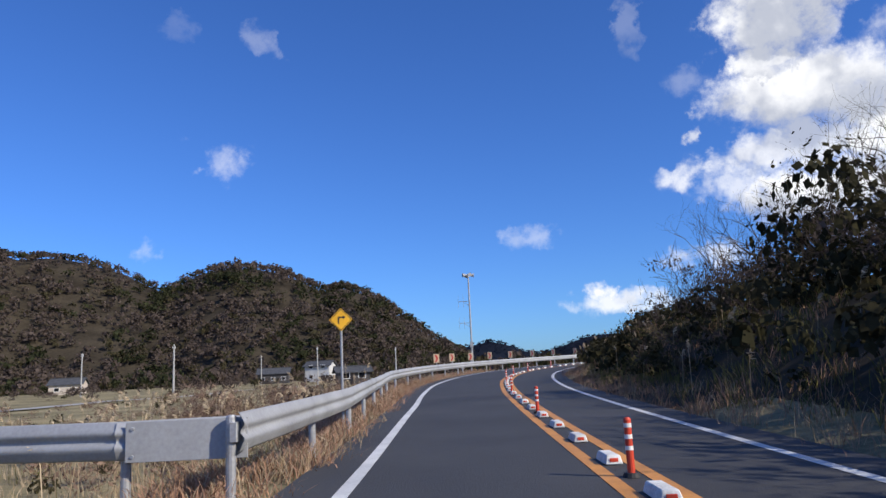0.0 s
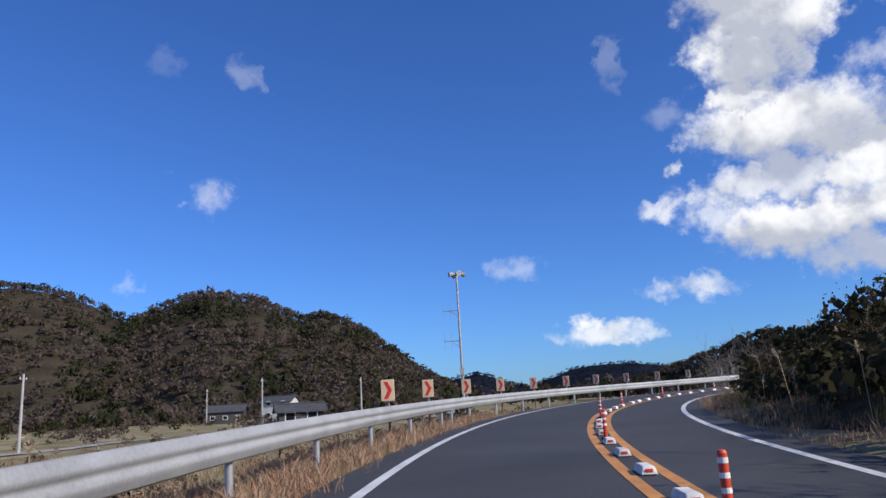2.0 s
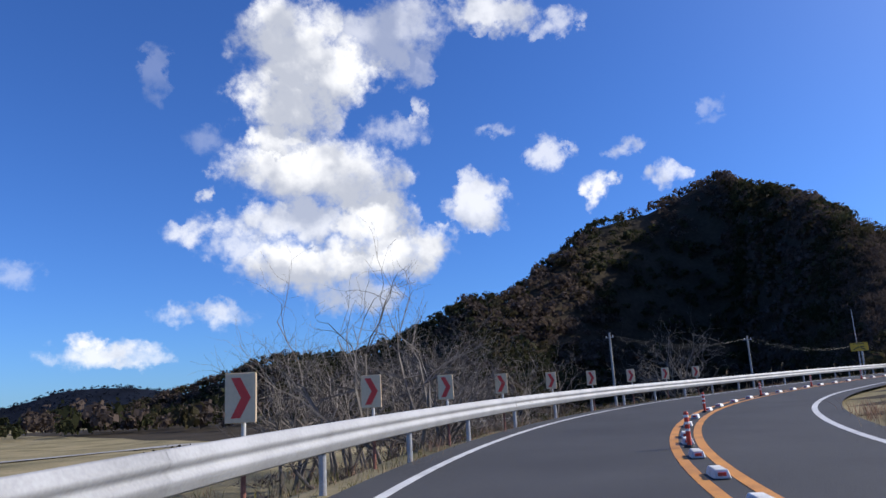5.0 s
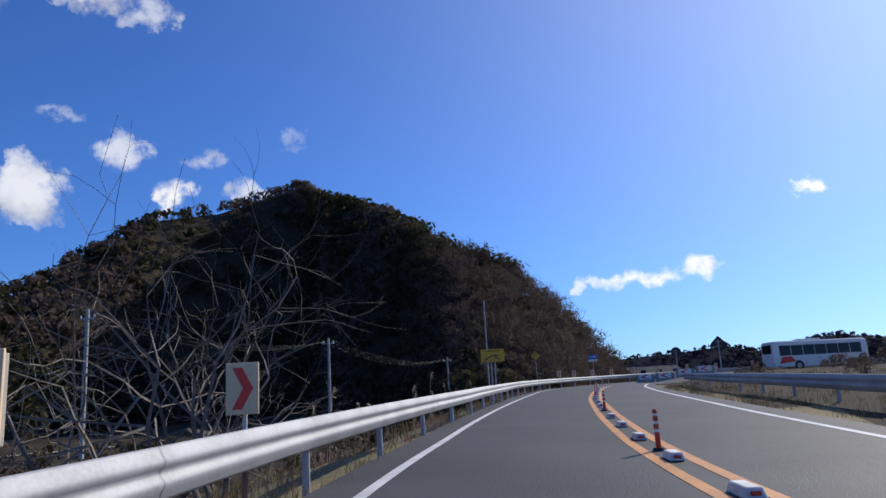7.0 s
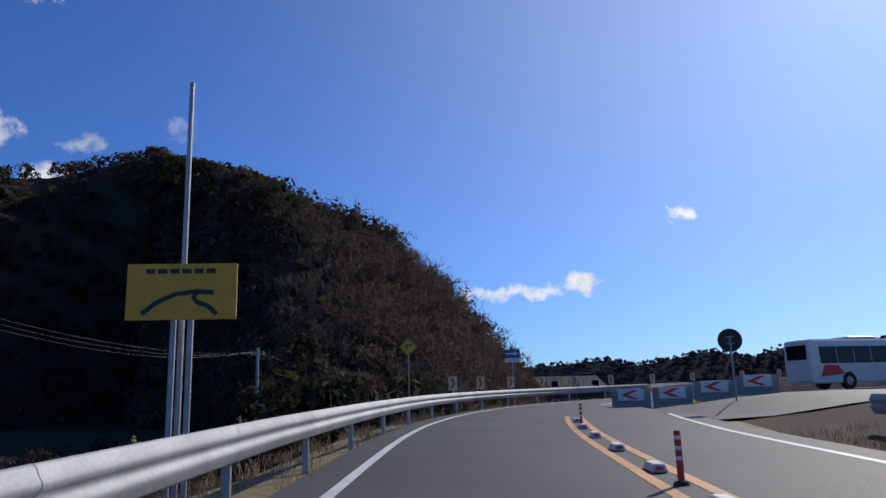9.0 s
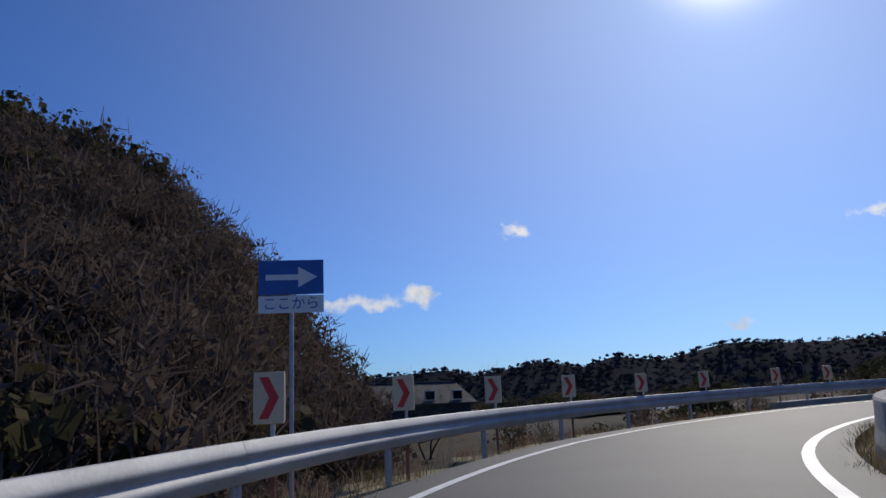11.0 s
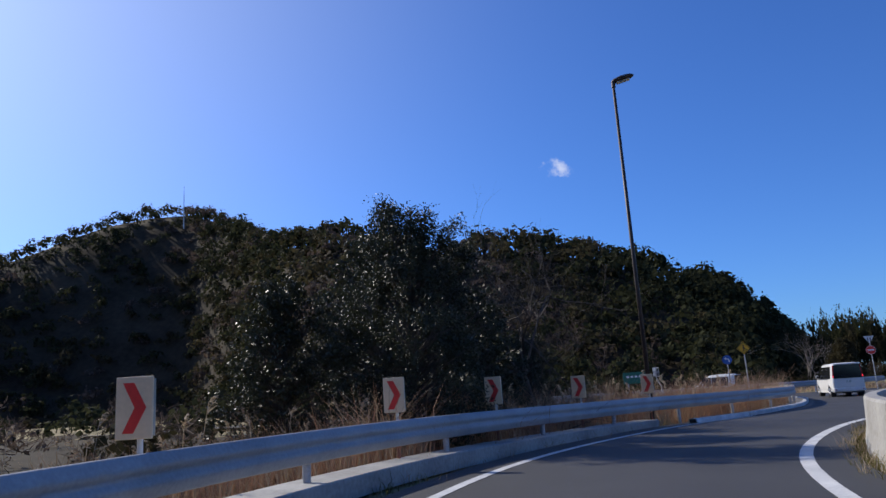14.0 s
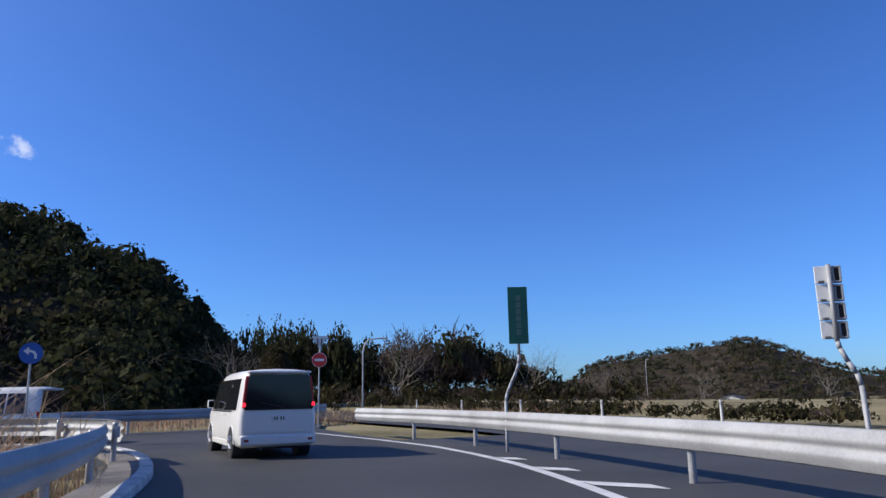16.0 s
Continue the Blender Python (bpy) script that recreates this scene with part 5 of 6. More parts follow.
def minivan(m, L, W, H, label, bonnet=0.75, lit=False, lamp_tall=True):
    """A one-box van that points along +y, wheels on z = 0."""
    car = tagged(empty("minivan", m), label, "car")
    w, belt, fl = W / 2, H * 0.535, 0.24
    rear, nose = -L / 2, L / 2
    tuck = 0.12
    st = [(rear, w - 0.10, belt - 0.02, H - 0.16, tuck, fl + 0.12), (rear + 0.05, w - 0.03, belt, H - 0.06, tuck, fl + 0.03), (rear + 0.2, w, belt, H - 0.01, tuck, fl),
          (rear + 1.2, w, belt, H, tuck, fl), (nose - bonnet - 1.15, w, belt, H - 0.02, tuck, fl), (nose - bonnet - 0.75, w, belt, H - 0.12, tuck, fl),
          (nose - bonnet - 0.1, w, belt, belt + 0.17, tuck * 0.5, fl), (nose - 0.35, w - 0.03, belt - 0.06, belt + 0.0, 0.05, fl), (nose - 0.08, w - 0.12, belt - 0.22, belt - 0.12, 0.05, fl + 0.02), (nose, w - 0.24, belt - 0.30, belt - 0.24, 0.05, fl + 0.08)]
    part("body", loft(st, body_ring), CAR_WHITE, car, smooth=True)
    # rear window, wrapped round by dark pillars
    zb, zt = belt + 0.01, H - 0.13
    panel_from([(-w + 0.10, rear - 0.012, zb), (w - 0.10, rear - 0.012, zb), (w - 0.20, rear - 0.006, zt), (-w + 0.20, rear - 0.006, zt)], GLASS_DARK, "rear_window", car, "dark tinted rear window")
    part("spoiler", box(W - 0.34, 0.24, 0.045, (0, rear + 0.03, H - 0.075), 0.015), CAR_WHITE, car)
    part("wiper", rod((0.1, rear - 0.035, zb + 0.05), (-0.42, rear - 0.035, zb + 0.16), 0.01, seg=6), TRIM_DARK, car, "black rear wiper")
    panel_from([(-w + 0.14, rear - 0.006, fl + 0.32), (w - 0.14, rear - 0.006, fl + 0.32), (w - 0.12, rear - 0.010, belt - 0.02), (-w + 0.12, rear - 0.010, belt - 0.02)], CAR_WHITE, "tailgate", car)
    pl = part("number_plate", box(0.33, 0.012, 0.165, (0, rear - 0.026, belt - 0.16), 0.004, seg=1), PLATE, car, "white number plate with plain bars")
    for k, x in enumerate((-0.10, -0.045, 0.045, 0.10)):
        part("plate_bar", box(0.032, 0.004, 0.075, (x, rear - 0.034, belt - 0.175)), SIGN_GREEN, pl)
    part("rear_bumper", box(W - 0.06, 0.16, 0.22, (0, rear + 0.03, fl + 0.16), 0.05, seg=3), CAR_WHITE, car)
    for sx in (-1, 1):
        part("reflector", box(0.10, 0.012, 0.05, (sx * (w - 0.16), rear - 0.056, fl + 0.16), 0.004, seg=1), TAIL_RED, car, "dark red bumper reflector")
        lz0, lz1 = (belt - 0.02, H - 0.22) if lamp_tall else (belt - 0.22, belt + 0.06)
        lamp = part("tail_lamp", box(0.085, 0.10, lz1 - lz0, (sx * (w - 0.075 - (tuck * 0.5 if lamp_tall else 0)), rear + 0.035, (lz0 + lz1) / 2), 0.02), TAIL_RED, car, "tall red tail lamp")
        if lamp_tall:
            lamp.rotation_euler = (0, -sx * 0.10, 0)
            lamp.location = (sx * 0.10 * (lz0 + lz1) / 2 * 1.0, 0, 0)
        if lit:
            part("brake_light", box(0.07, 0.02, 0.09, (sx * (w - 0.095), rear - 0.026, belt + 0.12), 0.008, seg=1), BRAKE, car, "lit red brake light")
        # side windows
        y0, y1 = rear + 0.42, nose - bonnet - 0.55
        cuts = [y0, y0 + (y1 - y0) * 0.33, y0 + (y1 - y0) * 0.66, y1]
        for a, b in zip(cuts, cuts[1:]):
            xb, xt = w - 0.028, w - tuck - 0.02
            zt2 = H - 0.20
            fr = 0.34 if b == y1 else 0.0
            panel_from([(sx * (xb + 0.018), a + 0.03, zb), (sx * (xb + 0.018), b - 0.03 + fr * 0.9, zb), (sx * (xt + 0.020), b - 0.03 - fr * 0.2, zt2), (sx * (xt + 0.020), a + 0.03, zt2)], GLASS_DARK, "side_window", car, "dark tinted side window")
        for yy in (y0 + (y1 - y0) * 0.42, y0 + (y1 - y0) * 0.60):
            part("door_handle", box(0.03, 0.16, 0.035, (sx * (w + 0.012), yy, belt - 0.10), 0.01), CAR_WHITE, car)
        part("sill", box(0.05, L - 2.0, 0.12, (sx * (w - 0.015), 0, fl + 0.05), 0.02), CAR_WHITE, car)
        part("side_moulding", box(0.012, L - 1.9, 0.03, (sx * (w + 0.004), 0, belt - 0.02), 0.004, seg=1), TRIM_DARK, car)
        mir = part("mirror", box(0.17, 0.12, 0.21, (sx * (w + 0.11), nose - bonnet - 0.62, belt + 0.13), 0.04, seg=3), CAR_WHITE, car)
        part("mirror_glass", box(0.13, 0.006, 0.16, (sx * (w + 0.11), nose - bonnet - 0.685, belt + 0.13)), GLASS_DARK, mir)
        for yy in (rear + 0.88, nose - 0.82):
            arch = bmesh.new()
            rr = 0.385
            for k in range(12):
                a0, a1 = math.pi * k / 12, math.pi * (k + 1) / 12
                rod((sx * (w + 0.001), yy + math.cos(a0) * rr, 0.31 + math.sin(a0) * rr), (sx * (w + 0.001), yy + math.cos(a1) * rr, 0.31 + math.sin(a1) * rr), 0.022, seg=6, bm=arch)
            part("wheel_arch", arch, CAR_WHITE, car)
            part("arch_liner", rod((sx * (w - 0.25), yy, 0.33), (sx * (w + 0.004), yy, 0.33), 0.37, 0.37, 24), TRIM_DARK, car, "dark wheel housing")
            wheel(car, sx * (w - 0.085), yy, 0.31, 0.2)
    part("windscreen", loft([(nose - bonnet - 0.76, w - 0.14, H - 0.14), (nose - bonnet - 0.10, w - 0.07, belt + 0.15)], lambda a, z: [(-a, z), (a, z), (a, z + 0.03), (-a, z + 0.03)]), GLASS_DARK, car, "dark windscreen")
    part("exhaust", rod((-0.35, rear + 0.02, fl - 0.02), (-0.35, rear + 0.3, fl - 0.02), 0.035, seg=12), TRIM_DARK, car)
    part("floor_pan", box(W - 0.3, L - 0.5, 0.08, (0, 0, fl), 0.02, seg=1), TRIM_DARK, car)
    return car


rear_at = Vector((130.8, 38.45, 4.572))
turn_v = -183.7
fwd_v = Vector((-math.sin(radians(turn_v)), math.cos(radians(turn_v)), 0))
c = rear_at + fwd_v * 3.0
minivan(pose(c.x, c.y, c.z, 0, 0, turn_v), 4.6, 1.72, 1.93, "white minivan with dark tinted glass, its brake lights on", lit=True)
minivan(pose(136.4, 26.0, 4.543, 0, 0, -118), 3.4, 1.48, 1.80, "small white box-shaped car on the side road", bonnet=0.5, lamp_tall=False)

# coach
coach = tagged(empty("coach", pose(134.0, 91.2, ground_z(134.0, 91.2) + 0.06, 0, 0, 207)), "white coach with a red-orange flash and dark windows", "bus")
BL, BW, BH = 11.5, 2.45, 3.25
ring_b = lambda w, top, lo: [(0, lo), (w - 0.05, lo), (w, lo + 0.08), (w, 1.5), (w - 0.03, 2.4), (w - 0.10, top - 0.16), (w - 0.24, top - 0.03), (0, top)] + [(-x, z) for x, z in [(0, 0), (w - 0.24, top - 0.03), (w - 0.10, top - 0.16), (w - 0.03, 2.4), (w, 1.5), (w, lo + 0.08), (w - 0.05, lo)][1:]]
part("body", loft([(-BL / 2, BW / 2 - 0.12, BH - 0.2, 0.5), (-BL / 2 + 0.08, BW / 2 - 0.03, BH - 0.06, 0.38), (-BL / 2 + 0.4, BW / 2, BH, 0.34), (BL / 2 - 0.6, BW / 2, BH, 0.34), (BL / 2 - 0.12, BW / 2 - 0.04, BH - 0.1, 0.36), (BL / 2, BW / 2 - 0.14, BH - 0.35, 0.45)], ring_b), CAR_WHITE, coach)
for sx in (-1, 1):
    for k in range(7):
        y0 = -BL / 2 + 0.75 + k * 1.42
        x0 = BW / 2
        panel_from([(sx * (x0 + 0.012), y0, 1.62), (sx * (x0 + 0.012), y0 + 1.34, 1.62), (sx * (x0 - 0.03), y0 + 1.34, 2.72), (sx * (x0 - 0.03), y0, 2.72)], GLASS_DARK, "side_window", coach, "dark side window")
    panel_from([(sx * (BW / 2 + 0.002), -BL / 2 + 0.6, 0.75), (sx * (BW / 2 + 0.002), -BL / 2 + 2.6, 0.95), (sx * (BW / 2 + 0.002), -BL / 2 + 2.1, 1.5), (sx * (BW / 2 + 0.002), -BL / 2 + 1.0, 1.5)], SIGN_RED, "flash", coach, "red-orange painted flash")
    for yy in (-BL / 2 + 2.9, BL / 2 - 2.4):
        part("arch_liner", rod((sx * (BW / 2 - 0.3), yy, 0.5), (sx * (BW / 2 + 0.004), yy, 0.5), 0.56, 0.56, 24), TRIM_DARK, coach, "dark wheel housing")
        wheel(coach, sx * (BW / 2 - 0.13), yy, 0.48, 0.28)
panel_from([(-0.85, -BL / 2 - 0.012, 1.9), (0.85, -BL / 2 - 0.012, 1.9), (0.9, -BL / 2 - 0.012, 2.85), (-0.9, -BL / 2 - 0.012, 2.85)], GLASS_DARK, "rear_window", coach, "dark rear window")
part("roof_pod", box(1.5, 2.4, 0.16, (0, -0.8, BH + 0.07), 0.05), CAR_WHITE, coach)

# ---- plants ----
GRASS_TAN = mat("dry_grass_tan", (0.42, 0.33, 0.225), 0.9, var=0.35, scale=0.8, fine=5, bump=0, island=True, dark=(0.16, 0.11, 0.055), spec=0.15)
GRASS_RUST = mat("dry_grass_rust", (0.42, 0.255, 0.17), 0.9, var=0.35, scale=0.8, fine=5, bump=0, island=True, dark=(0.13, 0.065, 0.035), spec=0.15)
GRASS_OLIVE = mat("winter_grass_olive", (0.17, 0.15, 0.05), 0.9, var=0.35, scale=0.8, fine=5, bump=0, island=True, dark=(0.06, 0.055, 0.018), spec=0.15)
PLUME = mat("pampas_plume", (0.55, 0.45, 0.31), 0.95, var=0.2, scale=2, fine=15, bump=0, island=True, dark=(0.30, 0.23, 0.15), spec=0.1)
SHRUB = mat("shrub_leaves", (0.045, 0.040, 0.020), 0.85, var=0.5, scale=0.6, fine=5, bump=0, island=True, dark=(0.012, 0.012, 0.006), spec=0.04)
BRAMBLE = mat("russet_bramble", (0.24, 0.165, 0.12), 0.9, var=0.4, scale=0.6, fine=5, bump=0, island=True, dark=(0.07, 0.045, 0.032), spec=0.05)
GLOSSY = mat("glossy_leaves", (0.030, 0.034, 0.016), 0.5, var=0.5, scale=0.6, fine=5, bump=0, island=True, dark=(0.012, 0.015, 0.007), spec=0.35)
BARK_PALE = mat("pale_bark", (0.19, 0.165, 0.14), 0.85, var=0.3, scale=3, fine=25, bump=0.3, dark=(0.10, 0.08, 0.065))
BARK_DARK = mat("dark_bark", (0.075, 0.06, 0.048), 0.9, var=0.3, scale=3, fine=25, bump=0.3)

for leafy in (GRASS_TAN, GRASS_RUST, GRASS_OLIVE, PLUME):
    let_light_through(leafy, 0.16)
for leafy in (SHRUB, GLOSSY, BRAMBLE):
    let_light_through(leafy, 0.2)


def blades(name, roots, heights, width, lean, mats, kinds, label, seed, category="grass"):
    """Bent blades, two pieces each, that rise from the given roots."""
    rng = np.random.default_rng(seed)
    R = np.asarray(roots, dtype=float)
    n = len(R)
    h = np.asarray(heights, dtype=float)[:, None]
    a = rng.random(n) * 2 * math.pi
    side = np.stack([np.cos(a), np.sin(a), np.zeros(n)], 1)
    b = rng.random(n) * 2 * math.pi
    bend = np.stack([np.cos(b), np.sin(b), np.zeros(n)], 1) * (lean * (0.3 + rng.random((n, 1)))) * h
    up = np.array([0, 0, 1.0])
    w = width * (0.6 + 0.8 * rng.random((n, 1)))
    mid, tip = R + up * h * 0.55 + bend * 0.35, R + up * h * (1 - 0.25 * lean) + bend
    V = np.empty((n, 8, 3))
    V[:, 0], V[:, 1], V[:, 2], V[:, 3] = R - side * w, R + side * w, mid + side * w * 0.7, mid - side * w * 0.7
    V[:, 4], V[:, 5], V[:, 6], V[:, 7] = mid - side * w * 0.7, mid + side * w * 0.7, tip + side * w * 0.1, tip - side * w * 0.1
    return tagged(new(name, quads(name, V.reshape(-1, 3), np.repeat(np.asarray(kinds), 2), mats)), label, category, kind="stuff")


def grass_strip(s0, s1, o0, o1, count, hmin, hmax, mats, label, seed, clump=0.16, width=0.006, lean=0.5):
    """Tufts along the road between two offsets (numbers or functions of s)."""
    rng = np.random.default_rng(seed)
    roots, hs, ks = [], [], []
    while len(roots) < count:
        s = s0 + (s1 - s0) * rng.random()
        a, b = (o0(s) if callable(o0) else o0), (o1(s) if callable(o1) else o1)
        o = a + (b - a) * rng.random()
        p = on_road(s, o)
        if noise.noise(Vector((p.x * 0.4, p.y * 0.4, seed))) < -0.22:
            continue
        z = ground_z(p.x, p.y) - 0.03
        g = hmin + (hmax - hmin) * rng.random()
        k = int(rng.integers(len(mats)))
        for _ in range(14):
            roots.append((p.x + rng.normal() * clump, p.y + rng.normal() * clump, z))
            hs.append(g * (0.5 + 0.6 * rng.random()))
            ks.append(k)
    return blades("verge_grass", roots, hs, width, lean, mats, ks, label, seed)


def verge_in(s):
    return table(s, LEFT_LINE) - 0.6


def verge_out(s):
    return table(s, RAIL) - 1.6


TANS = [GRASS_RUST, GRASS_RUST, GRASS_TAN]
grass_strip(-12, 62, verge_in, verge_out, 29000, 0.2, 0.62, TANS, "tufts of dry rust-coloured grass under the guard rail", 31, 0.15, 0.008, 0.8)
grass_strip(62, 190, verge_in, verge_out, 10000, 0.10, 0.42, [GRASS_TAN, GRASS_OLIVE, GRASS_RUST], "thin dry grass below the guard rail", 32)
grass_strip(196, 292, verge_in, verge_out, 13000, 0.12, 0.42, [GRASS_TAN, GRASS_OLIVE, GRASS_RUST], "dry grass and weeds along the kerb", 33)
grass_strip(-20, 110, lambda s: table(s, RIGHT_LINE) + 0.7, lambda s: table(s, RIGHT_LINE) + 2.4, 12000, 0.2, 0.75, TANS, "dry grass at the foot of the shrub bank", 34)
grass_strip(-12, 70, lambda s: table(s, RIGHT_LINE) + 1.6, lambda s: table(s, RIGHT_LINE) + 7.0, 14000, 0.3, 0.95, [GRASS_OLIVE, GRASS_OLIVE, GRASS_RUST], "dry and olive grass on the roadside bank", 46, 0.2, 0.010, 0.6)
grass_strip(128, 177, lambda s: table(s, RIGHT_LINE) + 0.9, lambda s: table(s, RIGHT_LINE) + 7.0, 10000, 0.12, 0.5, [GRASS_RUST, GRASS_OLIVE, GRASS_OLIVE, GRASS_TAN], "dry grass on the island of the fork", 35)
grass_strip(200, 272, lambda s: table(s, INNER_LINE) + 0.55, lambda s: table(s, PARAPET) - 0.08, 6000, 0.10, 0.5, [GRASS_TAN, GRASS_OLIVE], "weeds along the foot of the parapet", 36, 0.08)
grass_strip(-15, 70, lambda s: verge_out(s), lambda s: verge_out(s) - 9, 12000, 0.3, 1.0, [GRASS_TAN, GRASS_TAN, GRASS_OLIVE], "tall dry grass on the embankment", 37, 0.25, 0.008, 0.5)
grass_strip(70, 205, lambda s: verge_out(s), lambda s: verge_out(s) - 10, 12000, 0.3, 0.9, [GRASS_TAN, GRASS_OLIVE, GRASS_RUST], "dry brush on the embankment", 38, 0.25, 0.008, 0.6)
grass_strip(228, 284, lambda s: verge_out(s) + 0.3, lambda s: verge_out(s) - 9, 18000, 0.5, 1.7, [GRASS_TAN, GRASS_RUST, GRASS_RUST], "tall dry reeds and grass beside the ramp", 39, 0.3, 0.009, 0.45)
grass_strip(250, 285, lambda s: table(s, RAIL) - 0.6, lambda s: table(s, RAIL) - 6.0, 22000, 0.9, 2.3, [GRASS_RUST, GRASS_RUST, GRASS_TAN], "tall tangled russet brush behind the guard rail", 40, 0.3, 0.008, 0.6)

rng_m = np.random.default_rng(45)
roots, hs, ks = [], [], []
for _ in range(1500):
    x, y = 98 + 80 * rng_m.random(), 4 + 15.5 * rng_m.random()
    z = ground_z(x, y) - 0.03
    g, k = 0.35 + 0.5 * rng_m.random(), int(rng_m.integers(3))
    for _ in range(10):
        roots.append((x + rng_m.normal() * 0.4, y + rng_m.normal() * 0.4, z))
        hs.append(g * (0.5 + 0.6 * rng_m.random()))
        ks.append(k)
blades("meadow_grass", roots, hs, 0.02, 0.4, [GRASS_TAN, GRASS_TAN, GRASS_RUST], ks, "pale dry meadow grass beyond the junction", 45)


def pampas(count, place, hmin, hmax, seed, label):
    """Stalks, each with a drooping feathered plume."""
    rng = np.random.default_rng(seed)
    V, I = [], []
    for _ in range(count):
        x, y = place(rng)
        z = ground_z(x, y)
        h = hmin + (hmax - hmin) * rng.random()
        a = rng.random() * 6.28
        lean = np.array([math.cos(a), math.sin(a), 0]) * h * (0.05 + 0.15 * rng.random())
        base, top = np.array([x, y, z - 0.05]), np.array([x, y, z + h]) + lean
        sd = np.array([-math.sin(a), math.cos(a), 0]) * 0.007
        V += [base - sd, base + sd, top + sd, top - sd]
        I.append(0)
        droop = np.array([math.cos(a), math.sin(a), 0.0])
        for k in range(26):
            u = k / 26
            c = top + droop * (0.07 * u * u) * 2 + np.array([0, 0, 0.42 * u - 0.18 * u * u]) - np.array([0, 0, 0.06])
            d = droop * (0.6 + 0.5 * u) + rng.normal(size=3) * 0.35 + np.array([0, 0, 0.4 - 0.9 * u])
            d /= np.linalg.norm(d)
            b = np.cross(d, rng.normal(size=3))
            b /= np.linalg.norm(b)
            ln = 0.15 * (1.1 - 0.7 * u)
            V += [c - b * 0.012, c + b * 0.012, c + d * ln + b * 0.004, c + d * ln - b * 0.004]
            I.append(1)
    return tagged(new("pampas_grass", quads("pampas_grass", np.array(V), I, [GRASS_TAN, PLUME])), label, "pampas grass", kind="stuff")


def by_road(s0, s1, o0, o1):
    def place(rng):
        s = s0 + (s1 - s0) * rng.random()
        p = on_road(s, table(s, RAIL) + o0 + (o1 - o0) * rng.random())
        return p.x, p.y
    return place


pampas(260, by_road(5, 46, -1.6, -13), 0.9, 1.95, 41, "tall pampas grass with pale drooping plumes")
pampas(90, by_road(120, 190, -1.4, -8), 0.9, 1.7, 42, "pampas grass with pale plumes below the rail")
pampas(190, by_road(232, 282, -1.6, -8), 1.1, 2.0, 43, "tall pampas grass with pale plumes beside the ramp")


def in_bank(rng):
    s = 0 + 60 * rng.random()
    p = on_road(s, table(s, RIGHT_LINE) + 1.6 + 4 * rng.random())
    return p.x, p.y


pampas(60, in_bank, 0.8, 1.6, 44, "pampas grass among dark shrubs on the bank")


def thicket(name, places, smin, smax, mats, label, seed, leaves=190, lump=0.10, shares=(0.5, 0.75), tall=0.75):
    rng = np.random.default_rng(seed)
    P, S, K = [], [], []
    for x, y in places:
        r = smin + (smax - smin) * rng.random()
        P.append((x, y, ground_z(x, y) + r * 0.25))
        S.append((r * 0.75, r * tall * (0.8 + 0.4 * rng.random())))
        u = rng.random()
        K.append(0 if u < shares[0] else (1 if u < shares[1] else 2))
    return forest(name, P, S, K, mats, label, leaves, lump, seed, "shrubs")


rng_b = np.random.default_rng(51)
bank = []
for _ in range(760):
    s = -16 + 112 * rng_b.random()
    o = table(s, RIGHT_LINE) + 2.2 + 15 * rng_b.random() ** 1.2
    p = on_road(s, o)
    bank.append((p.x, p.y))
brush = []
for _ in range(330):
    s = 8 + 66 * rng_b.random()
    p = on_road(s, table(s, RAIL) - 3.2 - 26 * rng_b.random() ** 1.3)
    brush.append((p.x, p.y))
thicket("brushwood", brush, 0.6, 1.6, (WOOD_OLIVE, BRAMBLE, BRAMBLE), "russet winter brush along the foot of the embankment", 65, 130, 0.075, (0.18, 0.25))
thicket("bank_shrubs", bank[:640], 0.8, 2.2, (SHRUB, WOOD_OLIVE, WOOD_BROWN), "dense dark evergreen and bare shrubs covering the roadside bank", 52, 140, 0.075, (0.5, 0.8))
bram = []
for _ in range(80):
    s = 33 + 13 * rng_b.random()
    p = on_road(s, table(s, RAIL) - 3.4 - 7.0 * rng_b.random())
    bram.append((p.x, p.y))
thicket("bramble", bram, 1.2, 2.3, (BRAMBLE, WOOD_BROWN, BRAMBLE), "tangled russet bramble rising behind the guard rail", 68, 220, 0.05, (0.05, 0.1))
tall = []
for _ in range(150):
    s = -12 + 47 * rng_b.random()
    p = on_road(s, table(s, RIGHT_LINE) + 6.0 + 11 * rng_b.random())
    tall.append((p.x, p.y))
thicket("bank_trees", tall, 2.4, 4.6, (SHRUB, WOOD_OLIVE, WOOD_BROWN), "tall dark evergreen bushes and leafless small trees on the bank", 64, 360, 0.036, (0.24, 0.34), 0.95)
edge = []
for _ in range(160):
    s = 75 + 118 * rng_b.random()
    p = on_road(s, table(s, RAIL) - 4 - 14 * rng_b.random())
    edge.append((p.x, p.y))
thicket("brushwood", edge, 0.7, 2.0, (SHRUB, WOOD_BROWN, WOOD_BROWN), "tangled bare brushwood below the embankment", 53, 170, 0.07, (0.12, 0.2))
edge = []
for _ in range(150):
    s = 225 + 55 * rng_b.random()
    p = on_road(s, table(s, RAIL) - 6.5 - 15 * rng_b.random())
    edge.append((p.x, p.y))
thicket("brushwood", edge, 1.0, 2.8, (SHRUB, WOOD_OLIVE, WOOD_BROWN), "mixed evergreen and bare brushwood beside the ramp", 54, 220, 0.055, (0.25, 0.4))
shade = []
for _ in range(420):
    shade.append((62 + 100 * rng_b.random(), 121 + 36 * rng_b.random()))
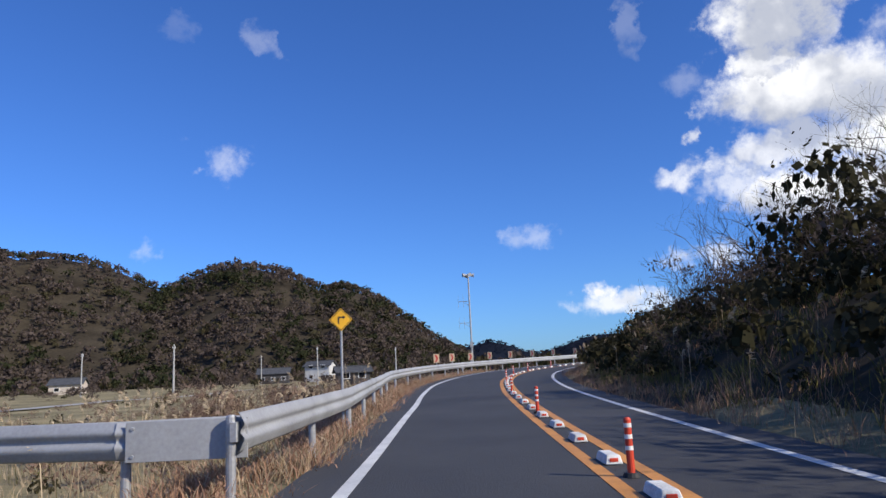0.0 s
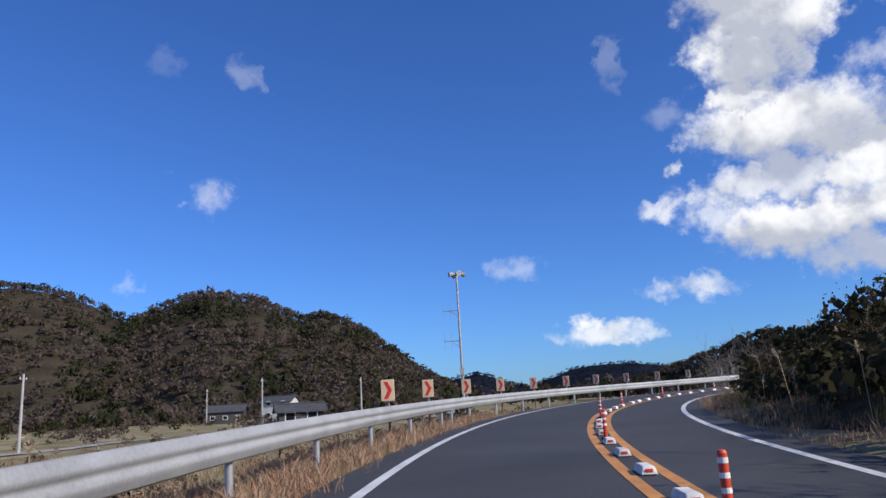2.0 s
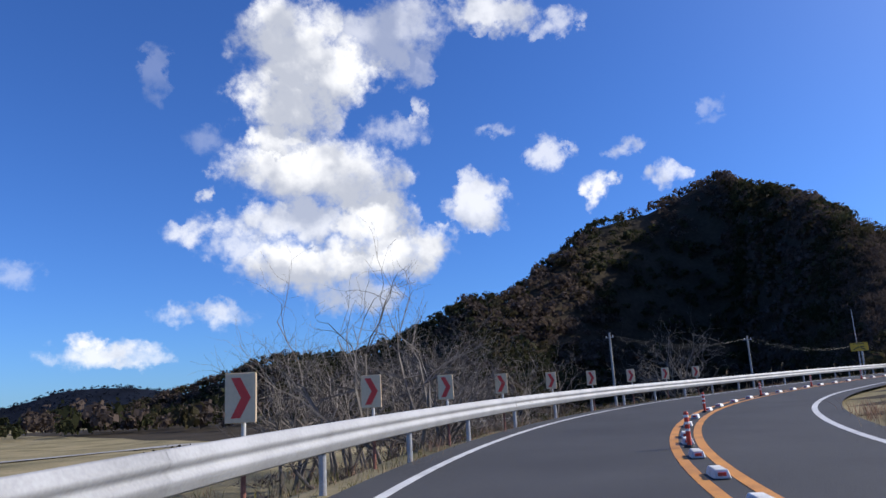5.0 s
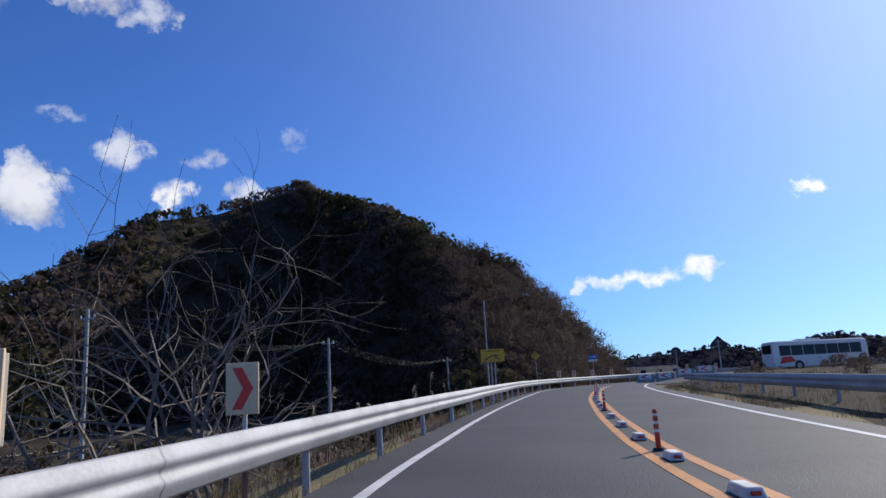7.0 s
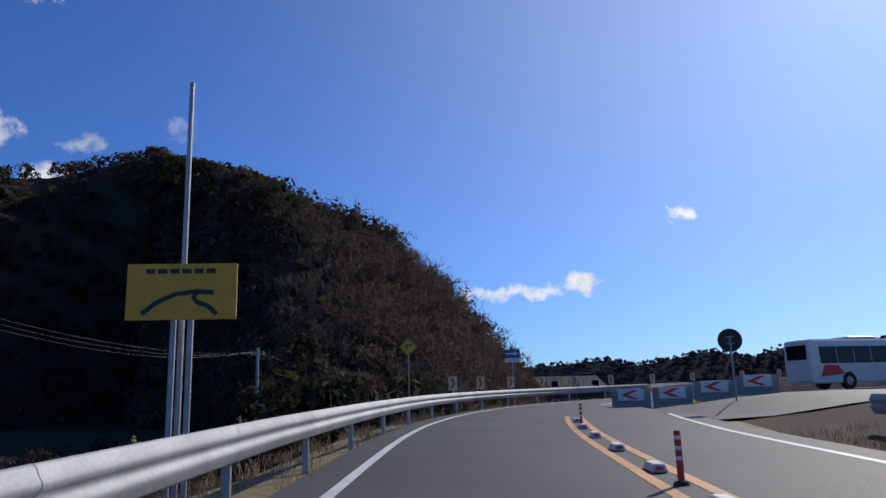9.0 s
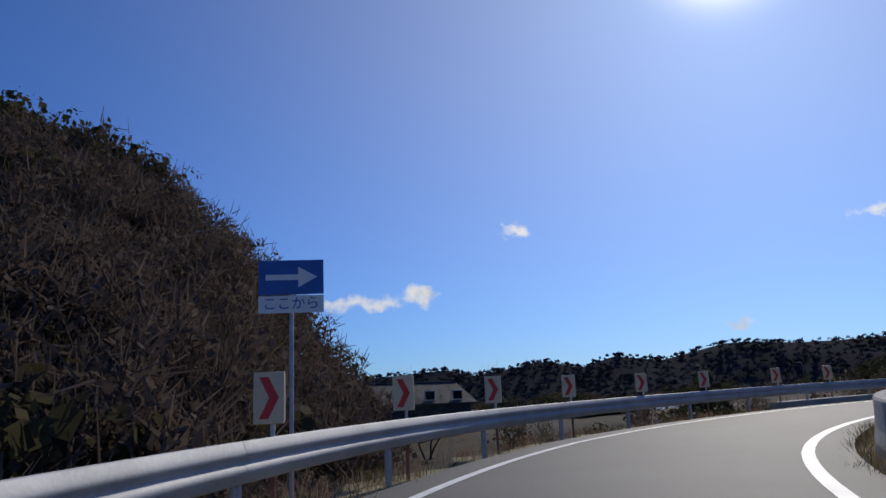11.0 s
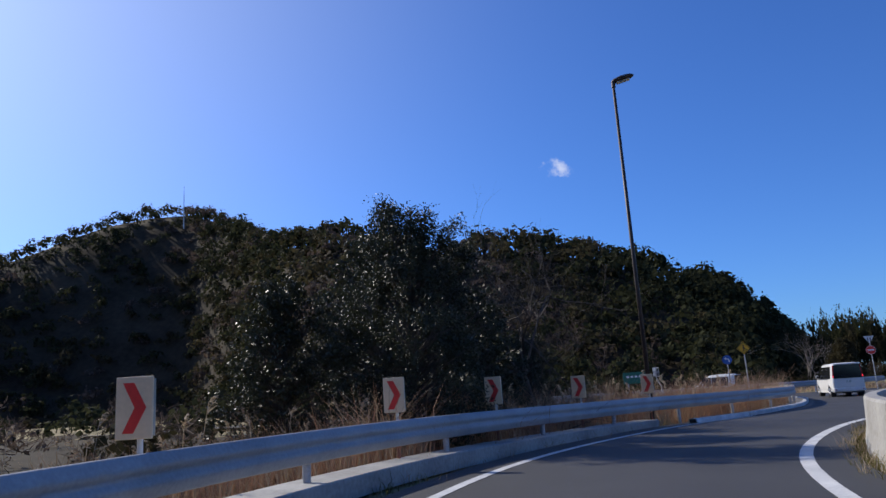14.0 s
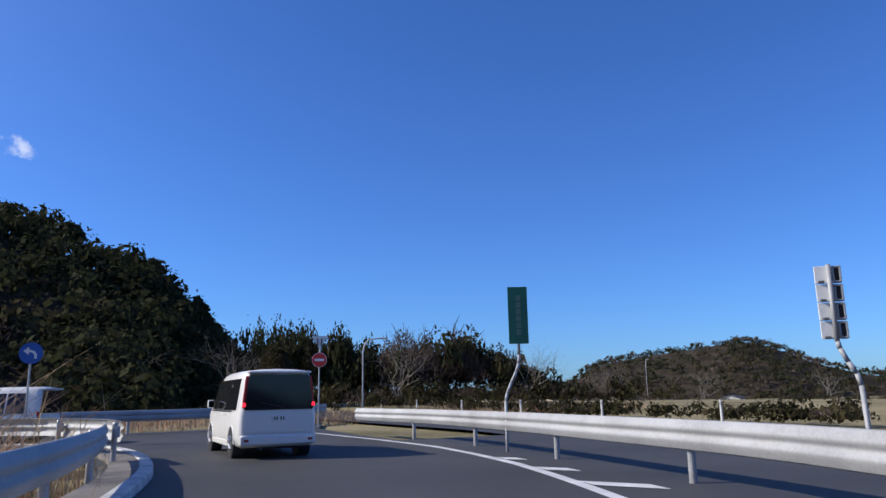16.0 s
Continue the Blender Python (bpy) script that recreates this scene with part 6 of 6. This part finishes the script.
thicket("undergrowth", [q for q in shade if near_road(*q)[1] < -7.5], 0.9, 2.4, (SHRUB, WOOD_OLIVE, WOOD_BROWN), "dark undergrowth between the embankment and the wooded hill", 60, 90, 0.11, (0.35, 0.45))
isl = []
for _ in range(150):
    s = 112 + 62 * rng_b.random()
    q = on_road(s, table(s, RIGHT_LINE) + 4.2 + 16 * rng_b.random())
    isl.append((q.x, q.y))
thicket("island_scrub", isl, 0.4, 1.1, (SHRUB, WOOD_BROWN, WOOD_BROWN), "low brown scrub on the island of the fork", 62, 170, 0.06, (0.2, 0.4))
low = [(162 + 170 * rng_b.random() ** 1.4, 10 + 100 * rng_b.random()) for _ in range(300)]
low = [q for q in low if math.hypot(q[0] - 190, q[1] - 90) > 17]
thicket("field_scrub", low, 1.5, 4.5, (WOOD_GREEN, WOOD_OLIVE, WOOD_BROWN), "dark bushes and small trees in the low fields", 63, 170, 0.085, (0.25, 0.4))
# hedgerows and copses between the fields and the hills
far_b = []
for _ in range(520):
    a = rng_b.random()
    far_b.append((-300 + 420 * a + rng_b.normal() * 10, 290 + 70 * rng_b.random() - 60 * a + rng_b.normal() * 14))
thicket("copse", far_b, 3.0, 7.5, (WOOD_GREEN, WOOD_OLIVE, WOOD_BROWN), "mixed winter copses at the foot of the hill", 55, 70, 0.17, (0.25, 0.45), 0.95)
far_b = [(-95 + 95 * rng_b.random(), 85 + 90 * rng_b.random()) for _ in range(170)]
thicket("field_scrub", far_b, 0.8, 2.6, (WOOD_OLIVE, WOOD_BROWN, WOOD_BROWN), "brown scrub scattered over the fields", 56, 110, 0.12, (0.3, 0.6))
P, S, K = [], [], []
for _ in range(230):
    u = rng_b.random()
    x, y = 114 - 29 * u + rng_b.normal() * 1.2, -30 + 22 * u - 5.0 * rng_b.random()
    top = float(np.interp(u, [0, 0.1, 0.21, 0.36, 0.46, 0.5, 0.7, 0.79, 0.88, 1.0], [9.4, 11.8, 11.0, 9.6, 8.0, 9.8, 10.4, 9.0, 6.6, 3.0]))
    h = top * (0.62 + 0.38 * rng_b.random())
    bare = 0.47 < u < 0.8
    P.append((x, y, ground_z(x, y) + h * 0.30))
    S.append((1.6 + 0.9 * rng_b.random() if not bare else h * 0.36, h * (0.80 if not bare else 0.66)))
    K.append(2 if bare and rng_b.random() < 0.75 else (0 if rng_b.random() < 0.8 else 1))
forest("tree_belt", P, S, K, (WOOD_GREEN, WOOD_OLIVE, WOOD_BROWN), "belt of dark conifers and bare trees beyond the junction", 230, 0.10, 57)
low = []
for _ in range(240):
    u = rng_b.random()
    low.append((116 - 36 * u + rng_b.normal() * 1.5, -27 + 22 * u + rng_b.normal() * 1.5))
thicket("undergrowth", low, 1.3, 2.8, (SHRUB, WOOD_OLIVE, WOOD_BROWN), "dark undergrowth at the foot of the tree belt", 67, 110, 0.11, (0.5, 0.7), 1.0)
hed = []
for _ in range(260):
    u = rng_b.random()
    hed.append((170 - 150 * u, 2.0 - 16 * u + rng_b.normal() * 1.2))
thicket("hedge", hed, 0.8, 1.7, (SHRUB, WOOD_OLIVE, WOOD_BROWN), "low dark hedge along the far road", 58, 120, 0.11, (0.6, 0.8))
hed = []
for _ in range(260):
    u = rng_b.random()
    hed.append((113.5 - 8.0 * u ** 0.6 + rng_b.normal() * 0.7, 58 - 72 * u))
thicket("hedge", hed, 0.8, 1.35, (SHRUB, WOOD_OLIVE, WOOD_BROWN), "low dark hedge beside the other carriageway", 66, 90, 0.12, (0.6, 0.85))
bush = [(20 - 90 * rng_b.random(), -10 - 60 * rng_b.random()) for _ in range(60)]
thicket("field_scrub", bush, 1.2, 3.2, (SHRUB, WOOD_OLIVE, WOOD_BROWN), "scattered shrubs and small trees over the flat fields", 59, 110, 0.12, (0.3, 0.55))


def tubes(segs, sides, m, name):
    """Tapered twigs and limbs, each from (p0, p1, r0, r1)."""
    n = len(segs)
    P0, P1 = np.array([s[0] for s in segs]), np.array([s[1] for s in segs])
    r0, r1 = np.array([s[2] for s in segs])[:, None], np.array([s[3] for s in segs])[:, None]
    d = P1 - P0
    d /= np.linalg.norm(d, axis=1)[:, None] + 1e-9
    ref = np.where(np.abs(d[:, 2:3]) > 0.9, np.array([[1.0, 0, 0]]), np.array([[0, 0, 1.0]]))
    u = np.cross(d, ref)
    u /= np.linalg.norm(u, axis=1)[:, None] + 1e-9
    v = np.cross(d, u)
    V = np.empty((n, sides, 4, 3))
    for i in range(sides):
        a, b = 2 * math.pi * i / sides, 2 * math.pi * (i + 1) / sides
        ea, eb = u * math.cos(a) + v * math.sin(a), u * math.cos(b) + v * math.sin(b)
        V[:, i, 0], V[:, i, 1], V[:, i, 2], V[:, i, 3] = P0 + ea * r0, P0 + eb * r0, P1 + eb * r1, P1 + ea * r1
    return quads(name, V.reshape(-1, 3), np.zeros(n * sides), [m])


def branch_out(rng, segs, p, d, r, ln, depth, spread):
    steps = 3
    for k in range(steps):
        d = d + rng.normal(size=3) * 0.27 + np.array([0, 0, 0.04])
        d /= np.linalg.norm(d)
        q = p + d * ln / steps
        r2 = r * 0.86
        segs.append((p, q, r, r2))
        p, r = q, r2
        if depth > 0 and k > 0:
            for _ in range(2 if depth > 2 else int(rng.integers(1, 3))):
                nd = d + rng.normal(size=3) * spread
                nd /= np.linalg.norm(nd)
                branch_out(rng, segs, p, nd, r * (0.55 + 0.2 * rng.random()), ln * (0.55 + 0.25 * rng.random()), depth - 1, spread)


def bare_tree(name, m, height, stems, seed, bark, label, depth=4, spread=0.55, lean=0.35):
    rng = np.random.default_rng(seed)
    tree = tagged(empty(name, m), label, "tree")
    trunk, crown = [], []
    for k in range(stems):
        d = np.array([rng.normal() * lean, rng.normal() * lean, 1.0])
        d /= np.linalg.norm(d)
        p = np.array([rng.normal() * 0.12 * (stems > 1), rng.normal() * 0.12 * (stems > 1), -0.4])
        ln = height * 0.34
        r = height * 0.013
        q = p
        for j in range(3):
            d2 = d + rng.normal(size=3) * 0.10
            d2 /= np.linalg.norm(d2)
            q2 = q + d2 * ln / 3
            trunk.append((q, q2, r, r * 0.9))
            q, r = q2, r * 0.9
        for _ in range(3):
            nd = d + rng.normal(size=3) * spread
            nd[2] = abs(nd[2]) + 0.15
            nd /= np.linalg.norm(nd)
            branch_out(rng, crown, q, nd, r * 0.75, height * 0.36 * (0.8 + 0.4 * rng.random()), depth - 1, spread)
    hung(new("trunk", tubes(trunk, 7, bark, "trunk")), tree)
    hung(new("crown", tubes(crown, 3, bark, "crown")), tree)
    return tree


def stand(x, y, turn=0.0, size=1.0, z=None):
    return Matrix.Translation((x, y, ground_z(x, y) if z is None else z)) @ Matrix.Rotation(turn, 4, "Z") @ Matrix.Diagonal((size, size, size, 1))


rng_t = np.random.default_rng(61)
# pale roadside saplings before the dark hill
protos = []
for k in range(4):
    s = 109.5 + k * 3.6
    p = on_road(s, -6.4 - 2.0 * (k % 2))
    protos.append(bare_tree("bare_tree", stand(p.x, p.y), 4.5 + 0.35 * k, 3, 70 + k, BARK_PALE, "leafless pale-barked tree with spreading branches on the embankment", 4, 0.75, 0.5))
for k in range(16):
    s = 107 + 13 * rng_t.random() if k < 14 else 134 + 4 * rng_t.random()
    p = on_road(s, -5.6 - (7 if k < 14 else 3) * rng_t.random())
    copy_thing(protos[k % 4], stand(p.x, p.y, rng_t.random() * 6.28, 1.0 + 0.35 * rng_t.random()))
dark = [bare_tree("bare_tree", stand(146.8, 56.0), 8.6, 2, 81, BARK_DARK, "leafless dark tree beside the lamp post", 5, 0.66, 0.22),
        bare_tree("bare_tree", stand(105, -8), 6.5, 3, 82, BARK_PALE, "leafless pale tree beyond the junction", 4, 0.5, 0.2),
        bare_tree("bare_tree", stand(177, 114), 6.2, 3, 83, BARK_DARK, "leafless dark tree among evergreens", 4, 0.5, 0.25)]
bare_tree("bare_tree", stand(146.7, 61.6), 3.2, 2, 84, BARK_DARK, "small leafless tree beside the ramp", 3, 0.6, 0.35)
for x, y in ((122, -6), (88, -10), (66, -22), (60, -28), (38, -30), (12, -25), (-15, -20), (-40, -5), (130, -12)):
    copy_thing(dark[1], stand(x, y, rng_t.random() * 6.28))
for x, y in ((166, 112), (160, 118), (171, 105), (155, 121), (164, 124)):
    copy_thing(dark[2], stand(x, y, rng_t.random() * 6.28))
for s, o in ((19, 10), (24, 12), (30, 9.5), (38, 10)):
    p = on_road(s, table(s, RIGHT_LINE) + o)
    copy_thing(dark[2], stand(p.x, p.y, rng_t.random() * 6.28))


def leafy_tree(m, height, radius, count, seed, leaf, label, size=0.09):
    """Trunk with limbs and a broad, uneven crown of single leaves in sprays."""
    rng = np.random.default_rng(seed)
    tree = tagged(empty("evergreen_tree", m), label, "tree")
    trunk, limbs = [], []
    trunk.append((np.array([0, 0, -0.4]), np.array([0.1, 0.05, height * 0.35]), height * 0.03, height * 0.022))
    trunk.append((np.array([0.1, 0.05, height * 0.35]), np.array([0.0, 0.1, height * 0.85]), height * 0.022, height * 0.008))
    sprays = []
    for k in range(360):
        u = rng.random()
        z = height * (0.12 + 0.86 * u)
        a = rng.random() * 6.28
        reach = radius * min(1.0, 0.55 + 1.8 * u) * (1.0 - 0.72 * u ** 1.8) * (0.35 + 0.65 * rng.random() ** 0.6) * (0.8 + 0.3 * math.sin(3 * a + 5 * u))
        q = np.array([math.cos(a) * reach, math.sin(a) * reach, z + 0.10 * height * rng.random()])
        limbs.append((np.array([0.05, 0.07, z * 0.82]), q, 0.028, 0.006))
        sprays.append(q)
    hung(new("trunk", tubes(trunk, 9, BARK_DARK, "trunk")), tree)
    hung(new("limb_mass", tubes(limbs, 5, BARK_DARK, "limb_mass")), tree)
    S = np.array(sprays)
    c = S[rng.integers(len(S), size=count)] + rng.normal(size=(count, 3)) * np.array([0.125, 0.125, 0.11])
    t = rng.normal(size=(count, 3)) + np.array([0, 0, 0.5])
    t /= np.linalg.norm(t, axis=1)[:, None]
    b = np.cross(t, rng.normal(size=(count, 3)))
    b /= np.linalg.norm(b, axis=1)[:, None] + 1e-9
    sz = size * (0.6 + 0.8 * rng.random((count, 1)))
    V = np.empty((count, 4, 3))
    V[:, 0], V[:, 1], V[:, 2], V[:, 3] = c + t * sz, c + b * sz * 0.5, c - t * sz, c - b * sz * 0.5
    hung(new("crown", quads("crown", V.reshape(-1, 3), np.zeros(count), [leaf])), tree)
    return tree


ev = leafy_tree(stand(148.8, 66.8), 6.4, 2.8, 62000, 91, GLOSSY, "dense dark evergreen tree with glossy leaves beside the ramp", 0.034)
ev2 = leafy_tree(stand(148.9, 63.4, 2.0, (10.5 - ground_z(148.9, 63.4)) / 6.8), 6.4, 2.9, 17000, 93, GLOSSY, "dark evergreen tree with glossy leaves among others, some added for shade", 0.06)
# taller ones, partly out of view, added to throw shade on rail and reeds
for x, y, turn, top in ((148.3, 60.6, 3.1, 9.4), (152.4, 66.4, 4.0, 9.6), (152.3, 58.0, 1.2, 13.0), (153.8, 52.6, 5.0, 13.5), (150.2, 50.0, 0.4, 11.0), (156.2, 46.4, 2.6, 14.5), (152.4, 43.6, 3.6, 12.5), (148.2, 45.4, 1.9, 9.4)):
    copy_thing(ev2, stand(x, y, turn, (top - ground_z(x, y)) / 6.8))
leafy_tree(stand(120.5, 3.5), 4.5, 2.0, 9000, 92, WOOD_OLIVE, "small bronze-green broadleaf tree by the junction", 0.11)

# ---- houses and sheds in the fields ----
ROOF_TILE = mat("grey_roof_tiles", (0.075, 0.078, 0.085), 0.85, var=0.25, scale=1.5, fine=14, bump=0.4, spec=0.15)
WALL_CREAM = mat("cream_render", (0.55, 0.47, 0.38), 0.85, var=0.12, scale=0.8, fine=12, bump=0.1)
WALL_WHITE = mat("white_render", (0.52, 0.51, 0.49), 0.8, var=0.12, scale=0.8, fine=12, bump=0.1)
WALL_DARK = mat("dark_boards", (0.05, 0.045, 0.045), 0.7, var=0.25, scale=1.2, fine=12, bump=0.2)
TARP = mat("blue_sheet", (0.02, 0.16, 0.30), 0.85, var=0.2, scale=1.5, fine=12, bump=0.2)


def gable_roof(w, d, z, rise, over):
    hw, hd = w / 2 + over, d / 2 + over
    bm = bmesh.new()
    top = [bm.verts.new(p) for p in ((-hw, -hd, z), (hw, -hd, z), (hw, 0, z + rise), (-hw, 0, z + rise), (hw, hd, z), (-hw, hd, z))]
    low = [bm.verts.new((v.co.x, v.co.y, v.co.z - 0.16)) for v in top]
    for f in ((0, 1, 2, 3), (3, 2, 4, 5)):
        bm.faces.new([top[i] for i in f])
        bm.faces.new([low[i] for i in reversed(f)])
    for a, b in ((0, 1), (1, 2), (2, 4), (4, 5), (5, 3), (3, 0)):
        bm.faces.new((top[b], top[a], low[a], low[b]))
    bmesh.ops.recalc_face_normals(bm, faces=bm.faces[:])
    return bm


def house(x, y, turn, w, d, h, rise, wall, label, storeys=1, door=True):
    z = ground_z(x, y) - 0.1
    ob = tagged(empty("house", pose(x, y, z, 0, 0, turn)), label, "house")
    bm = box(w, d, h, (0, 0, h / 2))
    g = [bm.verts.new(p) for p in ((-w / 2, -d / 2, h), (-w / 2, d / 2, h), (-w / 2, 0, h + rise * 0.92), (w / 2, -d / 2, h), (w / 2, d / 2, h), (w / 2, 0, h + rise * 0.92))]
    bm.faces.new(g[:3])
    bm.faces.new(g[3:][::-1])
    part("wall", bm, wall, ob)
    part("roof", gable_roof(w, d, h, rise, 0.5), ROOF_TILE, ob, "dark grey tiled roof")
    part("ridge_cap", box(w + 1.0, 0.3, 0.16, (0, 0, h + rise + 0.04), 0.03), ROOF_TILE, ob)
    for st in range(storeys):
        for k in range(max(2, int(w / 2.6))):
            xx = -w / 2 + (k + 0.5) * w / max(2, int(w / 2.6))
            win = part("window", box(1.25, 0.08, 1.0, (xx, -d / 2 - 0.02, 1.5 + st * 2.7), 0.01, seg=1), SIGN_WHITE, ob, "white window frame")
            part("pane", box(1.05, 0.03, 0.82, (xx, -d / 2 - 0.055, 1.5 + st * 2.7)), GLASS_DARK, win)
    return ob


house(-106, 178, 15, 7.6, 5.4, 2.7, 1.6, WALL_CREAM, "small cream single-storey house with a grey tiled roof")
house(-47, 203, -8, 7.2, 5.5, 4.4, 1.5, WALL_WHITE, "two-storey white house with a dark tiled roof", 2)
house(-64, 215, 12, 9.0, 6.5, 3.0, 1.7, WALL_DARK, "dark timber farmhouse with a tiled roof")
house(-22, 118, 20, 5.2, 3.2, 2.1, 0.9, WALL_DARK, "small dark shed with a low roof")
house(190, 113, -60, 10.0, 7.0, 3.4, 2.2, WALL_DARK, "dark farmhouse with a pale-edged tiled roof below the ramp", 2)
house(-120, -150, 30, 12.0, 8.0, 3.2, 1.4, WALL_WHITE, "far low white building beyond the fields")
house(-60, -190, 10, 14.0, 9.0, 3.4, 1.5, WALL_CREAM, "far low building beyond the fields")
strip_bm = bmesh.new()
for i in range(9):
    for j in range(5):
        strip_bm.verts.new((-5 + i * 1.25, -2.5 + j * 1.25, 0.5 + 0.5 * math.sin(i * 0.8) * math.cos(j * 0.9)))
strip_bm.verts.ensure_lookup_table()
for i in range(8):
    for j in range(4):
        strip_bm.faces.new([strip_bm.verts[k] for k in (i * 5 + j, (i + 1) * 5 + j, (i + 1) * 5 + j + 1, i * 5 + j + 1)])
t_ob = part("tarpaulin", strip_bm, TARP)
t_ob.matrix_world = pose(200, 87, ground_z(200, 87) + 0.05, 0, 0, -80) @ Matrix.Diagonal((1.5, 1.4, 0.8, 1))
tagged(t_ob, "rumpled blue sheet spread on the field", "tarpaulin")
# pale lane across the fields
lane = strip("lane", -20, 190, [lambda s: -46 - 0.06 * s, lambda s: -43.6 - 0.06 * s], [lambda s: 0.0, lambda s: 0.0], CONCRETE, 3.0)
for v in lane.data.vertices:
    v.co.z = ground_z(v.co.x, v.co.y) + 0.10
tagged(lane, "narrow pale concrete lane across the fields", "lane", kind="structure")
# paved lay-by on which the coach stands
rows = []
for k in range(18):
    places = [on_road(213 + 2.1 * k, o) for o in (4.9, 6.2, 7.5, 8.8, 10.1)]
    rows.append([Vector((q.x, q.y, ground_z(q.x, q.y) + 0.04)) for q in places])
lay = mesh_of("side_road", [v for r in rows for v in r], [(i * 5 + j, i * 5 + j + 1, i * 5 + j + 6, i * 5 + j + 5) for i in range(17) for j in range(4)], ASPHALT, smooth=True)
tagged(new("side_road", lay), "narrow asphalt lay-by inside the loop", "road", kind="structure")
# the other lane, which bends away round the nose of the island
rows = []
for k in range(20):
    u = k / 19
    x, y = 107.2 - 3.6 * u, 109.2 - 40.0 * u
    rows.append([Vector((x + o, y, ground_z(x + o, y) + 0.05)) for o in (-3.6, -1.8, 0, 1.8, 3.6)])
lay = mesh_of("other_lane", [v for r in rows for v in r], [(i * 5 + j, i * 5 + j + 1, i * 5 + j + 6, i * 5 + j + 5) for i in range(19) for j in range(4)], ASPHALT, smooth=True)
tagged(new("other_lane", lay), "asphalt lane bending away round the island", "road", kind="structure")
